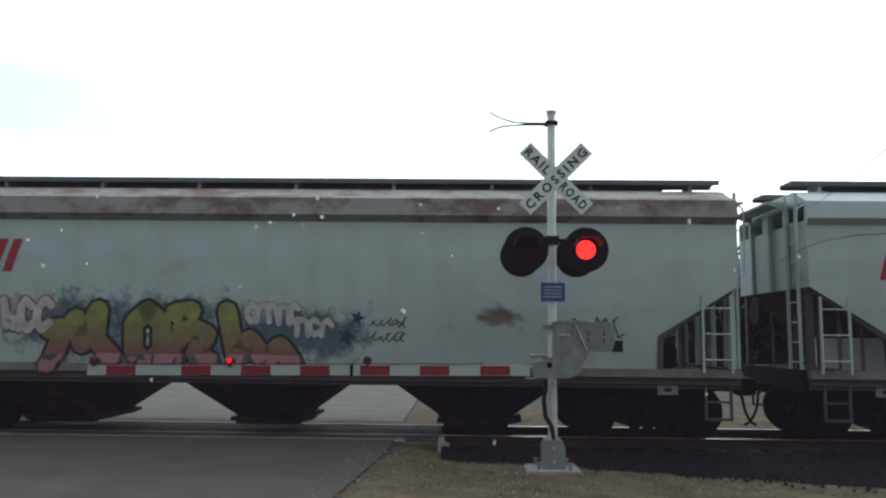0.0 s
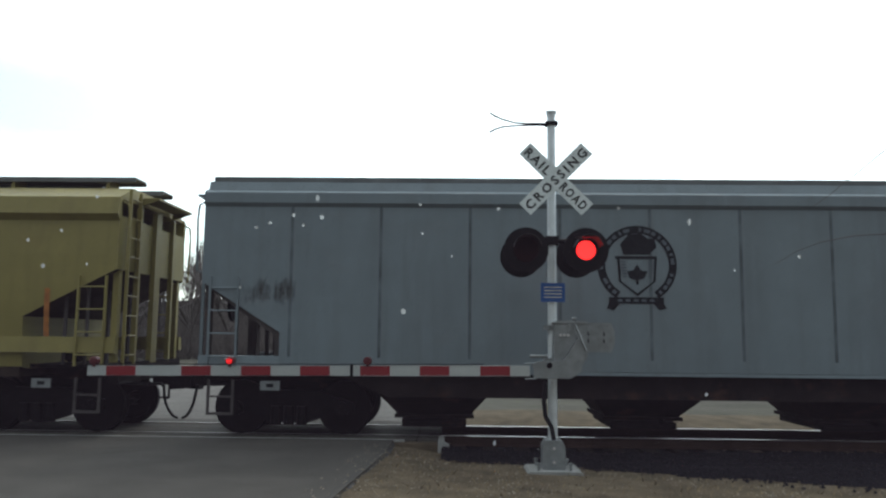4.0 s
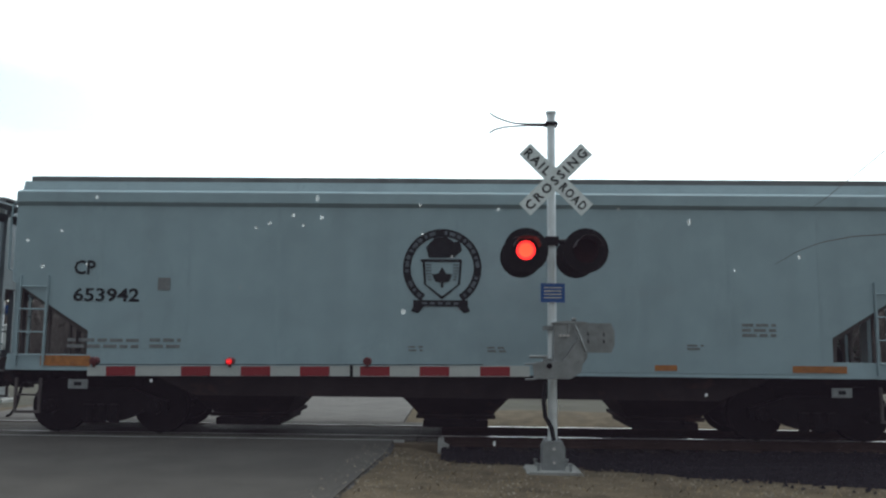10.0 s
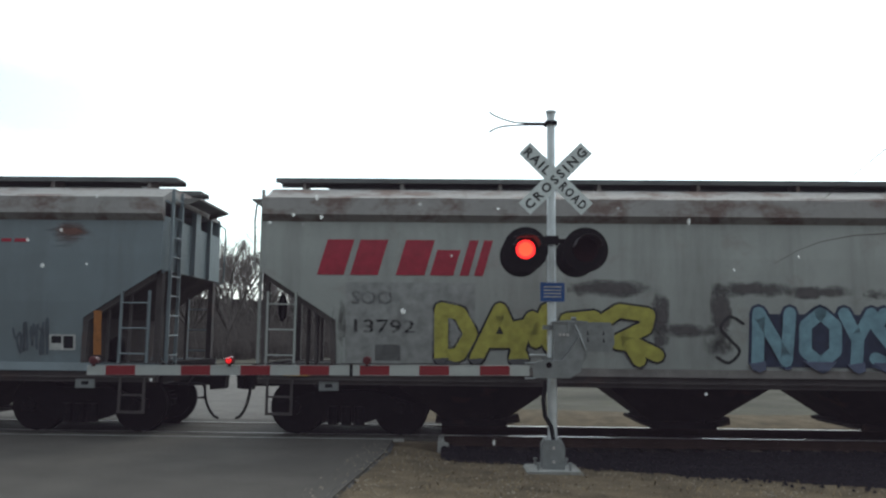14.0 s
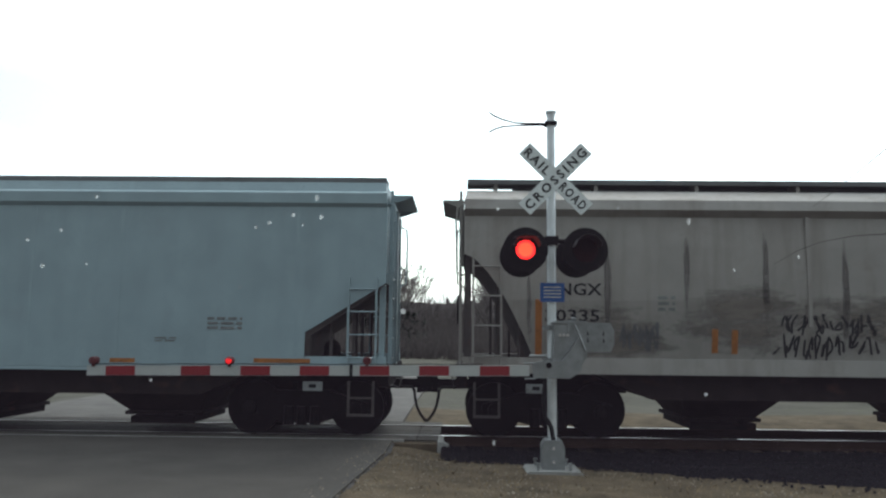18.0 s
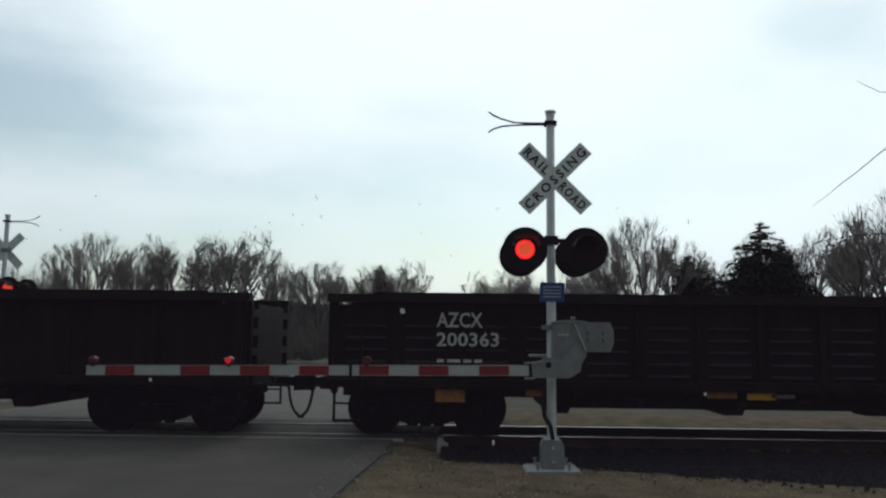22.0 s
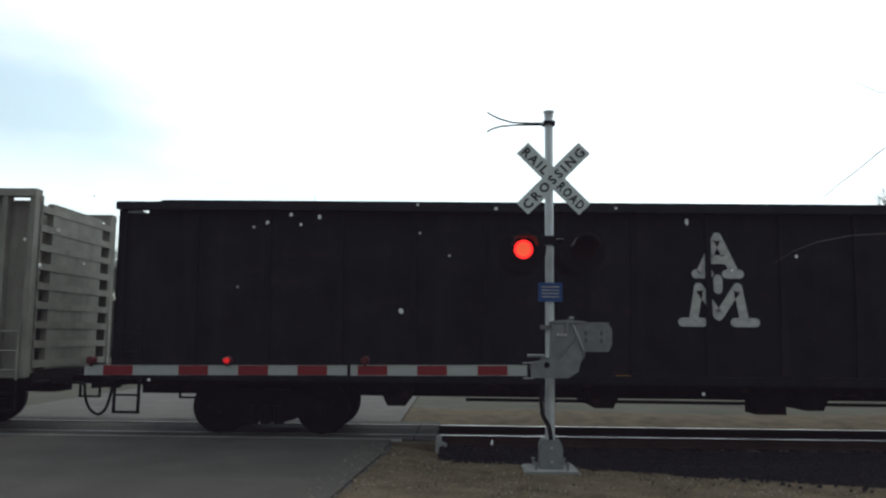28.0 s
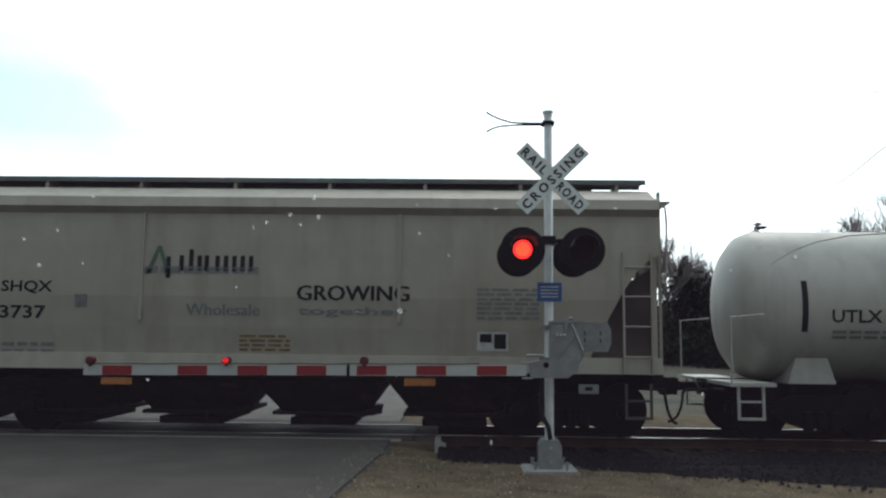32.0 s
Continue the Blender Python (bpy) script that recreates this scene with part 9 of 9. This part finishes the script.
patch(23, -8.27, 3.89, 1.41, 0.14, RUST_STREAK)
bars(23, -6.23, 2.26, 0.22, 0.21, 3)
stroke(23, -5.35, 1.66, 5.5, 0.12, ((0.0, 0.5), (0.08, 0.3), (0.13, 0.0), (0.22, 0.6), (0.30, 0.5), (0.36, 0.0), (0.42, 0.6), (0.55, 0.5), (0.68, 0.3), (0.78, 0.8), (0.9, 0.9), (1.0, 0.6)), "slate", 0.035)
for k, x in enumerate((-4.95, -4.62, -4.36, -4.02, -3.62, -3.22, -2.90, -2.45, -2.08, -1.70, -1.25, -0.80, -0.35)):
    stroke(23, x, 1.14, 0.16, 0.54, ((0.4, 1.0), (0.2 + 0.3 * (k % 3), 0.55), (0.6, 0.25), (0.1 + 0.4 * (k % 2), 0.0)), "slate" if k % 4 == 3 else "smoke", 0.06 if k % 4 == 3 else 0.025)
outline_tag(23, 0.99, 1.22, 2.27, 0.76, 4, "slate", 232, 0.06)
cursive(23, 5.30, 1.45, 0.80, 0.62, 3, "smoke", 233, 0.03)
stroke(23, 5.22, 1.6, 0.85, 0.5, ((0.0, 0.6), (0.08, 0.95), (0.4, 1.0), (0.8, 0.9), (1.0, 0.75), (0.95, 0.4)), "slate", 0.04)
scrawl(23, 7.41, 1.32, 0.47, 0.29, 3, "smoke", 234)
rect(23, 7.43, 1.33, 0.43, 0.27, STENCIL_FADED)
rect(23, 8.27, 1.35, 0.12, 0.64, REFLECT_ORANGE, "reflector")
rect(23, -4.69, 1.16, 0.11, 0.32, REFLECT_ORANGE, "reflector")
rect(23, -2.24, 1.28, 0.09, 0.23, REFLECT_ORANGE, "reflector")
scrawl(23, -5.43, 0.94, 8.28, 0.12, 30, "slate", 235, 0.03)
writing(24, "LSRC", -6.55, 0.49, 0.70, 0.23, LETTER_WHITE)
writing(24, "3508", -4.80, 0.51, 0.72, 0.23, LETTER_WHITE)
rect(24, -3.86, 0.51, 0.27, 0.25, STENCIL_FADED)
bars(24, -2.43, 0.52, 0.88, 0.21, 2, STENCIL_FADED)
bars(24, -1.30, 0.53, 0.42, 0.05, 1, STENCIL_FADED)
rect(24, -7.11, 0.67, 0.21, 0.12, LETTER_YELLOW)
rect(24, -5.51, 0.68, 0.24, 0.11, LETTER_YELLOW)
rect(24, -3.52, 0.70, 0.23, 0.11, LETTER_YELLOW)
rect(24, -3.12, 0.70, 0.24, 0.11, LETTER_YELLOW)
rect(24, -0.52, 0.70, 0.20, 0.10, LETTER_YELLOW)
rect(24, -0.08, 0.70, 0.16, 0.10, LETTER_YELLOW)
writing(25, "AZCX", -6.29, 1.74, 0.78, 0.24, LETTER_WHITE)
writing(25, "5035", -6.29, 1.41, 0.79, 0.25, LETTER_WHITE)
patch(25, -8.0, 1.15, 0.35, 1.0, RUST_ORANGE)
rect(25, -4.38, 0.81, 0.49, 0.11, REFLECT_YELLOW, "reflector")
rect(25, -1.29, 0.87, 0.44, 0.10, REFLECT_YELLOW, "reflector")
rect(25, 1.76, 0.83, 0.46, 0.10, REFLECT_YELLOW, "reflector")
rect(25, 4.68, 0.85, 0.48, 0.10, REFLECT_YELLOW, "reflector")
writing(26, "AZCX", -6.31, 1.83, 0.76, 0.25, LETTER_WHITE)
writing(26, "200363", -6.31, 1.52, 1.03, 0.23, LETTER_WHITE)
bars(26, -6.30, 1.26, 0.74, 0.09, 1, LETTER_WHITE)
rect(26, -6.32, 0.62, 0.48, 0.20, REFLECT_ORANGE, "reflector")
rect(26, -1.90, 0.73, 0.48, 0.11, REFLECT_ORANGE, "reflector")
rect(26, -0.87, 0.74, 0.38, 0.06, STENCIL_FADED)
rect(26, -4.84, 0.73, 0.26, 0.11, REFLECT_ORANGE, "reflector")
rect(26, -1.26, 0.71, 0.47, 0.11, REFLECT_YELLOW, "reflector")
rect(26, 1.75, 0.72, 0.42, 0.10, REFLECT_YELLOW, "reflector")
rect(26, 4.66, 0.74, 0.48, 0.09, REFLECT_ORANGE, "reflector")
bars(27, -4.78, 1.22, 1.02, 0.13, 1, LETTER_RED)
bars(27, -5.33, 1.22, 0.46, 0.12, 1, STENCIL_FADED)
# darkens the hoods' upright lower half, putting its shade into the colour
patch(27, -6.7, 1.46, 6.6, 0.62, GRIME_SHADE, "stain")
patch(27, 0.1, 1.46, 6.6, 0.62, GRIME_SHADE, "stain")
bars(27, -5.72, 1.51, 1.39, 0.44, 4, SPRAY["black"], 3)
cursive(27, -4.14, 1.53, 0.73, 0.39, 2, "black", 274, 0.10, 0.0)
patch(27, -3.31, 1.50, 1.89, 0.61, PALE_HAZE, "spray_haze")
cursive(27, -3.28, 1.50, 1.85, 0.54, 4, "black", 275, 0.06, 0.0)
bars(27, -6.32, 1.50, 0.42, 0.16, 1, LETTER_YELLOW)
rect(27, 1.66, 0.61, 0.49, 0.30, LETTER_WHITE)
patch(27, 1.03, 1.58, 0.75, 0.5, BLUE_HAZE, "spray_haze")
patch(27, 1.73, 1.59, 0.75, 0.5, BLUE_HAZE, "spray_haze")
patch(27, 2.44, 1.60, 0.75, 0.5, BLUE_HAZE, "spray_haze")
patch(27, 3.14, 1.60, 0.75, 0.5, BLUE_HAZE, "spray_haze")
writing(28, "15286", -9.35, 2.56, 0.70, 0.23, STENCIL)
writing(28, "AIMX", -9.36, 3.01, 0.71, 0.23, STENCIL_FADED)
rect(28, -7.87, 2.77, 0.22, 0.28, STENCIL_FADED)
rect(28, -9.07, 1.01, 0.41, 0.20, REFLECT_ORANGE, "reflector")
rect(28, -6.78, 0.97, 0.30, 0.11, REFLECT_ORANGE, "reflector")
writing(29, "AIMX", -9.36, 3.01, 0.71, 0.21, STENCIL)
writing(29, "15257", -9.35, 2.53, 0.70, 0.25, STENCIL)
rect(29, -9.03, 0.95, 0.41, 0.19, REFLECT_YELLOW, "reflector")
rect(29, 1.21, 0.95, 0.50, 0.12, REFLECT_ORANGE, "reflector")
rect(29, 3.41, 0.98, 0.47, 0.12, REFLECT_ORANGE, "reflector")
patch(29, -8.26, 1.16, 2.01, 2.69, GRIME_SHADE, "stain")
patch(29, -7.11, 1.18, 2.01, 2.68, GRIME_SHADE, "stain")
patch(29, -4.91, 1.25, 1.23, 2.53, GRIME_SHADE, "stain")
writing(30, "AIMX", -9.36, 2.99, 0.71, 0.21, STENCIL)
writing(30, "14020", -9.35, 2.57, 0.70, 0.23, STENCIL)
rect(30, -7.96, 2.81, 0.19, 0.21, STENCIL_FADED)
patch(30, -7.11, 2.72, 0.67, 1.05, GRIME_SHADE, "stain")
patch(30, -7.24, 1.23, 0.47, 1.30, GRIME_SHADE, "stain")
patch(30, -3.7, 3.0, 0.5, 0.3, GRIME_SHADE, "stain")
placard(30, 5.34, 1.30, 0.34, 0.20)
writing(31, "AIMX", -9.20, 2.78, 0.70, 0.22, STENCIL)
writing(31, "1122", -8.14, 2.79, 0.55, 0.22, STENCIL)
rect(31, -9.07, 0.99, 0.45, 0.21, REFLECT_YELLOW, "reflector")
rect(31, -6.86, 0.98, 0.40, 0.11, REFLECT_YELLOW, "reflector")
rect(31, -8.50, 1.02, 0.33, 0.41, SPRAY["ash"], "pale_panel")
rect(31, -7.45, 1.03, 0.45, 0.39, SPRAY["ash"], "pale_panel")
scrawl(31, -8.00, 2.21, 0.26, 0.41, 3, "black", 311, 0.06)
rect(32, 6.32, 1.65, 0.58, 0.14, STENCIL_FADED)
bars(32, 6.35, 1.17, 0.46, 0.31, 3, STENCIL_FADED)
rect(32, 8.48, 0.97, 0.39, 0.22, REFLECT_ORANGE, "reflector")
rect(32, -1.54, 0.94, 0.33, 0.14, REFLECT_YELLOW, "reflector")
writing(33, "AIMX", -9.20, 2.97, 0.53, 0.23, STENCIL)
writing(33, "15164", -9.25, 2.51, 0.70, 0.23, STENCIL)
bars(33, -7.94, 2.73, 0.22, 0.26, 4)
patch(33, 0.35, 2.25, 0.64, 0.83, GRIME_SHADE, "stain")
patch(33, -4.37, 1.65, 1.31, 1.86, GRIME_SHADE, "stain")
patch(33, -6.87, 1.63, 0.56, 0.28, CHALK, "scuff")
writing(34, "TILX", -6.32, 1.89, 0.61, 0.22, LETTER_WHITE)
writing(34, "261276", -5.51, 1.89, 1.05, 0.23, LETTER_WHITE)
rect(34, -3.89, 1.89, 0.73, 0.29, LETTER_WHITE)
bars(34, -6.34, 1.55, 1.70, 0.21, 2, STENCIL_FADED)
bars(34, -3.43, 1.47, 1.01, 0.25, 3, STENCIL_FADED)
rect(34, -4.40, 1.71, 0.12, 0.57, LETTER_YELLOW)
rect(34, -1.73, 1.74, 0.13, 0.51, LETTER_YELLOW)
rect(34, 0.96, 1.73, 0.13, 0.51, LETTER_YELLOW)
rect(34, 3.62, 1.76, 0.13, 0.51, LETTER_YELLOW)
bars(34, -3.85, 1.92, 0.66, 0.09, 1)
bars(35, -5.75, 2.50, 0.49, 0.19, 1, LETTER_YELLOW)
bars(35, -5.00, 2.51, 0.47, 0.19, 1, LETTER_YELLOW)
bars(35, -5.73, 2.08, 0.45, 0.17, 1, LETTER_YELLOW)
bars(35, -4.98, 2.09, 0.47, 0.17, 1, LETTER_YELLOW)
bars(35, -2.40, 1.53, 0.28, 0.39, 3, LETTER_YELLOW)
bars(35, -0.70, 1.65, 0.43, 0.28, 2, LETTER_YELLOW)
bars(35, -6.52, 1.64, 0.42, 0.23, 2, LETTER_YELLOW)
writing(36, "SHQX", -4.48, 2.32, 0.86, 0.22, STENCIL)
writing(36, "3737", -4.50, 1.91, 0.78, 0.22, STENCIL)
writing(36, "Wholesale", -1.38, 1.99, 1.22, 0.19, STENCIL_FADED)
writing(36, "GROWING", 0.46, 2.25, 1.85, 0.25, STENCIL)
writing(36, "together", 0.47, 1.97, 1.82, 0.18, STENCIL_FADED)
bars(36, -2.10, 2.68, 1.91, 0.21, 1)
rect(36, -3.24, 2.10, 0.21, 0.22, STENCIL_FADED)
bars(36, 3.43, 1.97, 1.02, 0.54, 7)
placard(36, 3.44, 1.45, 0.51, 0.31)
bars(36, -0.49, 1.41, 0.84, 0.30, 4, LETTER_YELLOW)
bars(36, -4.46, 1.34, 0.95, 0.23, 2)
rect(36, -2.72, 0.85, 0.51, 0.11, REFLECT_ORANGE, "reflector")
rect(36, 2.25, 0.88, 0.51, 0.12, REFLECT_ORANGE, "reflector")
writing(37, "UTLX", -5.73, 1.98, 0.83, 0.21, STENCIL)
bars(37, -5.71, 1.71, 0.99, 0.18, 2)
rect(37, -6.22, 1.82, 0.10, 0.85, STENCIL)


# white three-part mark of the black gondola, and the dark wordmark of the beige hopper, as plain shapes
mark = Shape()
for line in ([(-0.26, 0.70), (0.0, 1.26), (0.26, 0.70)], [(-0.14, 0.88), (0.14, 0.88)], [(-0.36, 0.64), (-0.14, 0.64)], [(0.14, 0.64), (0.36, 0.64)],
             [(0.0, 0.38), (0.0, 0.56)], [(-0.42, -0.14), (-0.32, 0.42), (0.0, -0.06), (0.32, 0.42), (0.42, -0.14)], [(-0.60, -0.16), (-0.26, -0.16)], [(0.26, -0.16), (0.60, -0.16)]):
    ribbon(mark, [(a + 0.16, b + 2.12) for a, b in line], 0.15, -0.002)
laid(32, "company_mark", mark, LETTER_WHITE, "white stacked company mark")

mark = Shape()
for x0, x1, z0, z1 in ((0.34, 0.50, -0.12, 0.24), (0.56, 0.68, 0.0, 0.26), (0.72, 0.80, 0.0, 0.36), (0.86, 1.10, 0.0, 0.26), (1.16, 1.86, 0.0, 0.26)):
    n = max(1, round((x1 - x0) / 0.14))
    for k in range(n):
        a = x0 + (x1 - x0) * k / n
        mark.add([(-2.08 + a, 0, 2.62 + 0.1 + z0), (-2.08 + a + 0.075, 0, 2.62 + 0.1 + z0), (-2.08 + a + 0.075, 0, 2.62 + 0.1 + z1), (-2.08 + a, 0, 2.62 + 0.1 + z1)], [(0, 1, 2, 3)])
laid(36, "company_mark", mark, STENCIL, "dark company wordmark as bars")
mark = Shape()
mark.add([(-2.08, 0, 2.62 + 0.05), (-2.08 + 0.09, 0, 2.62 + 0.05), (-2.08 + 0.22, 0, 2.62 + 0.42), (-2.08 + 0.34, 0, 2.62 + 0.05), (-2.08 + 0.42, 0, 2.62 + 0.05), (-2.08 + 0.25, 0, 2.62 + 0.52), (-2.08 + 0.19, 0, 2.62 + 0.52)], [(0, 1, 2, 3, 4, 5, 6)])
laid(36, "company_mark", mark, SPRAY["green"], "green pointed company sign")

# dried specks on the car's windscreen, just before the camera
# a faint purple translucent layer puts in an even haze that lifts the darks
PANE = bpy.data.materials.new("purple_hazed_windscreen")
PANE.use_nodes = True
_n, _l = PANE.node_tree.nodes, PANE.node_tree.links
_t = _n.new("ShaderNodeBsdfTransparent")
_d = _n.new("ShaderNodeBsdfTranslucent")
_d.inputs["Color"].default_value = (0.66, 0.50, 0.68, 1)
_m = _n.new("ShaderNodeMixShader")
_m.inputs[0].default_value = 0.0075
_l.new(_t.outputs[0], _m.inputs[1])
_l.new(_d.outputs[0], _m.inputs[2])
_l.new(_m.outputs[0], _n["Material Output"].inputs["Surface"])
SPECK = bpy.data.materials.new("dried_white_speck")
SPECK.use_nodes = True
_n, _l = SPECK.node_tree.nodes, SPECK.node_tree.links
_t = _n.new("ShaderNodeBsdfTranslucent")
_t.inputs["Color"].default_value = (0.85, 0.88, 0.88, 1)
_c = _n.new("ShaderNodeBsdfTransparent")
_m = _n.new("ShaderNodeMixShader")
_m.inputs[0].default_value = 0.36
_l.new(_c.outputs[0], _m.inputs[1])
_l.new(_t.outputs[0], _m.inputs[2])
_l.new(_m.outputs[0], _n["Material Output"].inputs["Surface"])
screen = thing("windscreen", (0, 0.8, EYE[2]), "car windscreen with faint added haze and small dried white specks", "windscreen", kind="structure")
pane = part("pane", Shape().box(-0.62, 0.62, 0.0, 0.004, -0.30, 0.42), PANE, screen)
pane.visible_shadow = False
speck_rng = random.Random(12)
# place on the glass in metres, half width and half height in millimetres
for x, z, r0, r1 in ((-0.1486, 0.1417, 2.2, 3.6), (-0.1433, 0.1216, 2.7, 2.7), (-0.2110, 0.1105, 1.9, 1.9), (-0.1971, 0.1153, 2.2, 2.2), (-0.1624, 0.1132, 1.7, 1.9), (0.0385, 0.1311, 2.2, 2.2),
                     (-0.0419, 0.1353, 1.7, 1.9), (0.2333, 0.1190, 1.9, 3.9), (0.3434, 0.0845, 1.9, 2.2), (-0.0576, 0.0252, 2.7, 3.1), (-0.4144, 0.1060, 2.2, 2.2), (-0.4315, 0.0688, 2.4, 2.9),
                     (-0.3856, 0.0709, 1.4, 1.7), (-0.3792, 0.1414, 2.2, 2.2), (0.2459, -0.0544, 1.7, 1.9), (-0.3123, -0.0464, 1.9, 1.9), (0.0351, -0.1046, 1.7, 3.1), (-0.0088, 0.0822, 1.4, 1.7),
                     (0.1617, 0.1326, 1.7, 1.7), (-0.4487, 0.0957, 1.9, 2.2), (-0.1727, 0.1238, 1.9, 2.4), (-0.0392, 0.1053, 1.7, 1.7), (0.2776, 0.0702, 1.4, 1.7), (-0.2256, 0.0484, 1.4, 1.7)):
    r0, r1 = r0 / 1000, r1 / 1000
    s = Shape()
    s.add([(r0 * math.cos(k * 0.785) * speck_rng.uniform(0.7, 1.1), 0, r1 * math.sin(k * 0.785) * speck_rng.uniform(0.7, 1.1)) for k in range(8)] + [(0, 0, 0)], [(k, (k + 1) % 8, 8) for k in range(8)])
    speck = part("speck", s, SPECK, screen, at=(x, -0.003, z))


# ---- what moves ----
# metres that the train has gone, every half second
GONE = (0.0, 9.48, 19.07, 28.61, 38.45, 48.47, 58.57, 68.56, 78.39, 88.18, 98.04, 108.07, 118.16, 127.82, 137.58, 147.12, 156.56, 166.09, 175.95, 185.44, 195.38, 204.99,
        214.63, 224.19, 233.96, 243.53, 253.42, 263.15, 273.21, 282.85, 292.39, 302.0, 311.7, 321.49, 331.26, 340.79, 350.54, 360.41, 370.34, 380.32, 390.35, 400.43, 410.56, 420.75,
        430.96, 441.1, 451.17, 461.28, 471.44, 481.71, 492.05, 502.32, 512.5, 522.69, 532.89, 543.09, 553.29, 563.48, 573.67, 583.88, 594.15, 604.47, 614.85, 625.23, 635.62)
FLASH, FIRST = 0.9916, 5.51


def gone(t):
    i = min(int(t * 2), 63)
    return GONE[i] + (GONE[i + 1] - GONE[i]) * (t * 2 - i)


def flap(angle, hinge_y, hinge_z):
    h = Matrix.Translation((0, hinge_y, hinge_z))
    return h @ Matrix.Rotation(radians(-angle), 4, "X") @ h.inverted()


def flasher(added_cover, first_open, hinge_y, hinge_z):
    """Swings an added cover off the always-lit lens: up for half of every period, from first_open on."""
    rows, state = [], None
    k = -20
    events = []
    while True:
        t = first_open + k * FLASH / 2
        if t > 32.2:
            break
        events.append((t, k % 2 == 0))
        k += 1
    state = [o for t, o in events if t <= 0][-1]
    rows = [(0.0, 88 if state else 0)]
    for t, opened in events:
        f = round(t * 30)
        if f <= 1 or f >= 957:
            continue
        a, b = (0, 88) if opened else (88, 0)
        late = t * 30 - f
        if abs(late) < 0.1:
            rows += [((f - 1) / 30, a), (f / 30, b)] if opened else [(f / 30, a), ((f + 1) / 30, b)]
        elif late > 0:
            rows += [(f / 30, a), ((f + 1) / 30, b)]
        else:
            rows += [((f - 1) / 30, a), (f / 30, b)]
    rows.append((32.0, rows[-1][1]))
    walk(added_cover, [(t, flap(a, hinge_y, hinge_z)) for t, a in rows])


def motions():
    for car, x in CARS:
        walk(car, [(i / 2, pose(x - g, TRACK_Y, 0)) for i, g in enumerate(GONE)])
    for wheels, index, along in WHEELSETS:
        x0 = CARS[index][1] + along
        base = wheels.matrix_basis.copy()
        seen = [f / 30 for f in range(0, 961) if abs(x0 - gone(f / 30)) < 11.5]
        if not seen:
            continue
        times = sorted({0.0, 32.0} | set(seen))
        first, last = seen[0], seen[-1]
        walk(wheels, [(t, pose(*base.translation, 0, math.degrees(-gone(min(max(t, first), last)) / 0.457), 0)) for t in times])
    for is_right, added_cover in LAMPS + LAMPS_FAR:
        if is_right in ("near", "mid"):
            flasher(added_cover, FIRST - 0.08 + (FLASH / 2 if is_right == "mid" else 0), -0.076, 0.032)
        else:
            flasher(added_cover, FIRST + (0 if is_right else FLASH / 2), -0.03, 0.158)


motions()
